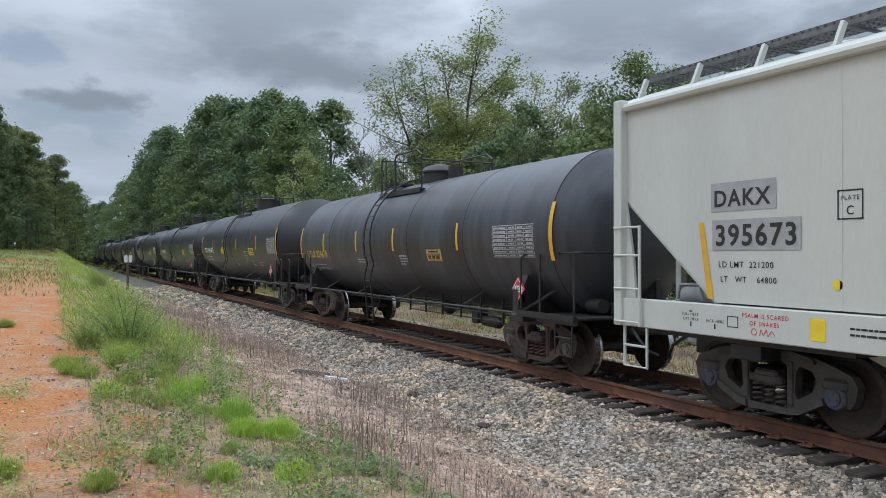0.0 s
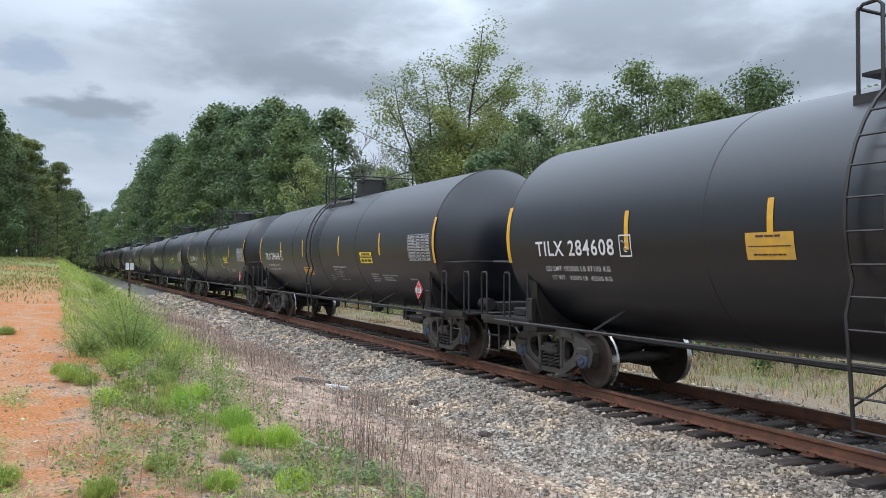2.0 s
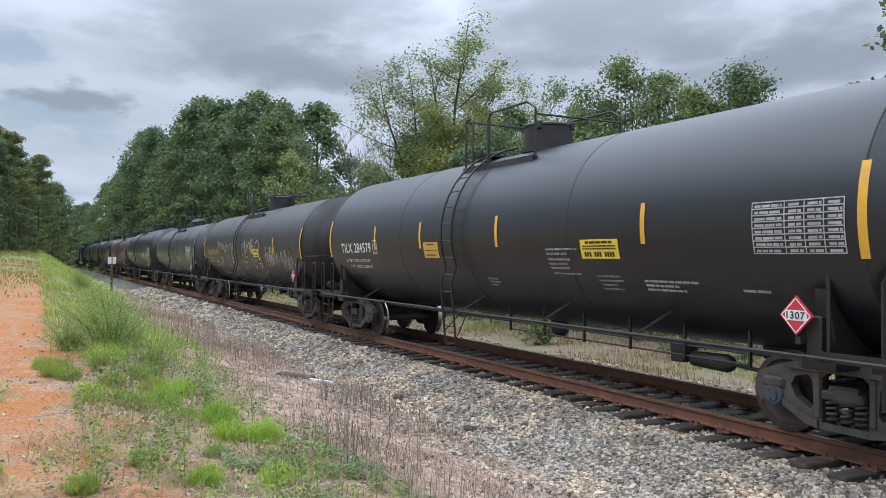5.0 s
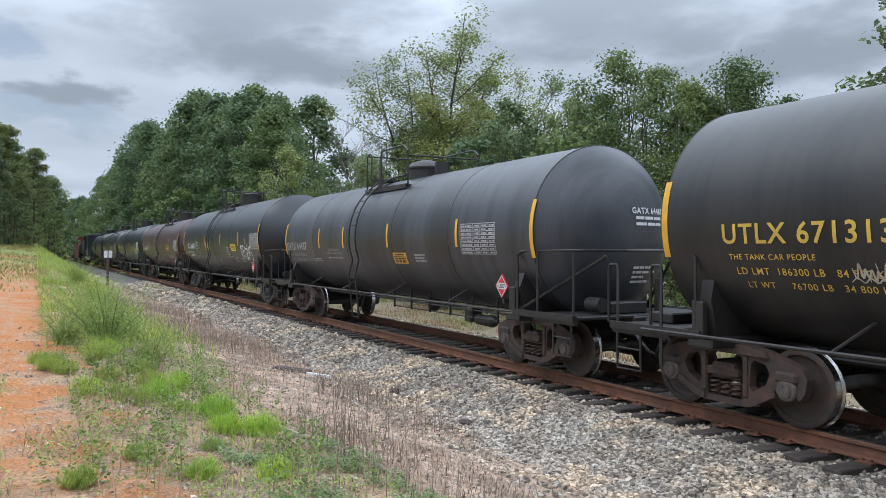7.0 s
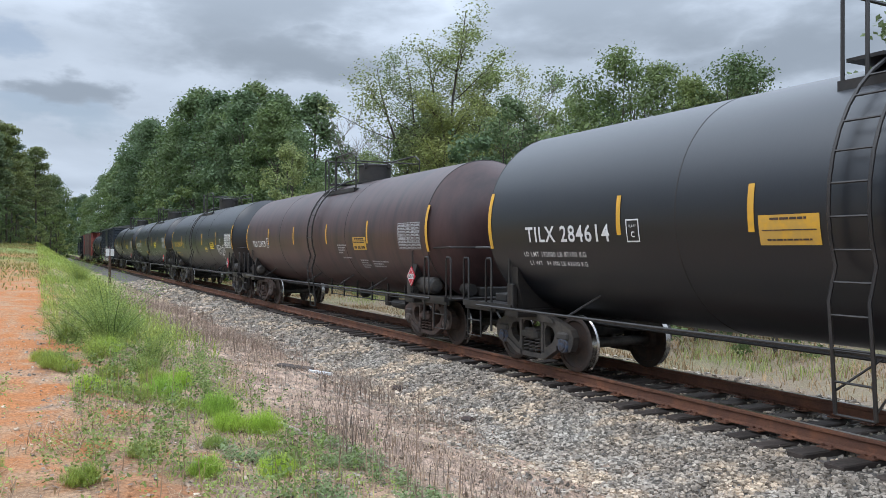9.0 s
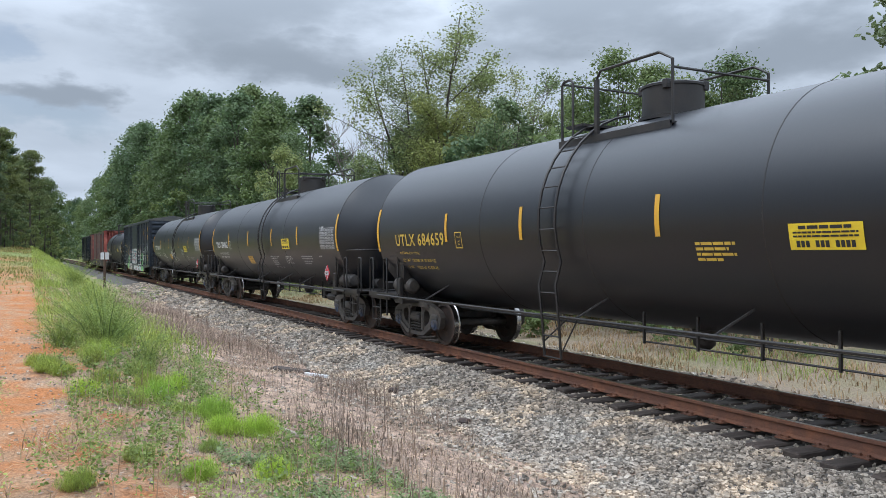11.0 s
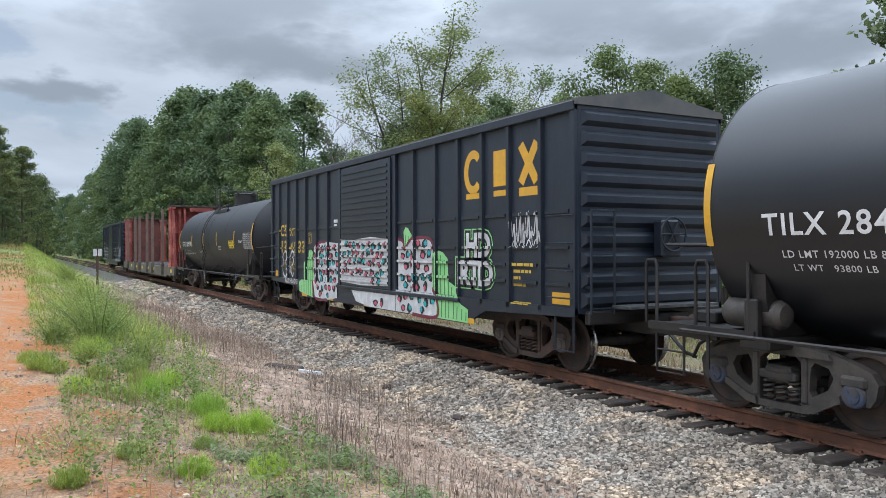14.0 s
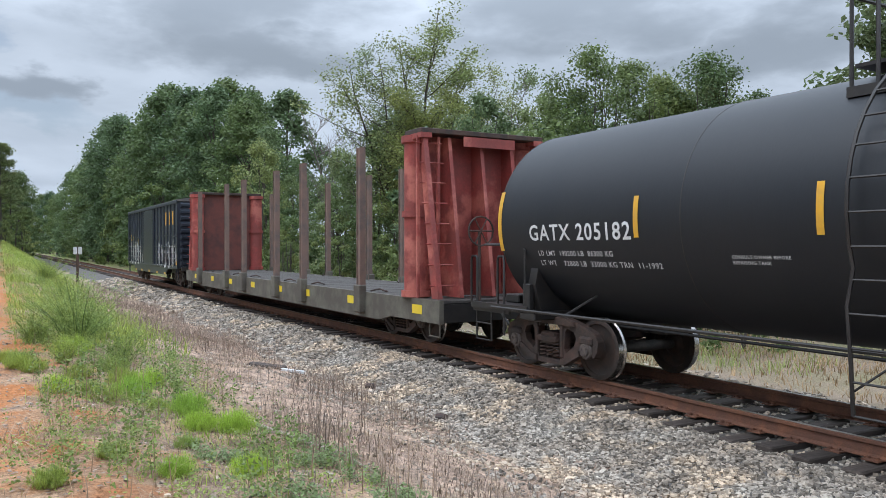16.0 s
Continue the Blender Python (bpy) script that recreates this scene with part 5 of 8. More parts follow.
# ---- covered hopper ----
def hopper_car():
    car = thing("covered_hopper_car", "light grey covered hopper car with black stencilled numbers", "hopper car")
    H = 8.5
    out = [(-H + 0.16, 2.74), (-H + 0.16, 4.02), (H - 0.16, 4.02), (H - 0.16, 2.74), (6.75, 1.44), (-6.75, 1.44)]
    body = part("body", Geo().slab(out, -1.55, 1.55), M["hopper"], car)
    g = Geo()
    prof = [(-1.60, 3.98), (-1.60, 4.06), (-1.45, 4.16), (-0.9, 4.34), (0, 4.42), (0.9, 4.34), (1.45, 4.16), (1.60, 4.06), (1.60, 3.98)]
    k = len(prof)
    g.add([(x, y, z) for x in (-H + 0.05, H - 0.05) for y, z in prof], [tuple(range(k))[::-1], tuple(range(k, 2 * k))] + [(i, (i + 1) % k, (i + 1) % k + k, i + k) for i in range(k)])
    part("roof", g, M["hopper"], car)
    for s in (-1, 1):
        part("eave", Geo().tube([(-H + 0.1, s * 1.58, 4.03), (H - 0.1, s * 1.58, 4.03)], 0.06, 8), M["hopper"], car)
        part("side_sill", Geo().box(-H + 0.02, s * 1.58 - 0.05, 1.04, H - 0.02, s * 1.58 + 0.05, 1.42, 0.012), M["hopper"], car)
        for e in (-1, 1):
            x0, x1 = sorted((e * H, e * (H - 0.16)))
            part("corner_post", Geo().box(x0, s * 1.60 - 0.07, 1.04, x1, s * 1.60 + 0.07, 4.14, 0.012), M["hopper"], car)
            gus = [(e * (H - 0.16), 2.70), (e * (H - 0.16), 1.42), (e * (H - 0.36), 1.42), (e * (H - 0.30), 2.0)]
            part("gusset", Geo().slab(gus, s * 1.56 - 0.02, s * 1.56 + 0.02), M["hopper"], car)
            lad = Geo()
            for x in (H - 0.02, H - 0.55):
                lad.tube([(e * x, s * 1.68, 1.05), (e * x, s * 1.68, 2.40)], 0.022, 6) if x < H - 0.3 else None
            for z in (1.10, 1.55, 2.0, 2.38):
                lad.tube([(e * (H - 0.03), s * 1.68, z), (e * (H - 0.55), s * 1.68, z)], 0.016, 6)
            part("side_ladder", lad, M["hopper"], car)
            st = Geo().tube([(e * (H - 0.16), s * 1.6, 1.05), (e * (H - 0.16), s * 1.6, 0.50), (e * (H - 0.60), s * 1.6, 0.50), (e * (H - 0.60), s * 1.6, 1.05)], 0.022, 6).tube([(e * (H - 0.16), s * 1.6, 0.78), (e * (H - 0.60), s * 1.6, 0.78)], 0.018, 6)
            part("step", st, M["hopper"], car)
    for x in (-5.1, -1.6, 1.6, 5.1):
        part("side_seam", Geo().box(x - 0.015, -1.556, 1.45, x + 0.015, -1.55, 3.98).box(x - 0.015, 1.55, 1.45, x + 0.015, 1.556, 3.98), M["hopper"], body)
    # hopper bottoms
    for x in (-4.2, 0, 4.2):
        part("discharge_hopper", Geo().add([(x - 1.9, -1.4, 1.44), (x + 1.9, -1.4, 1.44), (x + 1.9, 1.4, 1.44), (x - 1.9, 1.4, 1.44), (x - 0.3, -0.5, 0.45), (x + 0.3, -0.5, 0.45), (x + 0.3, 0.5, 0.45), (x - 0.3, 0.5, 0.45)],
                                           [(3, 2, 1, 0), (4, 5, 6, 7), (0, 1, 5, 4), (1, 2, 6, 5), (2, 3, 7, 6), (3, 0, 4, 7)]), M["hopper"], car)
    for e in (-1, 1):
        part("slope_sheet", Geo().add([(e * (H - 0.16), -1.5, 2.78), (e * (H - 0.16), 1.5, 2.78), (e * 6.72, 1.5, 1.44), (e * 6.72, -1.5, 1.44), (e * (H - 0.12), -1.5, 2.70), (e * (H - 0.12), 1.5, 2.70), (e * 6.75, 1.5, 1.36), (e * 6.75, -1.5, 1.36)],
                                      [(0, 1, 2, 3), (7, 6, 5, 4), (0, 4, 5, 1), (1, 5, 6, 2), (2, 6, 7, 3), (3, 7, 4, 0)]), M["hopper"], car)
        part("end_sill", Geo().box(min(e * (H - 0.25), e * H), -1.5, 1.05, max(e * (H - 0.25), e * H), 1.5, 1.35, 0.02).box(min(e * 6, e * (H + 0.2)), -0.3, 0.72, max(e * 6, e * (H + 0.2)), 0.3, 1.2, 0.02), M["hopper"], car)
        for q in (-0.85, 0.85):
            part("end_post", Geo().box(min(e * (H - 0.5), e * (H - 0.4)), q - 0.05, 1.2, max(e * (H - 0.5), e * (H - 0.4)), q + 0.05, 2.5), M["hopper"], car)
        part("brake_cylinder", Geo().lathe([(-0.3, 0.13), (0.3, 0.13)], "x", 14, (e * (H - 0.9), -0.9, 1.45)).tube([(e * (H - 1.2), -1.2, 1.42), (e * (H - 1.15), -1.2, 1.62), (e * (H - 0.8), -1.2, 1.62), (e * (H - 0.75), -1.2, 1.42)], 0.02, 6), M["grey_patch"], car)
        add_coupler(car, e * (H + 0.35), e)
        add_truck(car, e * 6.42, GEAR_BLUE)
        # bolster and centre sill, plus a black slab added for the underside's shade
        part("underframe", Geo().box(min(e * 5.0, e * (H - 0.3)), -1.48, 0.97, max(e * 5.0, e * (H - 0.3)), 1.48, 1.04).box(min(e * 6.2, e * 6.64), -1.45, 0.78, max(e * 6.2, e * 6.64), 1.45, 0.98, 0.02).box(min(e * 4.6, e * (H - 0.2)), -0.34, 0.60, max(e * 4.6, e * (H - 0.2)), 0.34, 0.98, 0.02), M["frame_black"], car)
    # roof walk on brackets
    for s in (-1, 1):
        w = Geo()
        for i in range(7):
            y = s * (0.62 + 0.09 * i)
            w.box(-H + 0.1, y - 0.008, 4.47, H - 0.1, y + 0.008, 4.51)
        for i in range(168):
            x = -H + 0.15 + i * 0.10
            w.box(x - 0.006, s * 0.90 - 0.30, 4.475, x + 0.006, s * 0.90 + 0.30, 4.502)
        part("roof_walk", w, M["steel_grate"], car, "grey open steel roof walkway")
        for i in range(17):
            x = -H + 0.22 + i * 1.0
            b = part("walk_bracket", Geo().box(-0.022, -0.035, 0, 0.022, 0.035, 0.30).box(-0.015, -0.035 if s > 0 else -0.02, 0.27, 0.015, 0.02 if s > 0 else 0.035, 0.30), M["hopper"], car)
            b.matrix_basis = pose(x, s * 1.38, 4.16, s * 22, 4, 0)
        w2 = Geo()
        w2.box(-H + 0.1, s * 1.22 - 0.015, 4.40, H - 0.1, s * 1.22 + 0.015, 4.45)
        for i in range(17):
            w2.box(-H + 0.2 + i, min(s * 0.6, s * 1.24), 4.40, -H + 0.24 + i, max(s * 0.6, s * 1.24), 4.43)
        part("walk_frame", w2, M["steel_grate"], car)
    for i in range(5):
        part("roof_hatch", Geo().lathe([(4.38, 0.36), (4.50, 0.36), (4.53, 0.33), (4.55, 0.001)], "z", 20, (-6 + 3 * i, 0, 0)), M["hopper"], car)
    y = -1.556
    for box, txt, tb in (((-6.82, 2.52, -5.88, 2.86), "DAKX", (-6.76, -5.95, 2.58)), ((-6.80, 2.06, -5.56, 2.42), "395673", (-6.74, -5.62, 2.12))):
        on_flat(body, "stencil_patch", rects([box]), M["grey_patch"], y)
        on_flat(body, "car_number", text_in(txt, *tb, 0.020), M["ink"], y - 0.004)
    on_flat(body, "lettering", join2d(text_in("LD LMT  221200", -6.70, -5.92, 1.86, 0.006), text_in("LT   WT    64800", -6.67, -5.88, 1.69, 0.006)), M["ink"], y)
    on_flat(body, "plate_mark", join2d(rects([(-5.14, 2.36, -4.86, 2.375), (-5.14, 2.645, -4.86, 2.66), (-5.14, 2.36, -5.125, 2.66), (-4.875, 2.36, -4.86, 2.66)]), text_in("C", -5.04, -4.96, 2.41, 0.006), text_in("PLATE", -5.10, -4.90, 2.555, 0.004)), M["ink"], y)
    on_flat(body, "reflector", ([(-7.02, 2.40), (-6.94, 2.40), (-6.78, 1.48), (-6.88, 1.48)], [(0, 1, 2, 3)]), M["yellow"], y)
    on_flat(body, "sticker", blob(-5.14, 1.70, 0.06, 0.055, 3, 16, 0.02), M["yellow_sign"], y)
    ys = -1.634
    on_flat(car, "sill_print", join2d(text_in("PULL HERE", -7.22, -6.95, 1.265), text_in("LIFT HERE", -7.20, -6.95, 1.205), text_in("JACK HERE", -6.83, -6.55, 1.205), rects([(-7.085, 1.13, -7.065, 1.19), (-6.70, 1.13, -6.68, 1.19), (-7.10, 1.31, -7.05, 1.325)]), rects([(-6.5, 1.17, -6.34, 1.18), (-6.5, 1.29, -6.34, 1.30), (-6.5, 1.17, -6.49, 1.30), (-6.35, 1.17, -6.34, 1.30)]), lines_of_print(-4.95, 1.29, [0.9, 0.8], 0.022, 0.06, 4)), M["ink"], ys)
    on_flat(car, "red_scrawl", join2d(text_in("PSALM IS SCARED", -6.28, -5.66, 1.30, 0.004), text_in("OF SNAKES", -6.18, -5.78, 1.215, 0.004), stroke([(-6.16, 1.14), (-6.12, 1.19), (-6.08, 1.14), (-6.12, 1.11), (-6.16, 1.14)], 0.008, False), stroke([(-6.04, 1.11), (-6.02, 1.18), (-5.99, 1.12), (-5.95, 1.18), (-5.93, 1.11), (-5.88, 1.17), (-5.84, 1.12)], 0.008, False)), M["red"], ys, "red marker scrawl")
    on_flat(car, "yellow_card", rects([(-5.40, 1.12, -5.22, 1.35)]), M["yellow_sign"], ys)
    CARS.append((car, 123.2))


hopper_car()


# ---- box cars ----
def box_car(centre, painted):
    label = "dark blue ribbed box car with bright graffiti lettering" if painted else "dark blue box car with grey doors, last in train"
    car = thing("box_car", label, "box car", group="box cars of the train")
    L, W, z0, z1 = 7.78, 1.46, 1.02, 4.14
    side = M["box_blue"]
    part("body", Geo().box(-L, -W, z0, L, W, z1, 0.01), side, car)
    g = Geo()
    prof = [(-W - 0.06, z1 - 0.04), (-W - 0.06, z1 + 0.05), (0, z1 + 0.30), (W + 0.06, z1 + 0.05), (W + 0.06, z1 - 0.04)]
    k = len(prof)
    g.add([(x, y, z) for x in (-L - 0.04, L + 0.04) for y, z in prof], [tuple(range(k))[::-1], tuple(range(k, 2 * k))] + [(i, (i + 1) % k, (i + 1) % k + k, i + k) for i in range(k)])
    for i in range(16):
        x = -L + 0.5 + i * 0.98
        g.add([(x - 0.05, -W - 0.03, z1 + 0.06), (x + 0.05, -W - 0.03, z1 + 0.06), (x + 0.05, 0, z1 + 0.335), (x - 0.05, 0, z1 + 0.335), (x + 0.05, W + 0.03, z1 + 0.06), (x - 0.05, W + 0.03, z1 + 0.06)], [(0, 1, 2, 3), (3, 2, 4, 5)])
    part("roof", g, M["box_roof"], car, "weathered ribbed grey roof")
    ribs = [(x - 0.055, x + 0.055) for x in (-7.0, -6.15, -5.3, -4.45, -3.55, -2.65, 2.45, 3.4, 4.3, 5.15, 6.0, 6.9)]
    posts = [(-L, -L + 0.12), (L - 0.12, L), (-1.82, -1.66), (1.42, 1.62)]
    rib = Geo()
    rib.add([(-0.055, 0.02, z0), (0.055, 0.02, z0), (0.055, 0.02, z1), (-0.055, 0.02, z1), (-0.04, -0.06, z0), (0.04, -0.06, z0), (0.04, -0.06, z1), (-0.04, -0.06, z1)],
            [(4, 5, 6, 7), (0, 4, 7, 3), (1, 2, 6, 5), (0, 1, 5, 4), (3, 7, 6, 2)])
    rib_mesh = rib.mesh("rib", side)
    for s in (-1, 1):
        for a, b in ribs:
            o = part("rib", rib_mesh, None, car)
            o.matrix_basis = pose((a + b) / 2, s * W, 0, 0, 0, 0 if s < 0 else 180)
        for a, b in posts:
            part("post", Geo().box(a, s * (W + 0.03) - 0.035, z0 - 0.02, b, s * (W + 0.03) + 0.035, z1, 0.008), side, car)
        part("top_rail", Geo().box(-L, s * (W + 0.045) - 0.045, z1 - 0.12, L, s * (W + 0.045) + 0.045, z1 + 0.02, 0.01), side, car)
        sill = [(-L, 1.10), (L, 1.10), (L, 0.98), (5.3, 0.90), (4.6, 0.62), (-4.6, 0.62), (-5.3, 0.90), (-L, 0.98)]
        part("side_sill", Geo().slab(sill, s * (W + 0.03) - 0.03, s * (W + 0.03) + 0.03), side, car)
        # pressed panel lines between the ribs
        edges = sorted([e for p in ribs + posts for e in p])
        spans = [(a + 0.06, b - 0.06) for a, b in zip(edges[1::2], edges[2::2])]
        for a, b in spans:
            if -1.7 < (a + b) / 2 < 1.5:
                continue
            for z in BEADS:
                part("panel_bead", Geo().slab([(a, z), (b, z), (b, z + 0.05), (a, z + 0.05)], s * (W + 0.018) - 0.018, s * (W + 0.018) + 0.018), side, car)
        # corrugated sliding door
        dy = s * (W + 0.055)
        door = part("door", Geo().box(-1.66, dy - 0.03, 1.08, 1.42, dy + 0.03, z1 - 0.16, 0.008), side, car, "corrugated steel sliding door")
        slat = Geo().slab([(-1.5, 0), (1.26, 0), (1.26, 0.05), (-1.5, 0.05)], -0.028, 0.0).mesh("corrugation", side)
        for i in range(19):
            o = part("corrugation", slat, None, door)
            o.matrix_basis = pose(0 if s < 0 else -0.24, dy + s * 0.03, 1.2 + i * 0.145, 0, 0, 0 if s < 0 else 180)
        for a, b in ((-1.68, -1.56), (1.32, 1.44)):
            part("door_frame", Geo().box(a, dy + s * 0.035 - 0.012, 1.06, b, dy + s * 0.035 + 0.012, z1 - 0.16), side, door)
        part("door_track", Geo().box(-1.9, dy - 0.05, 1.0, 4.4, dy + 0.05, 1.07, 0.01), side, car)
        for e in (-1, 1):
            for z in (1.25, 1.66, 2.07, 2.48):
                part("grab_iron", Geo().tube([(e * (L - 0.05), s * (W + 0.07), z), (e * (L - 0.08), s * (W + 0.13), z), (e * (L - 0.60), s * (W + 0.13), z), (e * (L - 0.63), s * (W + 0.07), z)], 0.014, 5), side, car)
            part("step", Geo().tube([(e * (L - 0.1), s * W, 1.0), (e * (L - 0.1), s * W, 0.45), (e * (L - 0.55), s * W, 0.45), (e * (L - 0.55), s * W, 1.0)], 0.02, 5), side, car)
    for e in (-1, 1):
        for i in range(10):
            z = 1.22 + i * 0.30
            pr = [(-W + 0.10, z - 0.11), (W - 0.10, z - 0.11), (W - 0.10, z + 0.11), (-W + 0.10, z + 0.11)]
            x = e * L
            part("end_corrugation", Geo().add([(x, -W + 0.06, z - 0.12), (x, W - 0.06, z - 0.12), (x, W - 0.06, z + 0.12), (x, -W + 0.06, z + 0.12), (x + e * 0.07, -W + 0.12, z - 0.05), (x + e * 0.07, W - 0.12, z - 0.05), (x + e * 0.07, W - 0.12, z + 0.05), (x + e * 0.07, -W + 0.12, z + 0.05)],
                                              [(4, 5, 6, 7), (0, 1, 5, 4), (1, 2, 6, 5), (2, 3, 7, 6), (3, 0, 4, 7)]), side, car)
        lad = Geo()
        for y in (-W + 0.14, -W + 0.58):
            lad.tube([(e * (L + 0.13), y, 1.02), (e * (L + 0.13), y, 2.55)], 0.02, 5)
        for z in (1.1, 1.5, 1.9, 2.3, 2.55):
            lad.tube([(e * (L + 0.13), -W + 0.14, z), (e * (L + 0.13), -W + 0.58, z)], 0.014, 5)
        lad.box(min(e * L, e * (L + 0.14)), -W + 0.12, 1.4, max(e * L, e * (L + 0.14)), -W + 0.16, 1.44).box(min(e * L, e * (L + 0.14)), -W + 0.56, 2.4, max(e * L, e * (L + 0.14)), -W + 0.60, 2.44)
        part("end_ladder", lad, side, car)
        part("end_beam", Geo().box(min(e * L, e * (L + 0.12)), -1.35, 0.86, max(e * L, e * (L + 0.12)), 1.35, 1.06, 0.02).box(min(e * 5, e * (L + 0.45)), -0.3, 0.68, max(e * 5, e * (L + 0.45)), 0.3, 1.02, 0.02), M["frame_black"], car)
        part("end_walk", Geo().box(min(e * (L + 0.1), e * (L + 0.5)), -0.9, 1.10, max(e * (L + 0.1), e * (L + 0.5)), 0.9, 1.14), M["steel_grate"], car)
        add_coupler(car, e * (L + 0.95), e)
        add_truck(car, e * 5.95, GEAR_RUST)
    wheel = Geo()
    ring = [(L + 0.30, 0.15 + 0.26 * math.cos(a), 2.2 + 0.26 * math.sin(a)) for a in [2 * math.pi * i / 16 for i in range(17)]]
    wheel.tube(ring, 0.016, 5)
    for i in range(3):
        a = i * math.pi / 3
        wheel.tube([(L + 0.29, 0.15 + 0.26 * math.cos(a), 2.2 + 0.26 * math.sin(a)), (L + 0.29, 0.15 - 0.26 * math.cos(a), 2.2 - 0.26 * math.sin(a))], 0.012, 5)
    wheel.box(L + 0.06, -0.05, 1.85, L + 0.26, 0.35, 2.42, 0.03)
    part("brake_wheel", wheel, side, car)
    part("underframe", Geo().box(-6, -0.35, 0.55, 6, 0.35, 0.95, 0.02).lathe([(-0.35, 0.2), (0.35, 0.2)], "x", 14, (1.2, -0.8, 0.72)).box(-2.4, -1.0, 0.60, -1.6, -0.5, 0.9, 0.02), M["frame_black"], car)
    y = -W - 0.004
    allribs = ribs + posts
    ribbed = lambda nm, sh, m, up=0.0, lb="": on_ribs(car, nm, sh, M[m], y - up, allribs, 0.062, lb)
    # railway emblem in plain yellow shapes over bars, then number lettering
    if painted:
        ring = [(4.81 + 0.25 * math.cos(a), 3.36 + 0.32 * math.sin(a)) for a in [0.75 + (2 * math.pi - 1.5) * i / 20 for i in range(21)]]
        s1 = stroke(ring, 0.15, False)
        s2 = rects([(5.49, 3.05, 5.87, 3.66)])
        s3, s4 = stroke([(6.32, 3.05), (6.76, 3.68)], 0.17, False), stroke([(6.76, 3.05), (6.32, 3.68)], 0.17, False)
        for up, sh in ((0, s1), (0, s2), (0, s3), (0.003, s4)):
            ribbed("emblem", sh, "yellow", up, "plain yellow emblem shape")
        for bar in ((4.56, 2.88, 5.06, 2.98), (5.49, 2.88, 5.87, 2.98), (6.27, 2.84, 6.81, 2.98)):
            ribbed("emblem_bar", rects([bar]), "yellow")
    else:
        ribbed("emblem", rects([(4.56, 3.05, 5.06, 3.7), (5.49, 3.05, 5.87, 3.7), (6.27, 3.05, 6.8, 3.7)]), "yellow")
    ribbed("car_number", join2d(*[([(px, z + (pz - z) * (0.90 if z > 2.2 else 0.76)) for px, pz in sh[0]], sh[1]) for sh, z in [(text_in(t, a, b, z, 0.022), z) for t, a, b, z in (("CS", -6.95, -6.3, 2.38), ("XT", -6.0, -5.5, 2.38), ("13", -6.85, -6.3, 1.88), ("41", -6.0, -5.5, 1.88), ("33", -5.2, -4.6, 1.88))]]), "yellow_letter")
    ribbed("weights", join2d(text_in("LD LMT", -6.62, -6.22, 1.50), text_in("LT WT", -6.62, -6.28, 1.36), text_in("185500", -5.95, -5.50, 1.50), text_in("64500", -5.92, -5.50, 1.36)), "yellow_letter", 0.002)
    ribbed("plate_mark", join2d(rects([(-4.32, 2.14, -4.02, 2.155), (-4.32, 2.42, -4.02, 2.435), (-4.32, 2.14, -4.305, 2.435), (-4.035, 2.14, -4.02, 2.435)]), text_in("B", -4.21, -4.13, 2.18), text_in("PLATE", -4.28, -4.06, 2.34)), "yellow_letter", 0.002)
    ribbed("yellow_block", rects([(-7.5, 1.12, -7.22, 1.30), (7.16, 1.14, 7.62, 1.32)]), "yellow", 0.002)
    for x in (-4.70, -2.62, -0.14, 2.28, 4.49):
        on_flat(car, "sill_block", rects([(x, 0.635, x + 0.44, 0.735)]), M["yellow"], -W - 0.064)
    ribbed("fine_print", join2d(lines_of_print(6.1, 1.75, [0.6, 0.5, 0.2, 0.35], 0.05, 0.11, 3), lines_of_print(6.1, 1.12, [0.5], 0.04, 0.1, 5)), "yellow_letter")
    if painted:
        r = random.Random(12)
        # green jagged wings, white letter bodies with dark spots, bubble lettering, tags
        wings = [
            [(-4.24, 1.95), (-4.05, 1.97), (-3.91, 1.90), (-3.72, 0.95), (-3.75, 0.64), (-4.92, 0.76), (-4.96, 1.02), (-4.62, 1.14), (-4.59, 1.58), (-4.30, 1.66)],
            [(3.31, 1.86), (3.50, 1.95), (3.67, 1.91), (3.85, 1.80), (3.90, 1.36), (4.24, 1.24), (4.41, 0.98), (4.72, 0.88), (4.72, 0.64), (3.54, 0.64), (3.30, 1.20)],
            [(1.97, 2.00), (1.92, 2.34), (2.02, 2.44), (2.14, 2.42), (2.36, 2.22), (2.30, 2.05)]]
        for outline in wings:
            ribbed("graffiti_wing", (outline, [tuple(range(len(outline)))]), "paint_green", 0.004, "green spray-painted shape")
            xs = [p[0] for p in outline]
            drips, x = [], min(xs) + 0.09
            while x < max(xs) - 0.05:
                hit = sorted(p[1] + (q[1] - p[1]) * (x - p[0]) / (q[0] - p[0]) for p, q in zip(outline, outline[1:] + outline[:1]) if (p[0] - x) * (q[0] - x) < 0)
                if len(hit) >= 2:
                    drips.append(stroke([(x, hit[0] + 0.03), (x + 0.01, hit[-1] - 0.06 - r.uniform(0, 0.15))], 0.028, False))
                x += r.uniform(0.13, 0.18)
            ribbed("graffiti_drip", join2d(*drips), "paint_drip", 0.007)
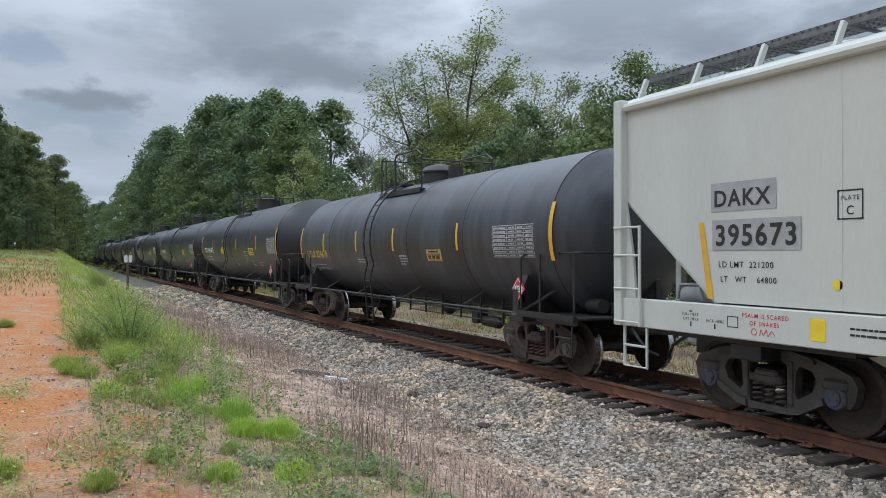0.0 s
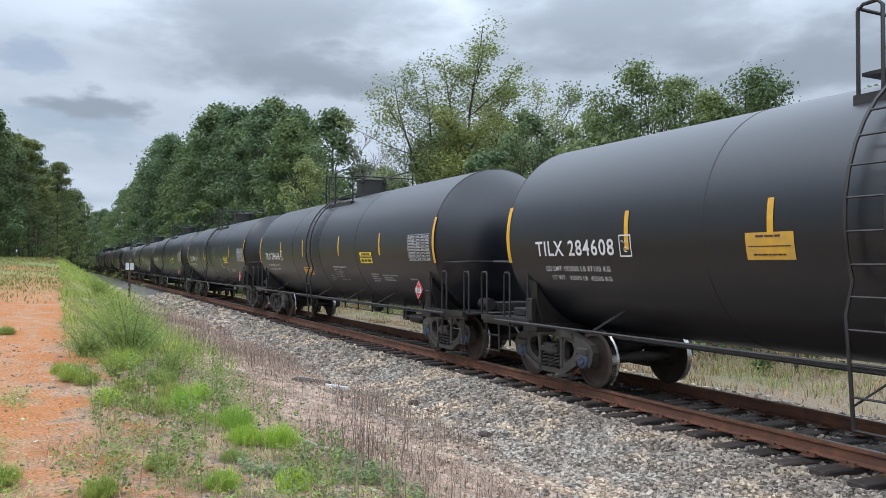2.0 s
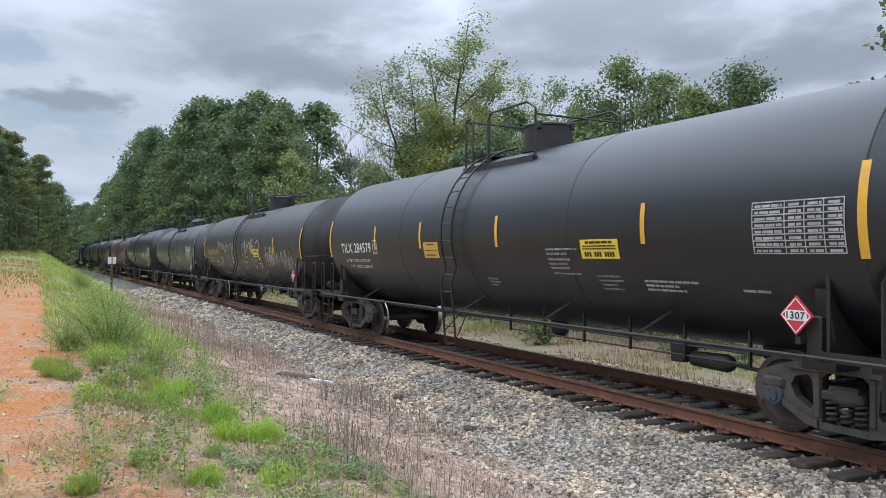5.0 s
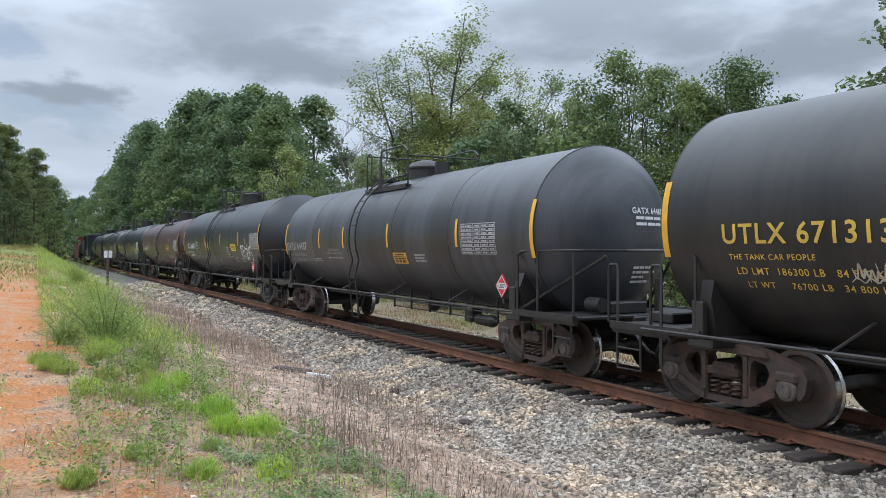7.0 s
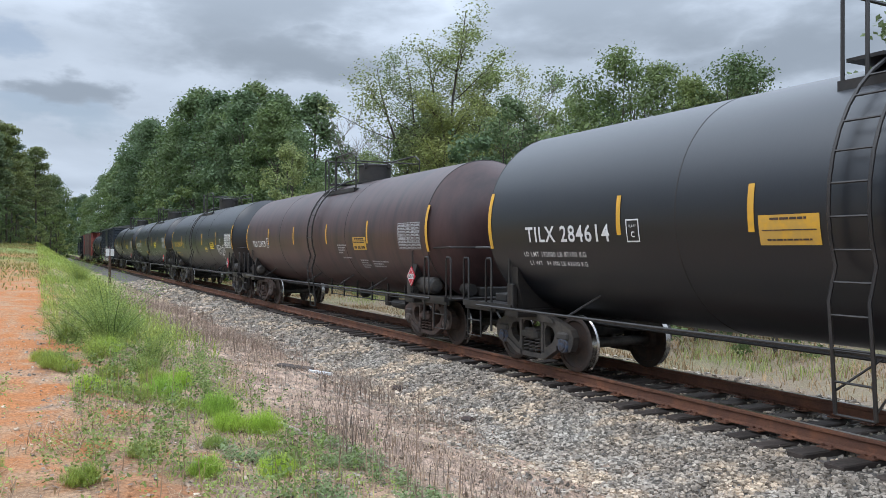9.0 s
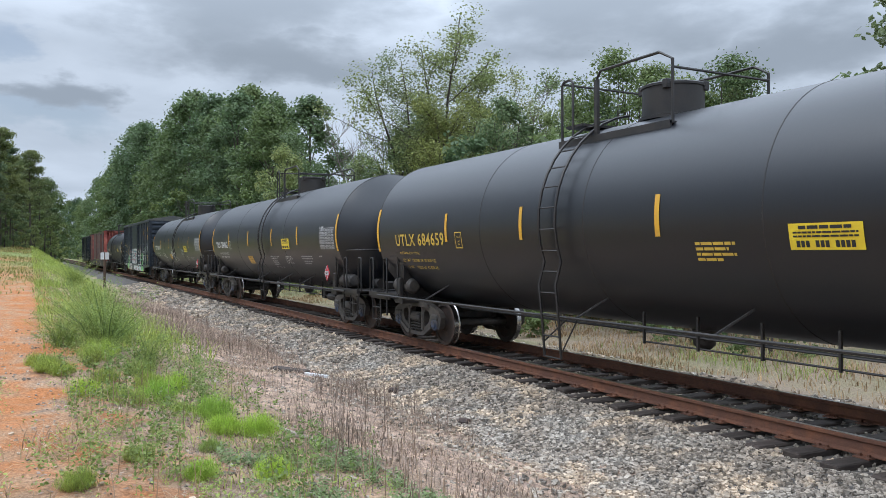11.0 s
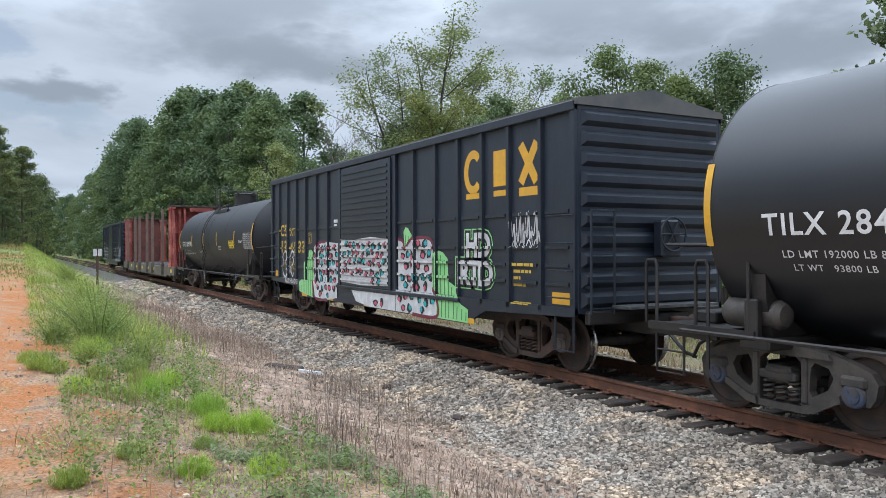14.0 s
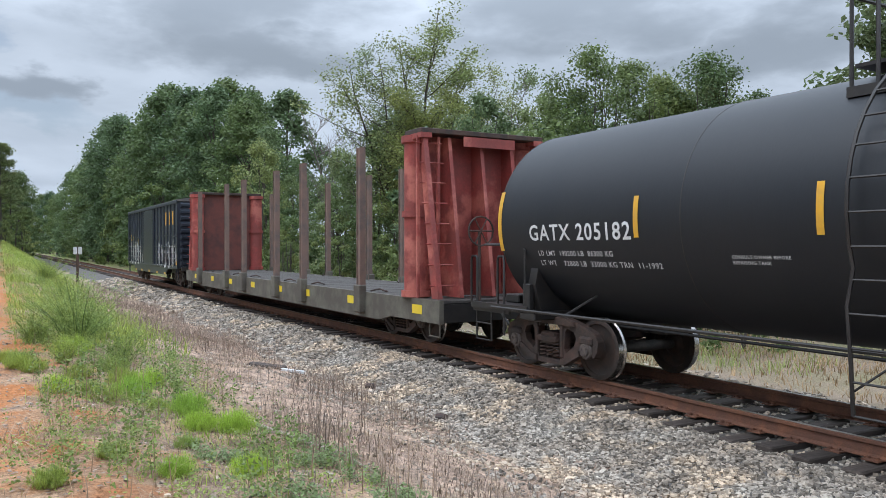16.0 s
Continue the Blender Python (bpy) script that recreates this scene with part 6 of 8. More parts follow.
        fields = [
            ([(-3.72, 1.95), (-3.45, 2.14), (-2.77, 2.17), (-1.88, 2.12), (-1.88, 0.72), (-2.6, 0.64), (-3.58, 0.66), (-3.80, 1.36)], False),
            ([(-1.54, 2.22), (-0.6, 2.20), (0.4, 2.26), (1.30, 2.20), (1.30, 1.16), (-0.2, 1.12), (-1.54, 1.16)], True),
            ([(1.66, 2.20), (1.90, 2.14), (1.97, 1.96), (2.20, 2.14), (2.48, 2.20), (3.10, 2.19), (3.29, 1.98), (3.33, 1.60), (3.29, 1.26), (3.50, 1.05), (3.52, 0.66), (2.47, 0.64), (1.66, 0.64)], False),
            ([(-0.9, 0.98), (1.64, 0.98), (1.64, 0.64), (0.2, 0.64), (-0.6, 0.72)], False)]

        def inside(x, z, poly):
            odd = False
            for p, q in zip(poly, poly[1:] + poly[:1]):
                if (p[1] > z) != (q[1] > z) and x < p[0] + (q[0] - p[0]) * (z - p[1]) / (q[1] - p[1]):
                    odd = not odd
            return odd

        def on_slats(nm, sh, mat, up, lb=""):
            """Paint over the corrugated door: proud on each corrugation, set back between them."""
            edges = [e for i in range(19) for e in (1.2 + i * 0.145, 1.25 + i * 0.145)]
            bm = cut2d(sh, zs=edges)
            bmesh.ops.split_edges(bm, edges=bm.edges[:])
            for f in bm.faces:
                k = (f.calc_center_median().z - 1.2) % 0.145
                for v in f.verts:
                    v.co.y = -W - 0.085 - (0.028 if k < 0.05 else 0) - up
            part(nm, finish2d(bm, nm, M[mat]), None, car, lb)

        for outline, on_door in fields:
            spots = {"ink": [], "paint_teal": [], "paint_pink": []}
            z = min(p[1] for p in outline) + 0.10
            row = 0
            while z < max(p[1] for p in outline):
                x = min(p[0] for p in outline) + 0.06 + 0.15 * (row % 2)
                while x < max(p[0] for p in outline):
                    cx, cz = x + r.uniform(-0.05, 0.05), z + r.uniform(-0.04, 0.04)
                    if all(inside(cx + dx, cz + dz, outline) for dx, dz in ((-0.11, 0), (0.11, 0), (0, 0.09), (0, -0.09))):
                        rx, rz, sd = r.uniform(0.09, 0.125), r.uniform(0.075, 0.10), r.randrange(9999)
                        spots["ink"].append(blob(cx, cz, rx, rz, sd, 11, 0.28))
                        spots[r.choice(("paint_teal", "paint_pink"))].append(blob(cx + r.uniform(-0.05, 0.05), cz + r.uniform(-0.04, 0.04), rx * 0.62, rz * 0.62, sd + 1, 9, 0.2))
                    x += r.uniform(0.27, 0.33)
                z += r.uniform(0.20, 0.235)
                row += 1
            layers = [("graffiti_letter", (outline, [tuple(range(len(outline)))]), "paint_white", 0.006, "white spray-painted letter with dark spots")]
            if not on_door and max(p[1] for p in outline) > 1.5:
                layers.append(("graffiti_outline", stroke(outline[:-1] if outline[0][0] > 0 else outline[5:] + outline[:3], 0.07, False), "paint_maroon", 0.010, ""))
            layers += [("graffiti_spot", join2d(*v), m, 0.012 + 0.003 * q, "") for q, (m, v) in enumerate(spots.items()) if v]
            for nm, sh, m, up, lb in layers:
                (on_slats if on_door else ribbed)(nm, sh, m, up, lb)
        for txt, x0, x1, z in (("HD", 4.57, 5.40, 1.85), ("RTD", 4.34, 5.48, 1.35)):
            v, f = flat_text(txt, 0.5, 0.022)
            a, b = min(p[0] for p in v), max(p[0] for p in v)
            k = (x1 - x0) / (b - a)
            kz = 0.42 / max(p[1] for p in v)
            for q, (bold, m, lb) in enumerate(((0.085, "paint_green", "pale green edge of bubble lettering"), (0.065, "ink", "black edge of bubble lettering"), (0.022, "paint_white", "white bubble lettering"))):
                v, f = flat_text(txt, 0.5, bold)
                ribbed("graffiti_letters", ([(x0 + (px - a) * k, z + pz * kz) for px, pz in v], f), m, 0.006 + 0.003 * q, lb)
        ribbed("graffiti", tag_strokes(6.05, 6.85, 2.0, 2.6, 31, 6, 0.032), "paint_white", 0.008, "white spray-painted tag")
        ribbed("graffiti", stroke([(-6.62, 1.78), (-6.70, 1.30), (-6.45, 1.12), (-6.10, 1.22), (-6.12, 1.38), (-6.30, 1.30)], 0.07), "paint_white", 0.010, "white spray-painted tag")
        ribbed("graffiti", stroke([(-6.70, 1.80), (-6.40, 1.92), (-6.14, 1.90), (-6.12, 1.70), (-6.34, 1.50), (-6.44, 1.62)], 0.06), "paint_white", 0.012, "white spray-painted tag")
        ribbed("graffiti", stroke([(-5.92, 1.26), (-5.98, 1.60), (-5.80, 1.90), (-5.58, 1.84), (-5.66, 1.58), (-5.88, 1.38), (-5.74, 1.16), (-5.62, 1.28)], 0.065), "paint_white", 0.012, "white spray-painted tag")
        ribbed("graffiti", text_in("RAILHEADS!", -6.27, -5.08, 0.96, 0.025), "paint_white", 0.014)
        on_flat(car, "paper_notice", rects([(-2.25, 2.66, -1.98, 2.74), (-2.25, 2.52, -2.02, 2.62)]), M["white"], y - 0.004)
    else:
        ribbed("graffiti", tag_strokes(2.6, 6.9, 1.0, 2.3, 33, 14, 0.16), "paint_white", 0.008, "white spray-painted tag")
        ribbed("graffiti", tag_strokes(-6.9, -2.6, 1.0, 2.4, 34, 10, 0.12), "paint_white", 0.008, "white spray-painted tag")
    CARS.append((car, centre))


box_car(-108.48, True)
box_car(-166.9, False)


# ---- bulkhead flat car ----
def flat_car():
    car = thing("bulkhead_flat_car", "empty bulkhead flat car with red end walls and tall stakes", "flat car")
    L = 11.3
    side = [(-L, 0.98), (L, 0.98), (L, 0.54), (9.2, 0.54), (8.6, 0.42), (-8.6, 0.42), (-9.2, 0.54), (-L, 0.54)]
    for s in (-1, 1):
        part("side_sill", Geo().slab(side, s * 1.42 - 0.05, s * 1.42 + 0.05), M["sill_olive"], car)
    for i in range(75):
        x = -L + 0.15 + i * 0.3
        o = part("deck_plank", Geo().box(-0.14, -1.37, -0.03, 0.14, 1.37, 0.03, 0.008) if i == 0 else plank, M["deck"], car)
        plank = o.data
        o.matrix_basis = pose(x, 0, 0.94 + 0.004 * math.sin(i * 2.3))
    part("underframe", Geo().box(-L + 0.3, -0.32, 0.55, L - 0.3, 0.32, 0.90, 0.02).box(-L + 0.05, -1.36, 0.56, -L + 0.2, 1.36, 0.90).box(L - 0.2, -1.36, 0.56, L - 0.05, 1.36, 0.90), M["frame_black"], car)
    for s in (-1, 1):
        for x in (-8.46, -4.2, -1.95, 1.58, 3.9, 7.75):
            st = Geo()
            st.box(x - 0.09, s * 1.50 - 0.05, 0.50, x + 0.09, s * 1.50 + 0.02, 4.25, 0.006)
            st.box(x - 0.10, s * 1.50 - 0.07, 0.50, x - 0.075, s * 1.50 + 0.07, 4.25).box(x + 0.075, s * 1.50 - 0.07, 0.50, x + 0.10, s * 1.50 + 0.07, 4.25)
            stake = part("stake", st, M["stake"], car, "tall weathered steel stake")
            part("stake_pocket", Geo().box(x - 0.17, s * 1.53 - 0.09, 0.52, x + 0.17, s * 1.53 + 0.09, 1.14, 0.02), M["sill_olive"], stake)
            part("tie_down", Geo().tube([(x + 0.1, s * 1.3, 1.0), (x + 0.35, s * 1.2, 1.05), (x + 0.55, s * 1.1, 1.0)], 0.02, 5), M["frame_rusty"], car)
        for x in (-9.6, -6.7, -4.0, -1.2, 1.6, 3.9, 6.9, 10.2):
            on_flat(car, "yellow_block", rects([(x, 0.68, x + 0.42, 0.86)]), M["yellow_sign"], s * 1.476)
    for e in (-1, 1):
        bh = part("bulkhead", Geo().box(min(e * (L - 1.25), e * (L - 1.15)), -1.30, 0.99, max(e * (L - 1.25), e * (L - 1.15)), 1.30, 4.28, 0.01), M["rust_panel" if e < 0 else "red_paint"], car, "red painted steel end wall")
        for y in (-1.36, 1.36):
            part("end_column", Geo().lathe([(0.99, 0.31), (1.12, 0.31), (1.12, 0.25), (2.60, 0.25), (2.60, 0.30), (2.72, 0.30), (2.72, 0.25), (4.08, 0.25), (4.10, 0.31), (4.235, 0.31)], "z", 24, (e * (L - 1.30), y * 0.93, 0)), M["red_paint"], bh)
            rib = [(e * (L - 0.40), 1.0), (e * (L - 0.15), 1.0), (e * (L - 0.75), 4.2), (e * (L - 0.95), 4.2)]
            part("end_brace", Geo().slab(rib, y - 0.05, y + 0.05).box(min(e * (L - 1.15), e * (L - 0.7)), y - 0.12, 4.15, max(e * (L - 1.15), e * (L - 0.7)), y + 0.12, 4.25), M["red_paint"], bh)
        for y in (-0.75, 0.0, 0.75):
            part("end_rib", Geo().slab([(e * (L - 1.15), 1.0), (e * (L - 0.35), 1.0), (e * (L - 0.85), 4.2), (e * (L - 1.15), 4.2)], y - 0.04, y + 0.04), M["red_paint"], bh)
        part("top_cap", Geo().box(min(e * (L - 1.4), e * (L - 0.7)), -1.48, 4.24, max(e * (L - 1.4), e * (L - 0.7)), 1.48, 4.34, 0.01), M["frame_rusty"], bh)
        lad = Geo()
        for z in [1.25 + 0.40 * i for i in range(8)]:
            x = L - 0.22 - 0.60 * (z - 1) / 3.2
            lad.tube([(e * (x - 0.05), -1.46, z), (e * (x - 0.03), -1.52, z), (e * (x + 0.02), -0.98, z)], 0.016, 5)
        for y in (-1.46, -1.0):
            lad.box(min(e * (L - 0.9), e * (L - 0.84)), y - 0.03, 1.0, max(e * (L - 0.9), e * (L - 0.84)), y + 0.03, 4.2)
        part("end_ladder", lad, M["red_paint"], bh)
        wh = Geo()
        wh.tube([(e * (L + 0.12), -0.62 + 0.28 * math.cos(a), 2.3 + 0.28 * math.sin(a)) for a in [2 * math.pi * i / 16 for i in range(17)]], 0.018, 5)
        for i in range(3):
            a = i * math.pi / 3
            wh.tube([(e * (L + 0.12), -0.62 + 0.28 * math.cos(a), 2.3 + 0.28 * math.sin(a)), (e * (L + 0.12), -0.62 - 0.28 * math.cos(a), 2.3 - 0.28 * math.sin(a))], 0.014, 5)
        wh.tube([(e * (L + 0.06), -0.62, 0.9), (e * (L + 0.06), -0.62, 2.3)], 0.03, 6)
        part("brake_wheel", wh, M["frame_rusty"], car)
        part("sign_board", Geo().box(min(e * (L - 0.72), e * (L - 0.70)), -0.5, 4.02, max(e * (L - 0.72), e * (L - 0.70)), 0.75, 4.22), M["red_paint"], bh)
        add_coupler(car, e * (L + 0.65), e)
        add_truck(car, e * 8.9, GEAR_RUST)
        part("end_step", Geo().tube([(e * (L - 0.1), -1.4, 0.6), (e * (L - 0.1), -1.4, 0.28), (e * (L - 0.5), -1.4, 0.28), (e * (L - 0.5), -1.4, 0.6)], 0.02, 5), M["sill_olive"], car)
    CARS.append((car, -146.05))


flat_car()


# ---- loose stone ----
def bed_height(y):
    return np.interp(y - TRACK_Y, [p[0] for p in BED], [p[1] for p in BED])


def stones(name, label, spans, mat, height, seed):
    """Many angular stones in one mesh; spans: x0, x1, y0, y1, per square metre, smallest and largest size."""
    r = np.random.default_rng(seed)
    cube = np.array([(x, y, z) for x in (-1, 1) for y in (-1, 1) for z in (-1, 1)], float)
    quad = np.array([(0, 1, 3, 2), (4, 6, 7, 5), (0, 4, 5, 1), (2, 3, 7, 6), (0, 2, 6, 4), (1, 5, 7, 3)])
    vs, fs, o = [], [], 0
    for x0, x1, y0, y1, per, s0, s1 in spans:
        n = int((x1 - x0) * (y1 - y0) * per)
        px, py = r.uniform(x0, x1, n), r.uniform(y0, y1, n)
        size = r.uniform(s0, s1, n) * 0.5
        shape = cube[None] * (1 + r.uniform(-0.42, 0.30, (n, 8, 3))) * (size[:, None, None] * r.uniform(0.62, 1.15, (n, 1, 3)))
        shape[:, :, 2] *= 0.8
        a, b = r.uniform(0, 6.28, n), r.uniform(-0.7, 0.7, n)
        ca, sa, cb, sb = np.cos(a)[:, None], np.sin(a)[:, None], np.cos(b)[:, None], np.sin(b)[:, None]
        x, y, z = shape[..., 0], shape[..., 1], shape[..., 2]
        y, z = y * cb - z * sb, y * sb + z * cb
        x, y = x * ca - y * sa, x * sa + y * ca
        v = np.stack([x + px[:, None], y + py[:, None], z + (height(px, py) + size * r.uniform(-0.1, 0.5, n))[:, None]], -1)
        vs.append(v.reshape(-1, 3))
        fs.append((quad[None] + (np.arange(n) * 8)[:, None, None]).reshape(-1, 4) + o)
        o += n * 8
    ob = new(name, raw_mesh(name, np.concatenate(vs), np.concatenate(fs), mat))
    return tagged(ob, label, "stones", kind="stuff")


T = TRACK_Y
stones("ballast_stones", "loose grey and tan crushed railway ballast stones", [
    (-9, 2, T - 3.5, T - 1.25, 1000, 0.026, 0.056), (-16, -9, T - 3.4, T - 1.25, 620, 0.030, 0.062), (-30, -16, T - 3.3, T - 1.25, 230, 0.045, 0.085), (-60, -30, T - 3.1, T - 1.25, 70, 0.08, 0.15),
    (-14, 3, T - 4.3, T - 3.3, 110, 0.03, 0.06), (-28, 3, T - 1.3, T + 1.3, 130, 0.03, 0.06), (-28, 3, T + 1.3, T + 3.4, 40, 0.05, 0.09)],
    M["stone"], lambda x, y: np.maximum(bed_height(y), ground_height(x, y)), 5)
stones("gravel", "scattered small pale pebbles on dry soil", [(-24, -2, 1.0, 5.4, 55, 0.012, 0.04), (-20, -3, -2.5, 1.2, 16, 0.012, 0.04)], M["stone"], ground_height, 6)


# ---- leaves, blades, stems ----
def leaf_quads(r, centres, spread, per, size, flat=0.5, shell=0.45, out=0.0):
    """Small four-cornered leaves strewn round centres."""
    c = np.repeat(np.asarray(centres, float), per, 0)
    n = len(c)
    sp = np.repeat(np.broadcast_to(np.asarray(spread, float).reshape(-1, 1), (len(centres), 1)), per, 0)
    d = r.normal(size=(n, 3))
    d /= np.linalg.norm(d, axis=1, keepdims=True) + 1e-9
    c = c + d * sp * (r.random((n, 1)) ** shell) * np.array([1, 1, 0.75])
    nrm = r.normal(size=(n, 3))
    nrm[:, 2] = np.abs(nrm[:, 2]) + flat
    nrm = nrm + d * out
    nrm /= np.linalg.norm(nrm, axis=1, keepdims=True)
    t = np.cross(nrm, r.normal(size=(n, 3)))
    t /= np.linalg.norm(t, axis=1, keepdims=True) + 1e-9
    b = np.cross(nrm, t)
    s = size * r.uniform(0.6, 1.25, (n, 1))
    v = np.stack([c - t * s * 0.5, c + b * s * 0.30, c + t * s * 0.5, c - b * s * 0.30], 1).reshape(-1, 3)
    return v, np.arange(n * 4).reshape(n, 4)


def blades(r, base, height, width, lean, lift=0.0):
    """Thin bent blades standing on points."""
    n = len(base)
    a = r.uniform(0, 6.283, n)
    d = np.stack([np.cos(a), np.sin(a), np.zeros(n)], 1)
    w = np.stack([-np.sin(a), np.cos(a), np.zeros(n)], 1)
    h = np.asarray(height, float).reshape(-1, 1) * np.ones((n, 1)) * r.uniform(0.6, 1.2, (n, 1))
    l = lean * r.uniform(0.2, 1.2, (n, 1))
    up = np.array([0, 0, 1.0])
    wd = width * r.uniform(0.7, 1.3, (n, 1))
    mid = base + up * h * 0.55 + d * h * l * 0.35
    tip = base + up * h * (1 - 0.25 * l) + d * h * l
    v = np.stack([base - w * wd, base + w * wd, mid + w * wd * 0.7, mid - w * wd * 0.7, tip + w * wd * 0.15, tip - w * wd * 0.15], 1).reshape(-1, 3)
    i = np.arange(n)[:, None] * 6
    return v, np.concatenate([i + np.array([[0, 1, 2, 3]]), i + np.array([[3, 2, 4, 5]])])


def merge(*parts):
    vs, fs, o = [], [], 0
    for v, f in parts:
        vs.append(v)
        fs.append(f + o)
        o += len(v)
    return np.concatenate(vs), np.concatenate(fs)


def grow(rng, base, direction, length, radius, depth, limbs, tips, gnarl=0.25, up=0.15, forks=(2, 4)):
    """A limb that bends, and forks into thinner ones; collects tubes and twig ends."""
    pts, p, d = [Vector(base)], Vector(base), Vector(direction).normalized()
    k = 5
    for i in range(k):
        d = (d + Vector((rng.gauss(0, gnarl), rng.gauss(0, gnarl), rng.gauss(0, gnarl * 0.6) + up)) * 0.5).normalized()
        p = p + d * (length / k)
        pts.append(p.copy())
    limbs.append((pts, radius, radius * 0.45))
    if depth == 0:
        tips.extend(pts[2:])
        return
    for j in range(rng.randint(*forks)):
        q = pts[rng.randint(2, k)]
        a = rng.uniform(0, 6.283)
        out = Vector((math.cos(a), math.sin(a), rng.uniform(0.1, 0.9)))
        grow(rng, q, (d * 0.6 + out).normalized(), length * rng.uniform(0.45, 0.7), radius * 0.5, depth - 1, limbs, tips, gnarl, up, forks)
    grow(rng, pts[-1], d, length * 0.55, radius * 0.45, depth - 1, limbs, tips, gnarl, up, forks)


def tree(name, label, seed, height, stems=1, clear=0.3, spread=0.30, radius=0.18, depth=2, per=40, leaf=0.16, cluster=0.55, leaves="leaf_mid", limbs_n=9, bare=False, bark="bark", skip=0.0):
    """A tree of a given height standing at the origin: trunk and limbs in one part, the crown of leaves in another."""
    rng = random.Random(seed)
    r = np.random.default_rng(seed)
    limbs, tips = [], []
    for s in range(stems):
        a = rng.uniform(0, 6.283)
        tilt = Vector((0.16 * math.cos(a), 0.16 * math.sin(a), 1)) if stems > 1 else Vector((rng.uniform(-0.05, 0.05), rng.uniform(-0.05, 0.05), 1))
        p, d, pts = Vector((0.25 * math.cos(a), 0.25 * math.sin(a), -0.2)) * (1 if stems > 1 else 0.2), tilt.normalized(), []
        hh = height * (1 if s == 0 else rng.uniform(0.72, 0.95)) * 0.92
        for i in range(11):
            pts.append(p.copy())
            d = (d + Vector((rng.gauss(0, 0.05), rng.gauss(0, 0.05), 0.05))).normalized()
            p = p + d * hh / 10
        limbs.append((pts, radius, radius * 0.12))
        for j in range(limbs_n):
            t = clear + (0.97 - clear) * (j + rng.random()) / limbs_n
            q = pts[min(10, int(t * 10))]
            a = j * 2.4 + rng.uniform(-0.6, 0.6)
            reach = height * spread * (1.15 - 0.75 * t) * rng.uniform(0.7, 1.2)
            grow(rng, q, (math.cos(a), math.sin(a), rng.uniform(0.25, 0.7)), reach, radius * (0.5 - 0.3 * t), depth - 1, limbs, tips)
        tips.extend(pts[-3:])
        for q in pts[6:]:
            tips.extend(q + Vector((rng.gauss(0, 0.35), rng.gauss(0, 0.35), rng.gauss(0, 0.3))) * (height / 16) for _ in range(3))
    root = thing(name, label, "tree")
    g = Geo()
    for pts, r0, r1 in limbs:
        if height > 17 and r0 < 0.05:
            continue
        g.tube(pts, max(r0, 0.012), 7 if r0 > 0.08 else 3, max(r1, 0.006))
    part("trunk", g, M[bark], root)
    c = np.array([tuple(p) for p in tips])
    if skip:
        c = c[r.random(len(c)) > skip]
    v, f = leaf_quads(r, c, cluster * (0.7 + 0.6 * r.random(len(c))), per, leaf)
    if not bare:
        part("crown", raw_mesh("crown", v, f, M[leaves]), None, root)
    return root


def billowing_tree(name, label, seed, height, wide, clear, billows, per, leaf, leaves, radius=0.2, stems=1, peak=0.45, sprays=0.2):
    """A full-leaved tree: limbs that reach into many small overlapping billows of foliage, with loose sprays at the outline."""
    rng = random.Random(seed)
    r = np.random.default_rng(seed)
    lo = height * clear
    c, size = [], []
    lobes = [(rng.uniform(0, 6.283), rng.uniform(2, 5), rng.uniform(0, 6.283)) for _ in range(3)]
    for i in range(billows):
        t = (i + rng.random()) / billows
        t = t ** 0.88
        a = rng.uniform(0, 6.283)
        full = max(0.06, 1 - abs((t - peak) / (1 - peak if t > peak else peak + 0.35)) ** 2.2) ** 0.75
        lump = 1 + 0.16 * sum(math.sin(k * a + p + 5 * t) for p, k, _ in lobes) / 1.5
        q = wide * height * full * lump * math.sqrt(rng.uniform(0.12, 1.0))
        b = height * rng.uniform(0.040, 0.080)
        c.append((q * math.cos(a), q * math.sin(a), lo + (height - lo) * t - b * 0.5))
        size.append(b)
    c, size = np.array(c), np.array(size)
    root = thing(name, label, "tree")
    g = Geo()
    heads = []
    for k in range(stems):
        a = rng.uniform(0, 6.283)
        lean = 0.07 * height if stems > 1 else 0.02 * height
        pts = [(lean * f * math.cos(a) + rng.gauss(0, 0.01 * height * f), lean * f * math.sin(a) + rng.gauss(0, 0.01 * height * f), -0.2 + f * height * 0.9) for f in np.linspace(0, 1, 7)]
        g.tube(pts, radius, 7, radius * 0.15)
        heads.append(pts)
    for i in range(0, billows, 4):
        pts = heads[i % stems]
        e = Vector(c[i])
        base = Vector(min(pts, key=lambda p: abs(p[2] - max(lo, e.z - 0.18 * height))))
        m = base.lerp(e, 0.55) + Vector((0, 0, 0.03 * height))
        g.tube([base, m, e], radius * 0.26, 4, radius * 0.06)
    part("trunk", g, M["bark"], root)
    loose = max(6, int(per * sprays))
    v, f = merge(leaf_quads(r, c, size, per, leaf, 0.35, 0.38, 0.9), leaf_quads(r, c, size * 1.55, loose, leaf * 0.85, 0.3, 0.8))
    part("crown", raw_mesh("crown", v, f, M[leaves]), None, root)
    return root


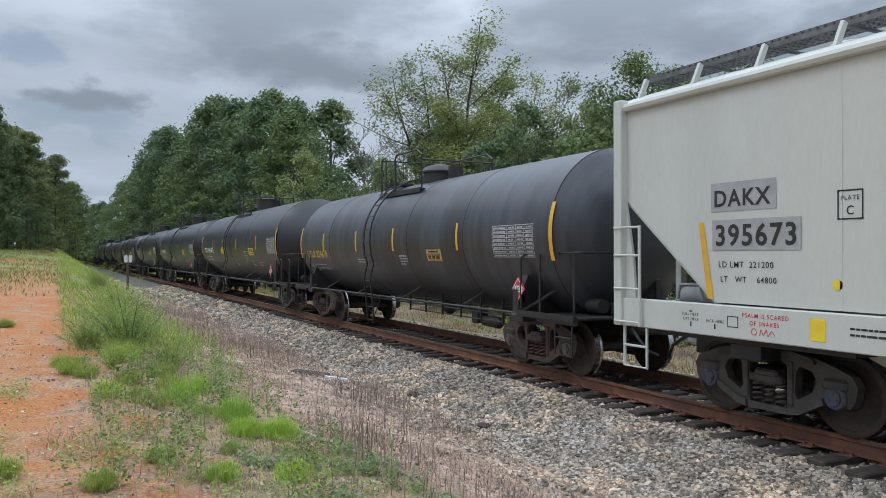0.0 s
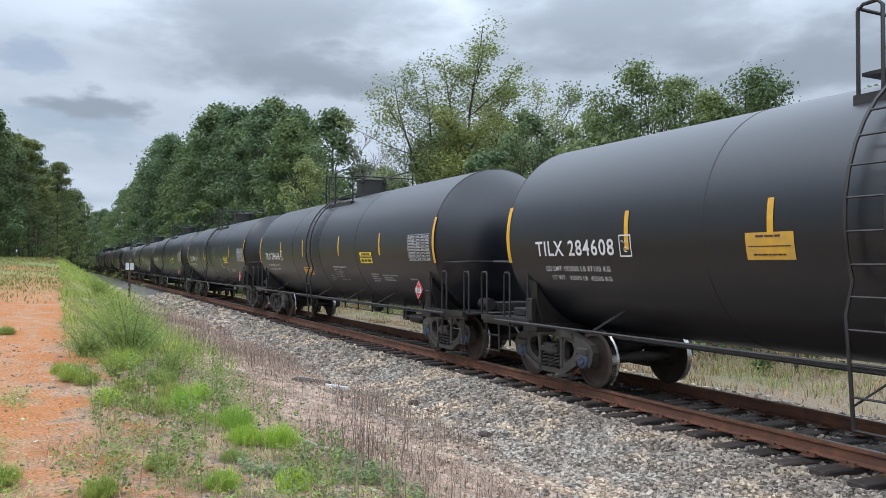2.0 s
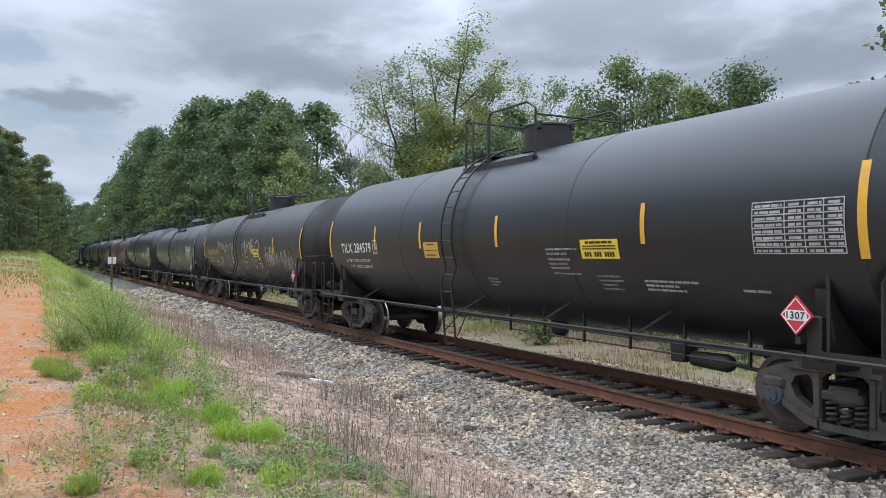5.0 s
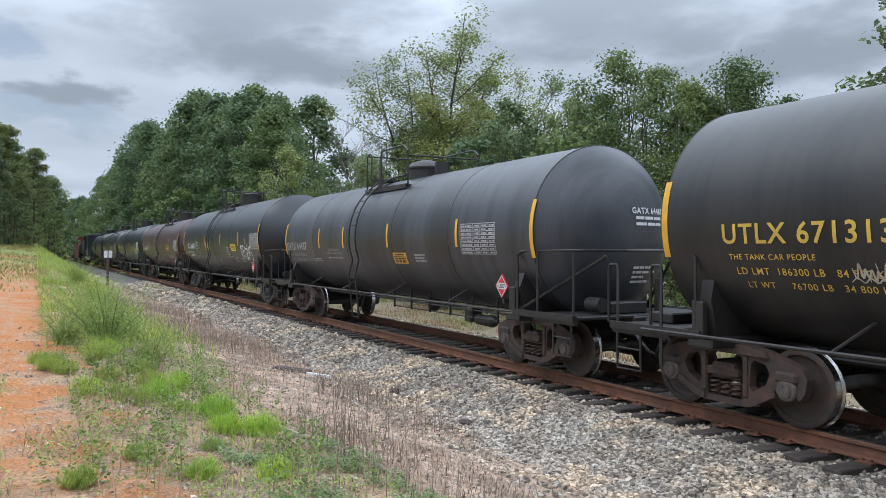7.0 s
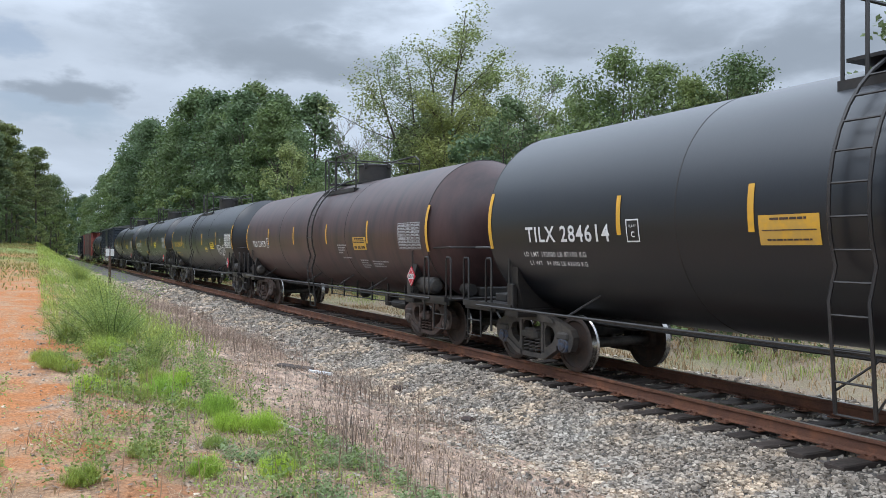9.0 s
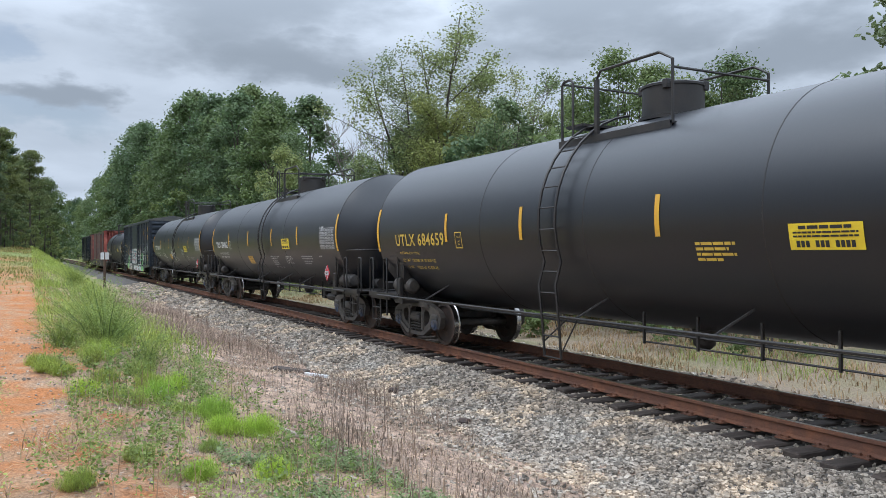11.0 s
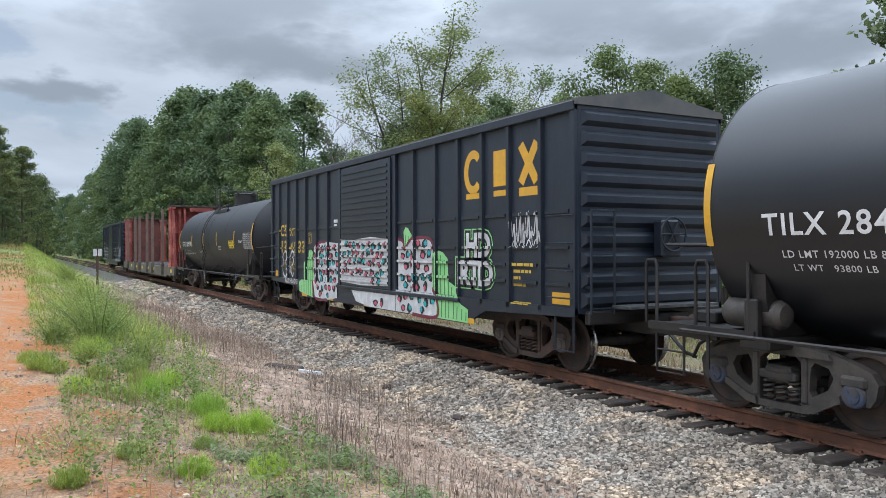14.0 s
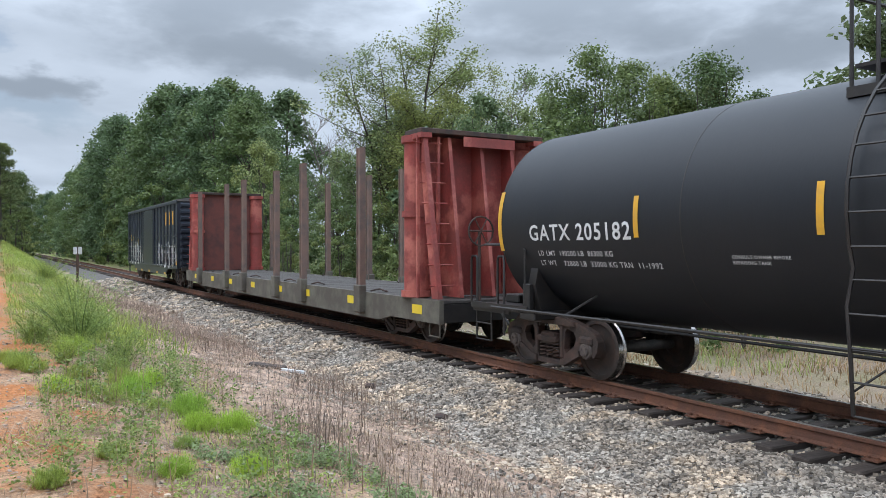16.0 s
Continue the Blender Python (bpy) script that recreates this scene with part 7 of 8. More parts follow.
def pine(name, label, seed, height, clear, reach, per=44, leaf=0.30, radius=0.17):
    rng = random.Random(seed)
    r = np.random.default_rng(seed)
    root = thing(name, label, "tree")
    g = Geo().tube([(0, 0, -0.3), (0.1, 0, height * 0.4), (0.05, 0.1, height * 0.75), (0, 0, height)], radius, 8, radius * 0.2)
    c = []
    z = height * clear
    while z < height:
        t = (z - height * clear) / (height * (1 - clear))
        for k in range(rng.randint(3, 5)):
            a = rng.uniform(0, 6.283)
            l = reach * (1.05 - 0.8 * t) * rng.uniform(0.55, 1.1)
            pts = [(0, 0, z), (l * 0.5 * math.cos(a), l * 0.5 * math.sin(a), z + l * 0.10), (l * math.cos(a), l * math.sin(a), z + l * 0.28)]
            g.tube(pts, 0.05, 4, 0.012)
            for q in (0.55, 0.75, 0.92, 1.0):
                c.append((l * q * math.cos(a) + rng.gauss(0, 0.2), l * q * math.sin(a) + rng.gauss(0, 0.2), z + l * 0.28 * q))
        z += height * 0.045
    c.append((0, 0, height))
    part("trunk", g, M["bark"], root)
    v, f = leaf_quads(r, np.array(c), 0.55 + 0.35 * r.random(len(c)), per, leaf, 0.2)
    part("crown", raw_mesh("crown", v, f, M["leaf_pine"]), None, root)
    return root


def plant_at(x, y, turn=0.0, size=1.0, tall=1.0, sink=0.15):
    z = float(ground_height(np.array(x), np.array(y))) - sink
    return pose(x, y, z, 0, 0, turn) @ Matrix.Diagonal((size, size, size * tall, 1))


def woods():
    rng = random.Random(21)
    oak = [billowing_tree("oak_tree", "tall dark green broadleaf tree at the wood's edge", 101 + i, 18.0, (0.23, 0.20, 0.25)[i], 0.05, 84, 135, 0.36, ("leaf_dark", "leaf_mid", "leaf_dark")[i], 0.28, 1, (0.45, 0.40, 0.52)[i]) for i in range(3)]
    light = [billowing_tree("young_tree", "light green leafy young tree beside the railway", 121 + i, 11.0, 0.25, 0.04, 52, 125, 0.21, ("leaf_mid", "leaf_light", "leaf_mid")[i], 0.10, 2, 0.4, 0.35) for i in range(3)]
    leafy = [billowing_tree("leafy_tree", "bushy green tree with fine leaves", 221 + i, 10.0, (0.25, 0.21)[i], 0.03, 78, 150, 0.135, ("leaf_dark", "leaf_mid")[i], 0.09, 3, 0.42, 0.4) for i in range(2)]
    slim = [tree("slender_tree", "tall slender tree with sparse light green leaves", 143 + i, 16.0, stems=4, clear=0.30, spread=0.20, radius=0.13, depth=2, per=34, leaf=0.125, cluster=0.62, leaves="leaf_light", limbs_n=12) for i in range(2)]
    bare = tree("bare_tree", "leafless grey tree with fine branching twigs", 161, 13.5, stems=3, clear=0.35, spread=0.24, radius=0.11, depth=3, limbs_n=7, bare=True, bark="twig")
    thin = tree("thin_tree", "thin half-bare tree with few leaves", 171, 12.0, stems=4, clear=0.25, spread=0.22, radius=0.08, depth=3, per=9, leaf=0.13, cluster=0.5, leaves="leaf_light", limbs_n=7, bark="twig", skip=0.45)
    bush = [billowing_tree("shrub", "dense green roadside shrub", 181 + i, 5.0, 0.42, 0.0, 26, 95, 0.17, ("leaf_mid", "leaf_light", "leaf_mid")[i], 0.05, 3, 0.35, 0.35) for i in range(3)]
    pines = [pine("pine_tree", "tall pine tree with bare lower trunk", 201 + i, 16.0, 0.36 + 0.05 * i, 3.6) for i in range(2)]
    used = set()

    def put(kinds, k, x, y, h, natural, group, turn=None, wide=1.0):
        src = kinds[k % len(kinds)]
        s = h / natural
        m = plant_at(x, y, rng.uniform(0, 360) if turn is None else turn, s * wide, 1 / wide)
        if src in used:
            ob = copy_thing(src, m)
        else:
            used.add(src)
            src.matrix_basis = m
            ob = src
        return tagged(ob, group=group)

    far = "trees of the wood beyond the track"
    # the dark wood along the far side, down to the bend
    for i, (x, y, h) in enumerate([(-66, 18.5, 15.5), (-71, 20, 17.5), (-76, 18, 18.5), (-82, 20.5, 20), (-88, 18.5, 21.5), (-95, 20, 22.5), (-101, 18, 23), (-108, 19.5, 24), (-116, 18, 24), (-125, 18.5, 24.5), (-134, 17.5, 24.5), (-144, 18, 25), (-155, 17.5, 26), (-166, 17.2, 25.5), (-180, 17, 23),
                                   (-200, 17, 22.5), (-222, 16.5, 22), (-246, 16, 22), (-275, 16, 22.5), (-305, 15.5, 23), (-340, 14.5, 23), (-400, 10, 23), (-440, 2, 22), (-400, 22, 23), (-470, 12, 24)]):
        put(oak, i * 2 + i // 3, x, y, h, 18.0, far)
    for i in range(8):
        put(oak, i, -62 - i * 24 + rng.uniform(-3, 3), 27 + rng.uniform(0, 6), 16 + rng.uniform(0, 4), 18.0, far, wide=1.2)
    for i in range(26):
        x = -62 - i * 8.0
        put(bush + light[:1], i, x, 14.6 + rng.uniform(0, 1.5), 4.5 + rng.uniform(0, 3.5), 5.0 if i % 4 != 3 else 11.0, far)
    # lighter young growth and the slender trees nearer the camera
    for i, (x, y, h) in enumerate([(-53, 18, 12.2), (-57, 17, 10.8), (-62, 19, 12.8), (-49, 19.5, 10.5), (-45, 18.5, 9.2), (-41, 19, 8.6), (-37, 18.5, 8.2), (-33, 19, 8.6), (-29.5, 19, 8.4), (-60, 24, 14), (-52, 25, 11), (-44, 26, 11), (-36, 26, 10), (-30, 25, 9.5),
                                   (-26, 20, 8.0)]):
        put(light, i, x, y, h, 11.0, far, wide=0.95)
    for i, (x, y, h) in enumerate([(-22.5, 19.2, 10.4), (-20.6, 19.6, 9.4), (-24.4, 20, 8.8), (-18.9, 19.4, 9.2), (-17.3, 19.6, 8.6), (-21.2, 21.5, 9.6), (-18.4, 21.5, 8.6), (-26.5, 21, 7.6), (-29, 20.5, 7.2), (-32, 20.5, 7.0)]):
        put(leafy, i, x, y, h, 10.0, far)
    put(slim, 0, -39.6, 21, 17.4, 16.0, far, 40, 1.3)
    put(slim, 1, -41.2, 21.5, 15.0, 16.0, far, 130, 1.1)
    put(slim, 1, -37.2, 21, 14.2, 16.0, far, 250, 1.0)
    put(slim, 0, -36.4, 22, 12.2, 16.0, far, 200, 1.1)
    put([bare], 0, -49.8, 21, 14.6, 13.5, far, 20)
    put([bare], 0, -54.5, 22.5, 12.0, 13.5, far, 160)
    put([thin], 0, -30.6, 21.4, 12.2, 12.0, far, 10)
    put([thin], 0, -32.4, 22, 11.2, 12.0, far, 130)
    put([thin], 0, -16.2, 20, 8.6, 12.0, far, 220)
    put([thin], 0, -28.4, 22.5, 10.4, 12.0, far, 300)
    for i in range(26):
        put(bush, i, -60 + i * 2.6, 16.5 + rng.uniform(-0.8, 2.0), 3.2 + rng.uniform(0, 1.8) if -60 + i * 2.6 < -15 else 2.2, 5.0, far)
    put(pines, 0, -11.9, 22.5, 12.5, 16.0, far, 30)
    put(leafy, 1, -14.5, 21, 7.7, 10.0, far, 20, 0.55)
    for i, (x, y, h) in enumerate([(-13.2, 23.5, 5.8), (-10.4, 23.2, 6.0), (-7.4, 24, 5.8), (-4.2, 23.5, 5.6), (-12, 26, 6.2), (-6, 26.5, 6.4)]):
        put(bush, i, x, y, h, 5.0, far)
    # pines and shrubs on the path's side, down the line
    near = "trees on the path's side of the line"
    for i, (x, y, h) in enumerate([(-104, -7.5, 15.5), (-112, -4.8, 15), (-118, -2.2, 14), (-124, 0.2, 14.5), (-116, -9, 16), (-132, -3, 16), (-140, 1.5, 15), (-150, -1, 16), (-165, 3.0, 16), (-185, 3.4, 16), (-96, -10.5, 16.5), (-108, -12, 17), (-88, -13, 17), (-210, 3.5, 17), (-100, -4.2, 15.5), (-107, -3.0, 15), (-96, -6.4, 16), (-103, -5.6, 15)]):
        put(pines if i % 4 else oak, i, x, y, h, 16.0 if i % 4 else 18.0, near, wide=1.0)
    for i, (x, y, h) in enumerate([(-103, -2.5, 3.4), (-109, 0.6, 3.2), (-116, 1.8, 4.0), (-126, 2.8, 4.2), (-136, 3.6, 4.5), (-150, 4.0, 5), (-170, 4.6, 5.5), (-200, 4.8, 6), (-240, 4.8, 7), (-99, -6.5, 3.2), (-106, -9, 4), (-97, -4.6, 3.6), (-101, -3.4, 3.4), (-95, -5.4, 3.5), (-105, -1.6, 3.6)]):
        put(bush, i, x, y, h, 5.0, near)
    for i in range(9):
        put(oak, i, -150 - 4 * (i % 3) - 2 * i, -24 + i * 3.1, 12.5 + rng.uniform(0, 2), 18.0, near, wide=1.3)
    for i in range(12):
        put(bush, i, -112 - 2 * (i % 2) - 2 * i, -11 + i * 1.05, 4.4 + rng.uniform(0, 1.6), 5.0, near)
    for i in range(16):
        put(bush, i, -128 - 3 * (i % 3) - i, -16 + i * 1.25, 4.6 + rng.uniform(0, 2.4), 5.0, near)
    # unseen trees added behind the camera to block sky light on the tank sides
    for i in range(7):
        put(oak, i, -80 + i * 20 + rng.uniform(-3, 3), -34 + rng.uniform(-6, 3) + abs(i - 4) * 0.6, 15 + rng.uniform(0, 4), 18.0, "trees behind the path")
    # out of view too: trees made up for what the cars reflect
    for i in range(4):
        put(oak, i, 40 + i * 14, 18 + rng.uniform(-1, 6), 14 + rng.uniform(0, 3), 18.0, far)


woods()


# ---- grass, weeds and stalks ----
def at_ground(x, y):
    return np.stack([x, y, ground_height(x, y) - 0.01], 1)


def patchy(r, n, x0, x1, y0, y1, cell=1.3, keep=0.5, seed=0):
    """Random points over a strip, thinned into drifts."""
    x, y = r.uniform(x0, x1, n), r.uniform(y0, y1, n)
    w = np.random.default_rng(seed + 900)
    f = sum(np.sin((x * np.cos(q) + y * np.sin(q)) / cell * k + p) for q, k, p in zip(w.uniform(0, 6.283, 9), w.uniform(0.8, 4.5, 9), w.uniform(0, 6.283, 9)))
    f = f + r.normal(0, 1.0, n)
    m = f > np.quantile(f, 1 - keep)
    return x[m], y[m]


def stuff(name, label, category, geo, mat):
    return tagged(new(name, raw_mesh(name, *geo, M[mat])), label, category, kind="stuff")


def verge():
    r = np.random.default_rng(8)
    # green verge between the path and the dry strip
    x, y = patchy(r, 26000, -55, -5, 0.2, 2.7, 0.9, 0.22, 1)
    m = (y < 2.3) | (x < -9)
    stuff("verge_grass", "fresh green grass and weeds along the clay path", "grass", blades(r, at_ground(x[m], y[m]), 0.17, 0.0038, 1.3), "grass")
    x, y = patchy(r, 30000, -125, -15, 0.2, 3.2, 1.6, 0.38, 2)
    stuff("tall_grass", "tall soft green grass along the verge", "grass", blades(r, at_ground(x, y), 0.42, 0.010, 0.9), "grass")
    x, y = patchy(r, 26000, -112, -32, -14, 0.8, 5.0, 0.75, 3)
    stuff("field_grass", "patchy green grass on the bank", "grass", blades(r, at_ground(x, y), 0.22, 0.018, 1.2), "field")
    x, y = patchy(r, 7000, -30, -5, -6, 0.4, 1.1, 0.10, 4)
    stuff("path_weeds", "thin tufts of straw and weeds on the clay", "weeds", blades(r, at_ground(x, y), 0.10, 0.005, 0.9), "straw")
    cx, cy = patchy(r, 5200, -42, -11, 0.1, 2.6, 0.9, 0.20, 14)
    c = at_ground(cx, cy) + np.stack([np.zeros(len(cx)), np.zeros(len(cx)), r.uniform(0.03, 0.34, len(cx))], 1)
    stuff("verge_weeds", "soft green leafy weeds along the verge", "weeds", leaf_quads(r, c, 0.13, 18, 0.028, 0.5), "grass")
    n = 9000
    x, y = r.uniform(-26, -3.5, n), r.uniform(0.0, 5.4, n)
    stuff("leaf_litter", "fallen brown leaves and bark scraps on the soil", "litter", leaf_quads(r, at_ground(x, y) + np.array([0, 0, 0.022]), 0.01, 1, 0.045, 5.0), "dry")
    cx, cy = patchy(r, 420, -8.2, -5.6, 0.0, 1.1, 0.5, 0.14, 15)
    c = at_ground(cx, cy) + np.stack([np.zeros(len(cx)), np.zeros(len(cx)), r.uniform(0.02, 0.26, len(cx))], 1)
    stuff("broad_weeds", "broad-leaved green weeds over red soil", "weeds", leaf_quads(r, c, 0.10, 14, 0.032, 0.7), "weed_dark")
    # low leafy weeds in the foreground
    cx, cy = patchy(r, 1500, -11, -4.8, -0.6, 2.6, 0.6, 0.13, 5)
    c = at_ground(cx, cy) + np.array([0, 0, 0.08])
    stuff("leafy_weeds", "low leafy green weeds", "weeds", leaf_quads(r, c, 0.12, 20, 0.030, 0.8), "grass")
    cx, cy = patchy(r, 900, -7.6, -4.8, 1.5, 2.9, 0.45, 0.30, 6)
    c = at_ground(cx, cy) + np.array([0, 0, 0.06])
    stuff("pale_weeds", "pale green low weeds beside the dry strip", "weeds", leaf_quads(r, c, 0.10, 22, 0.034, 0.8), "grass_pale")
    # leafy weeds on thin stems, in drifts
    x, y = patchy(r, 900, -15, -4.8, 0.3, 2.7, 0.4, 0.24, 21)
    st = at_ground(x, y)
    k, tall = len(st), r.uniform(0.16, 0.50, len(st))
    up = np.repeat(tall, 9) * np.tile(np.linspace(0.25, 1.0, 9), k)
    tw = np.repeat(st, 9, 0) + np.stack([r.normal(0, 0.035, 9 * k), r.normal(0, 0.035, 9 * k), up], 1)
    stuff("stem_weeds", "dark green leafy weeds on thin stems", "weeds", merge(blades(r, st, tall, 0.0035, 0.25), leaf_quads(r, tw, 0.05, 4, 0.040, 0.5)), "weed_dark")
    x, y = patchy(r, 900, -13, -4.8, 0.3, 3.4, 0.7, 0.3, 22)
    stuff("thin_stalks", "thin upright brown weed stalks among the grass", "weeds", blades(r, at_ground(x, y), 0.46, 0.0035, 0.3), "dry")
    # dry strip: brown stalks, dead grass and straw
    x, y = patchy(r, 9000, -45, -3, 2.5, 5.2, 1.3, 0.24, 7)
    st = at_ground(x, y)
    a = blades(r, st, 0.36, 0.0045, 0.35)
    k = len(st)
    tw = np.repeat(st, 5, 0) + np.stack([r.normal(0, 0.02, 5 * k), r.normal(0, 0.02, 5 * k), r.uniform(0.10, 0.36, 5 * k)], 1)
    stuff("dry_stalks", "dead brown weed stalks standing along the ballast", "weeds", merge(a, blades(r, tw, 0.07, 0.004, 0.9)), "dry")
    x, y = patchy(r, 520, -32, -6.5, 2.4, 5.0, 1.5, 0.28, 8)
    st = at_ground(x, y)
    k = len(st)
    tw = np.repeat(st, 7, 0) + np.stack([r.normal(0, 0.02, 7 * k), r.normal(0, 0.02, 7 * k), r.uniform(0.2, 0.65, 7 * k)], 1)
    stuff("tall_dry_stalks", "tall thin dead brown stalks", "weeds", merge(blades(r, st, 0.66, 0.006, 0.2), blades(r, tw, 0.10, 0.005, 0.5)), "dry")
    x, y = patchy(r, 60000, -36, -3, 1.2, 5.4, 0.7, 0.42, 9)
    stuff("dead_grass", "matted dead brown grass", "grass", blades(r, at_ground(x, y), 0.08, 0.0045, 1.5), "dry")
    x, y = patchy(r, 30000, -36, -3, 0.8, 5.3, 0.8, 0.5, 10)
    stuff("straw", "pale straw lying on the soil", "straw", blades(r, at_ground(x, y), 0.06, 0.004, 2.2), "straw")
    x, y = patchy(r, 2000, -9.5, -5.2, -0.6, 1.4, 0.8, 0.22, 13)
    stuff("dead_twigs", "dark dead twigs and brush on the clay", "twigs", blades(r, at_ground(x, y), 0.22, 0.003, 2.4), "dry")
    # far side of the track
    x, y = patchy(r, 42000, -70, 12, 12.0, 20, 2.5, 0.6, 11)
    stuff("far_dry_grass", "dry tan grass beyond the track", "grass", blades(r, at_ground(x, y), 0.20, 0.010, 0.9), "tan")
    x, y = patchy(r, 26000, -70, 12, 14.0, 21, 3.0, 0.20, 12)
    stuff("far_green_grass", "green grass beyond the track", "grass", blades(r, at_ground(x, y), 0.30, 0.010, 0.8), "grass_pale")


verge()


def clumps():
    r = np.random.default_rng(15)
    kinds = []
    for i in range(3):
        # fine stems fan out from the foot into a soft dome, with feathery side shoots
        n = 260
        a, o = r.uniform(0, 6.283, n), np.sqrt(r.random(n))
        reach = (0.22, 0.20, 0.21)[i] * r.uniform(0.65, 1.12, n)
        way = np.stack([o * np.cos(a), o * np.sin(a), np.sqrt(1.15 - o ** 2)], 1)
        base = way * 0.03 * np.array([1, 1, 0])
        tips = np.concatenate([base + way * (reach * q)[:, None] for q in (0.45, 0.62, 0.78, 0.9, 1.0)])
        v, f = merge(*[blades(r, tips + r.normal(0, 0.012, tips.shape) - np.array([0, 0, 0.03]), h, 0.0017, 0.8) for h in (0.07, 0.06, 0.05)])
        ob = thing("grass_clump", ("bright green feathery grass clump on the verge", "soft green feathery grass clump on the verge", "soft green feathery grass clump on the verge")[i], "grass clump", group="grass clumps on the verge")
        part("blade_tuft", raw_mesh("blade_tuft", v, f, M[("grass_bright", "grass", "grass")[i]]), None, ob)
        kinds.append(ob)
    spots = [(-8.7, 1.8, 1.15), (-13.1, 0.1, 0.95), (-11.9, 0.2, 0.9), (-8.0, 2.1, 1.0), (-11.7, 0.4, 1.0), (-12.6, 0.25, 1.1), (-10.3, 0.6, 0.9), (-9.9, 0.9, 1.0), (-9.3, 1.0, 1.1), (-10.7, 1.7, 1.0), (-10.9, 1.4, 1.2), (-6.9, 0.8, 0.8), (-8.0, 1.75, 0.85), (-9.0, 1.5, 0.7),
             (-7.4, 1.5, 0.7), (-13.6, 1.0, 1.3), (-12.4, 1.5, 1.1), (-20.3, -1.0, 1.2), (-6.3, 1.2, 0.7), (-6.0, 0.3, 0.8), (-6.5, -0.35, 0.9), (-9.6, 1.35, 1.1), (-11.2, 0.9, 1.1), (-15.5, 0.6, 1.4), (-6.2, 1.75, 0.75)]
    for i, (x, y, s) in enumerate(spots):
        m = plant_at(x, y, 70 * i, s * 0.95, 1.0, 0.01)
        if i < 3:
            kinds[i].matrix_basis = m
        else:
            copy_thing(kinds[i % 3], m)
    # the feathery bush and its smaller neighbours
    rng = random.Random(30)
    shapes = []
    for k in range(2):
        g, tips = Geo(), []
        for i in range(46):
            a, l = rng.uniform(0, 6.283), rng.uniform(0.5, 1.15)
            o = rng.uniform(0.1, 0.85)
            pts = [(0.12 * math.cos(a), 0.12 * math.sin(a), 0), (o * 0.5 * math.cos(a), o * 0.5 * math.sin(a), l * 0.5), (o * math.cos(a) * 1.25, o * math.sin(a) * 1.25, l)]
            g.tube(pts, 0.008, 4, 0.003)
            for q in np.linspace(0.22, 1.0, 13):
                p = Vector(pts[0]).lerp(Vector(pts[1]), q * 2) if q < 0.5 else Vector(pts[1]).lerp(Vector(pts[2]), q * 2 - 1)
                tips.append(tuple(p))
        ob = thing("feathery_bush", "soft green feathery weed bush beside the path", "bush", group="bushes beside the path")
        part("stem_tuft", g, M["weed_dark"], ob)
        n = len(tips)
        part("foliage", raw_mesh("foliage", *leaf_quads(r, np.array(tips), 0.12, 15, 0.027, 0.4), M["grass"]), None, ob)
        shapes.append(ob)
    for i, (x, y, s) in enumerate([(-14.3, 1.15, 1.15), (-15.6, 1.3, 0.75), (-13.2, 1.7, 0.5), (-16.8, 1.7, 0.7), (-15.3, 0.5, 0.6), (-20, 1.2, 0.75), (-24.5, 1.9, 0.8), (-31, 2.0, 0.9), (-12.5, 0.8, 0.4), (-11.4, 1.35, 0.4), (-40, 1.8, 1.0)]):
        m = plant_at(x, y, 67 * i, s, 1.0, 0.03)
        if i < 2:
            shapes[i].matrix_basis = m
        else:
            copy_thing(shapes[i % 2], m)


clumps()


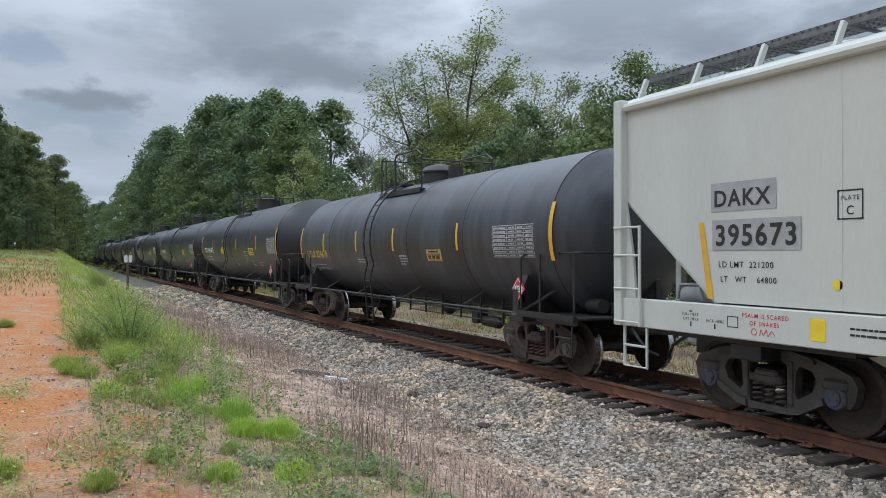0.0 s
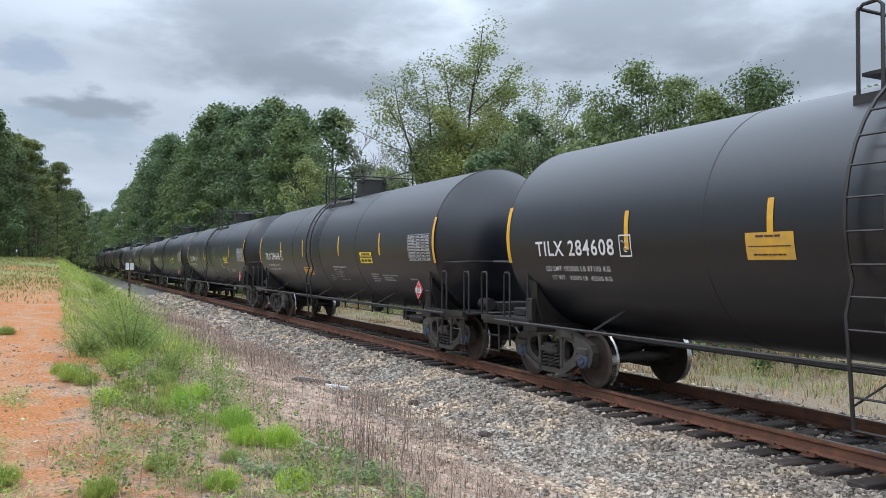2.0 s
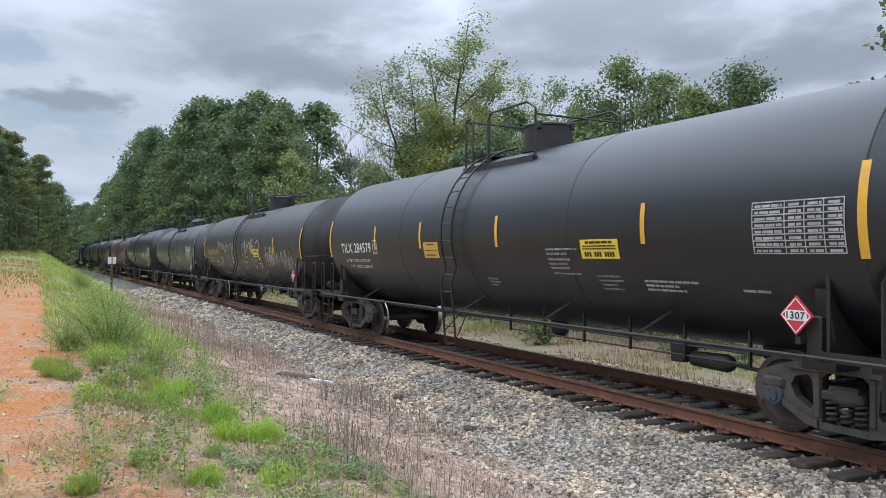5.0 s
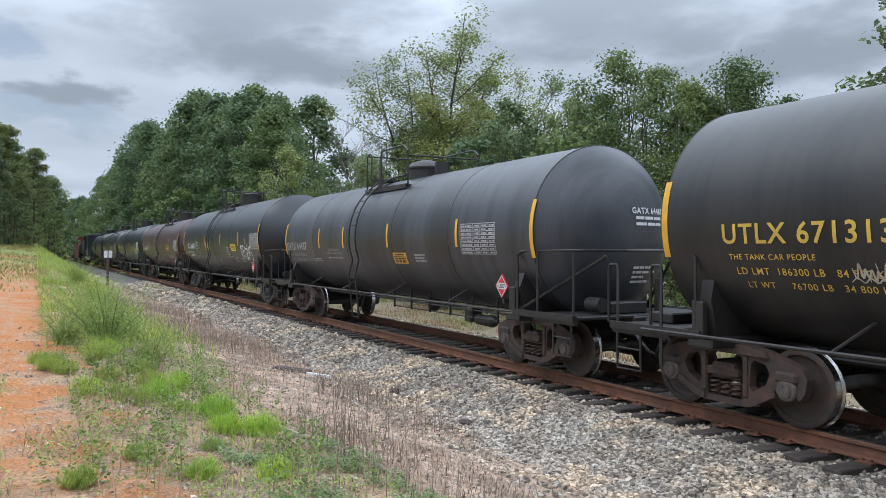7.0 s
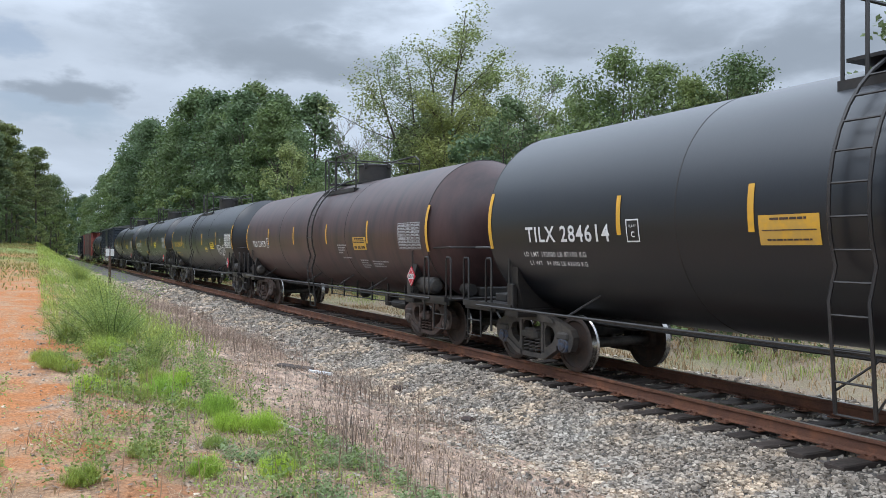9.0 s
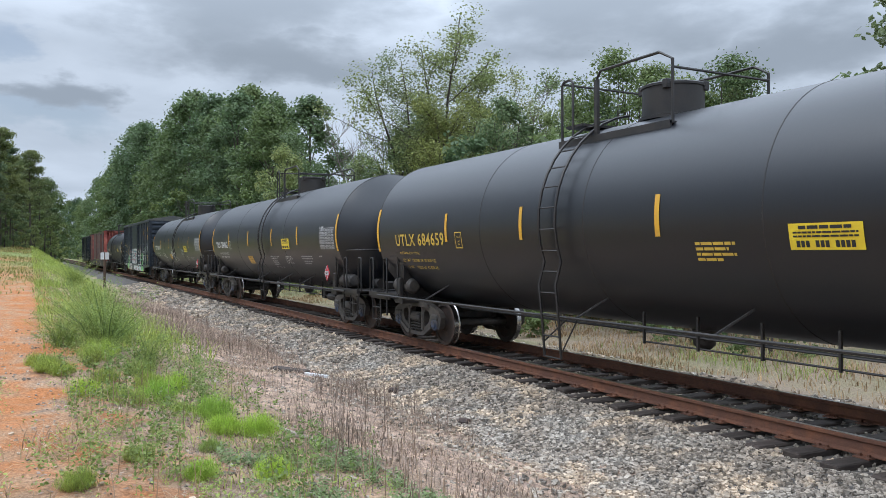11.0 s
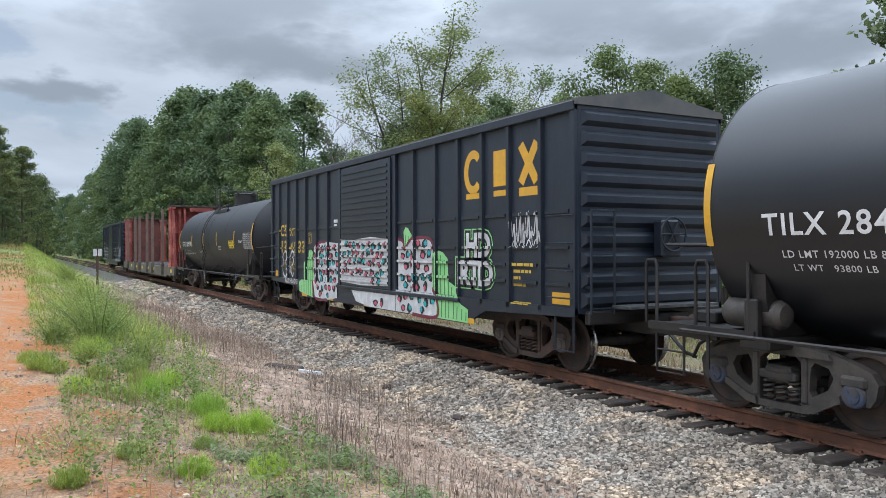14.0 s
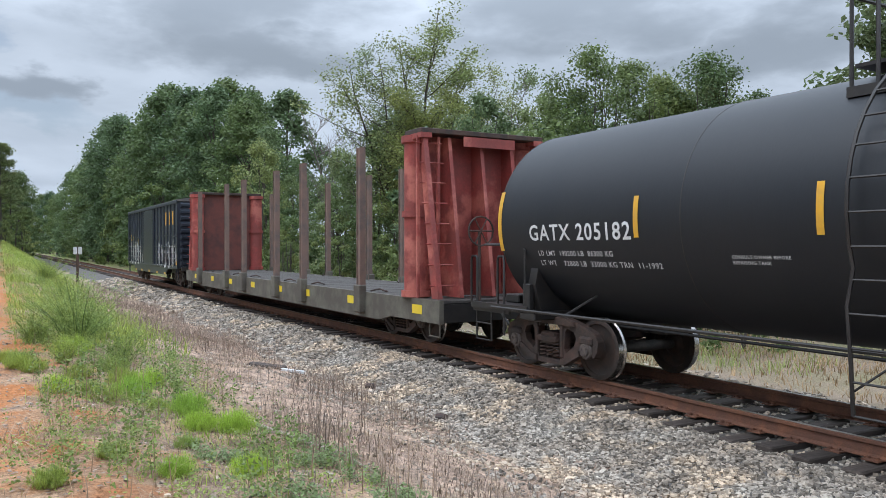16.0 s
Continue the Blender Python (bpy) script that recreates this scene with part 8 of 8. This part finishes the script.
def small_things():
    gz = lambda x, y: float(ground_height(np.array(x), np.array(y)))
    log = thing("dead_branch", "long bleached dead branch lying on the soil", "branch")
    pts = [(-8.5, 2.4), (-7.9, 2.5), (-7.3, 2.75), (-6.8, 2.8), (-6.3, 2.9)]
    part("wood", Geo().tube([(x, y, gz(x, y) + 0.03 + 0.01 * (i % 2)) for i, (x, y) in enumerate(pts)], 0.022, 7, 0.010).tube([(-7.7, 2.55, gz(-7.7, 2.55) + 0.04), (-7.5, 2.3, gz(-7.5, 2.3) + 0.10)], 0.010, 5, 0.005), M["dead_wood"], log)
    ob = thing("white_stick", "short bleached stick at the edge of the ballast", "stick", pose(-14.2, 4.85, max(gz(-14.2, 4.85), float(bed_height(4.85))) + 0.04, 0, 6, 52))
    part("wood", Geo().box(-0.24, -0.03, -0.03, 0.24, 0.03, 0.03, 0.01), M["white"], ob)
    ob = thing("old_tie", "broken rotten piece of dark railway tie", "wood", pose(-14.9, 4.55, gz(-14.9, 4.55) + 0.04, 4, 3, 40))
    part("wood", Geo().box(-0.40, -0.11, -0.07, 0.42, 0.10, 0.06, 0.025), M["tie"], ob)
    ob = thing("dark_plank", "short dark plank lying on the dry soil", "plank", pose(-18.8, 2.6, gz(-18.8, 2.6) + 0.05, 0, 4, 60))
    part("wood", Geo().box(-0.22, -0.06, -0.04, 0.22, 0.06, 0.04, 0.012), M["tie"], ob)
    ob = thing("pale_stick", "pale stick on the dry strip", "stick", pose(-22.0, 4.0, gz(-22, 4.0) + 0.03, 0, 0, 30))
    part("wood", Geo().tube([(-0.4, 0, 0), (0, 0.03, 0.02), (0.4, 0, 0)], 0.03, 6, 0.02), M["dead_wood"], ob)
    post = thing("sign_post", "dark leaning post with two small white signs", "sign post", pose(-50.5, 4.0, gz(-50.5, 4.0) - 0.1, 0, 3, 0))
    part("post", Geo().box(-0.07, -0.07, 0, 0.07, 0.07, 2.25, 0.012), M["wood_post"], post)
    for s in (-1, 1):
        part("sign_plate", Geo().box(0.08, s * 0.13 - 0.10, 1.80, 0.10, s * 0.13 + 0.10, 2.22, 0.004), M["white"], post, "small white sign plate")
    part("cross_bar", Geo().box(0.04, -0.3, 1.98, 0.08, 0.3, 2.04), M["wood_post"], post)
    for x, y in ((-9.8, 5.6), (-12.5, 5.7)):
        ob = thing("rock", "brown weathered stone on the ballast", "rock", pose(x, y, float(bed_height(y)) + 0.05, 0, 0, 30))
        part("stone", Geo().box(-0.10, -0.07, -0.06, 0.10, 0.07, 0.07, 0.035), M["frame_rusty"], ob)


small_things()


# ---- movement ----
def motions():
    for car, centre in CARS:
        walk(car, [(i * 0.5, pose(centre + travelled(i * 0.5), TRACK_Y, 0)) for i in range(33)])
    turn = [(i / 30, math.degrees(travelled(i / 30) / WHEEL_R) % 360) for i in range(481)]
    for wheelset, x in WHEELSETS:
        walk(wheelset, [(t, pose(x, 0, WHEEL_R, 0, a, 0)) for t, a in turn])


motions()
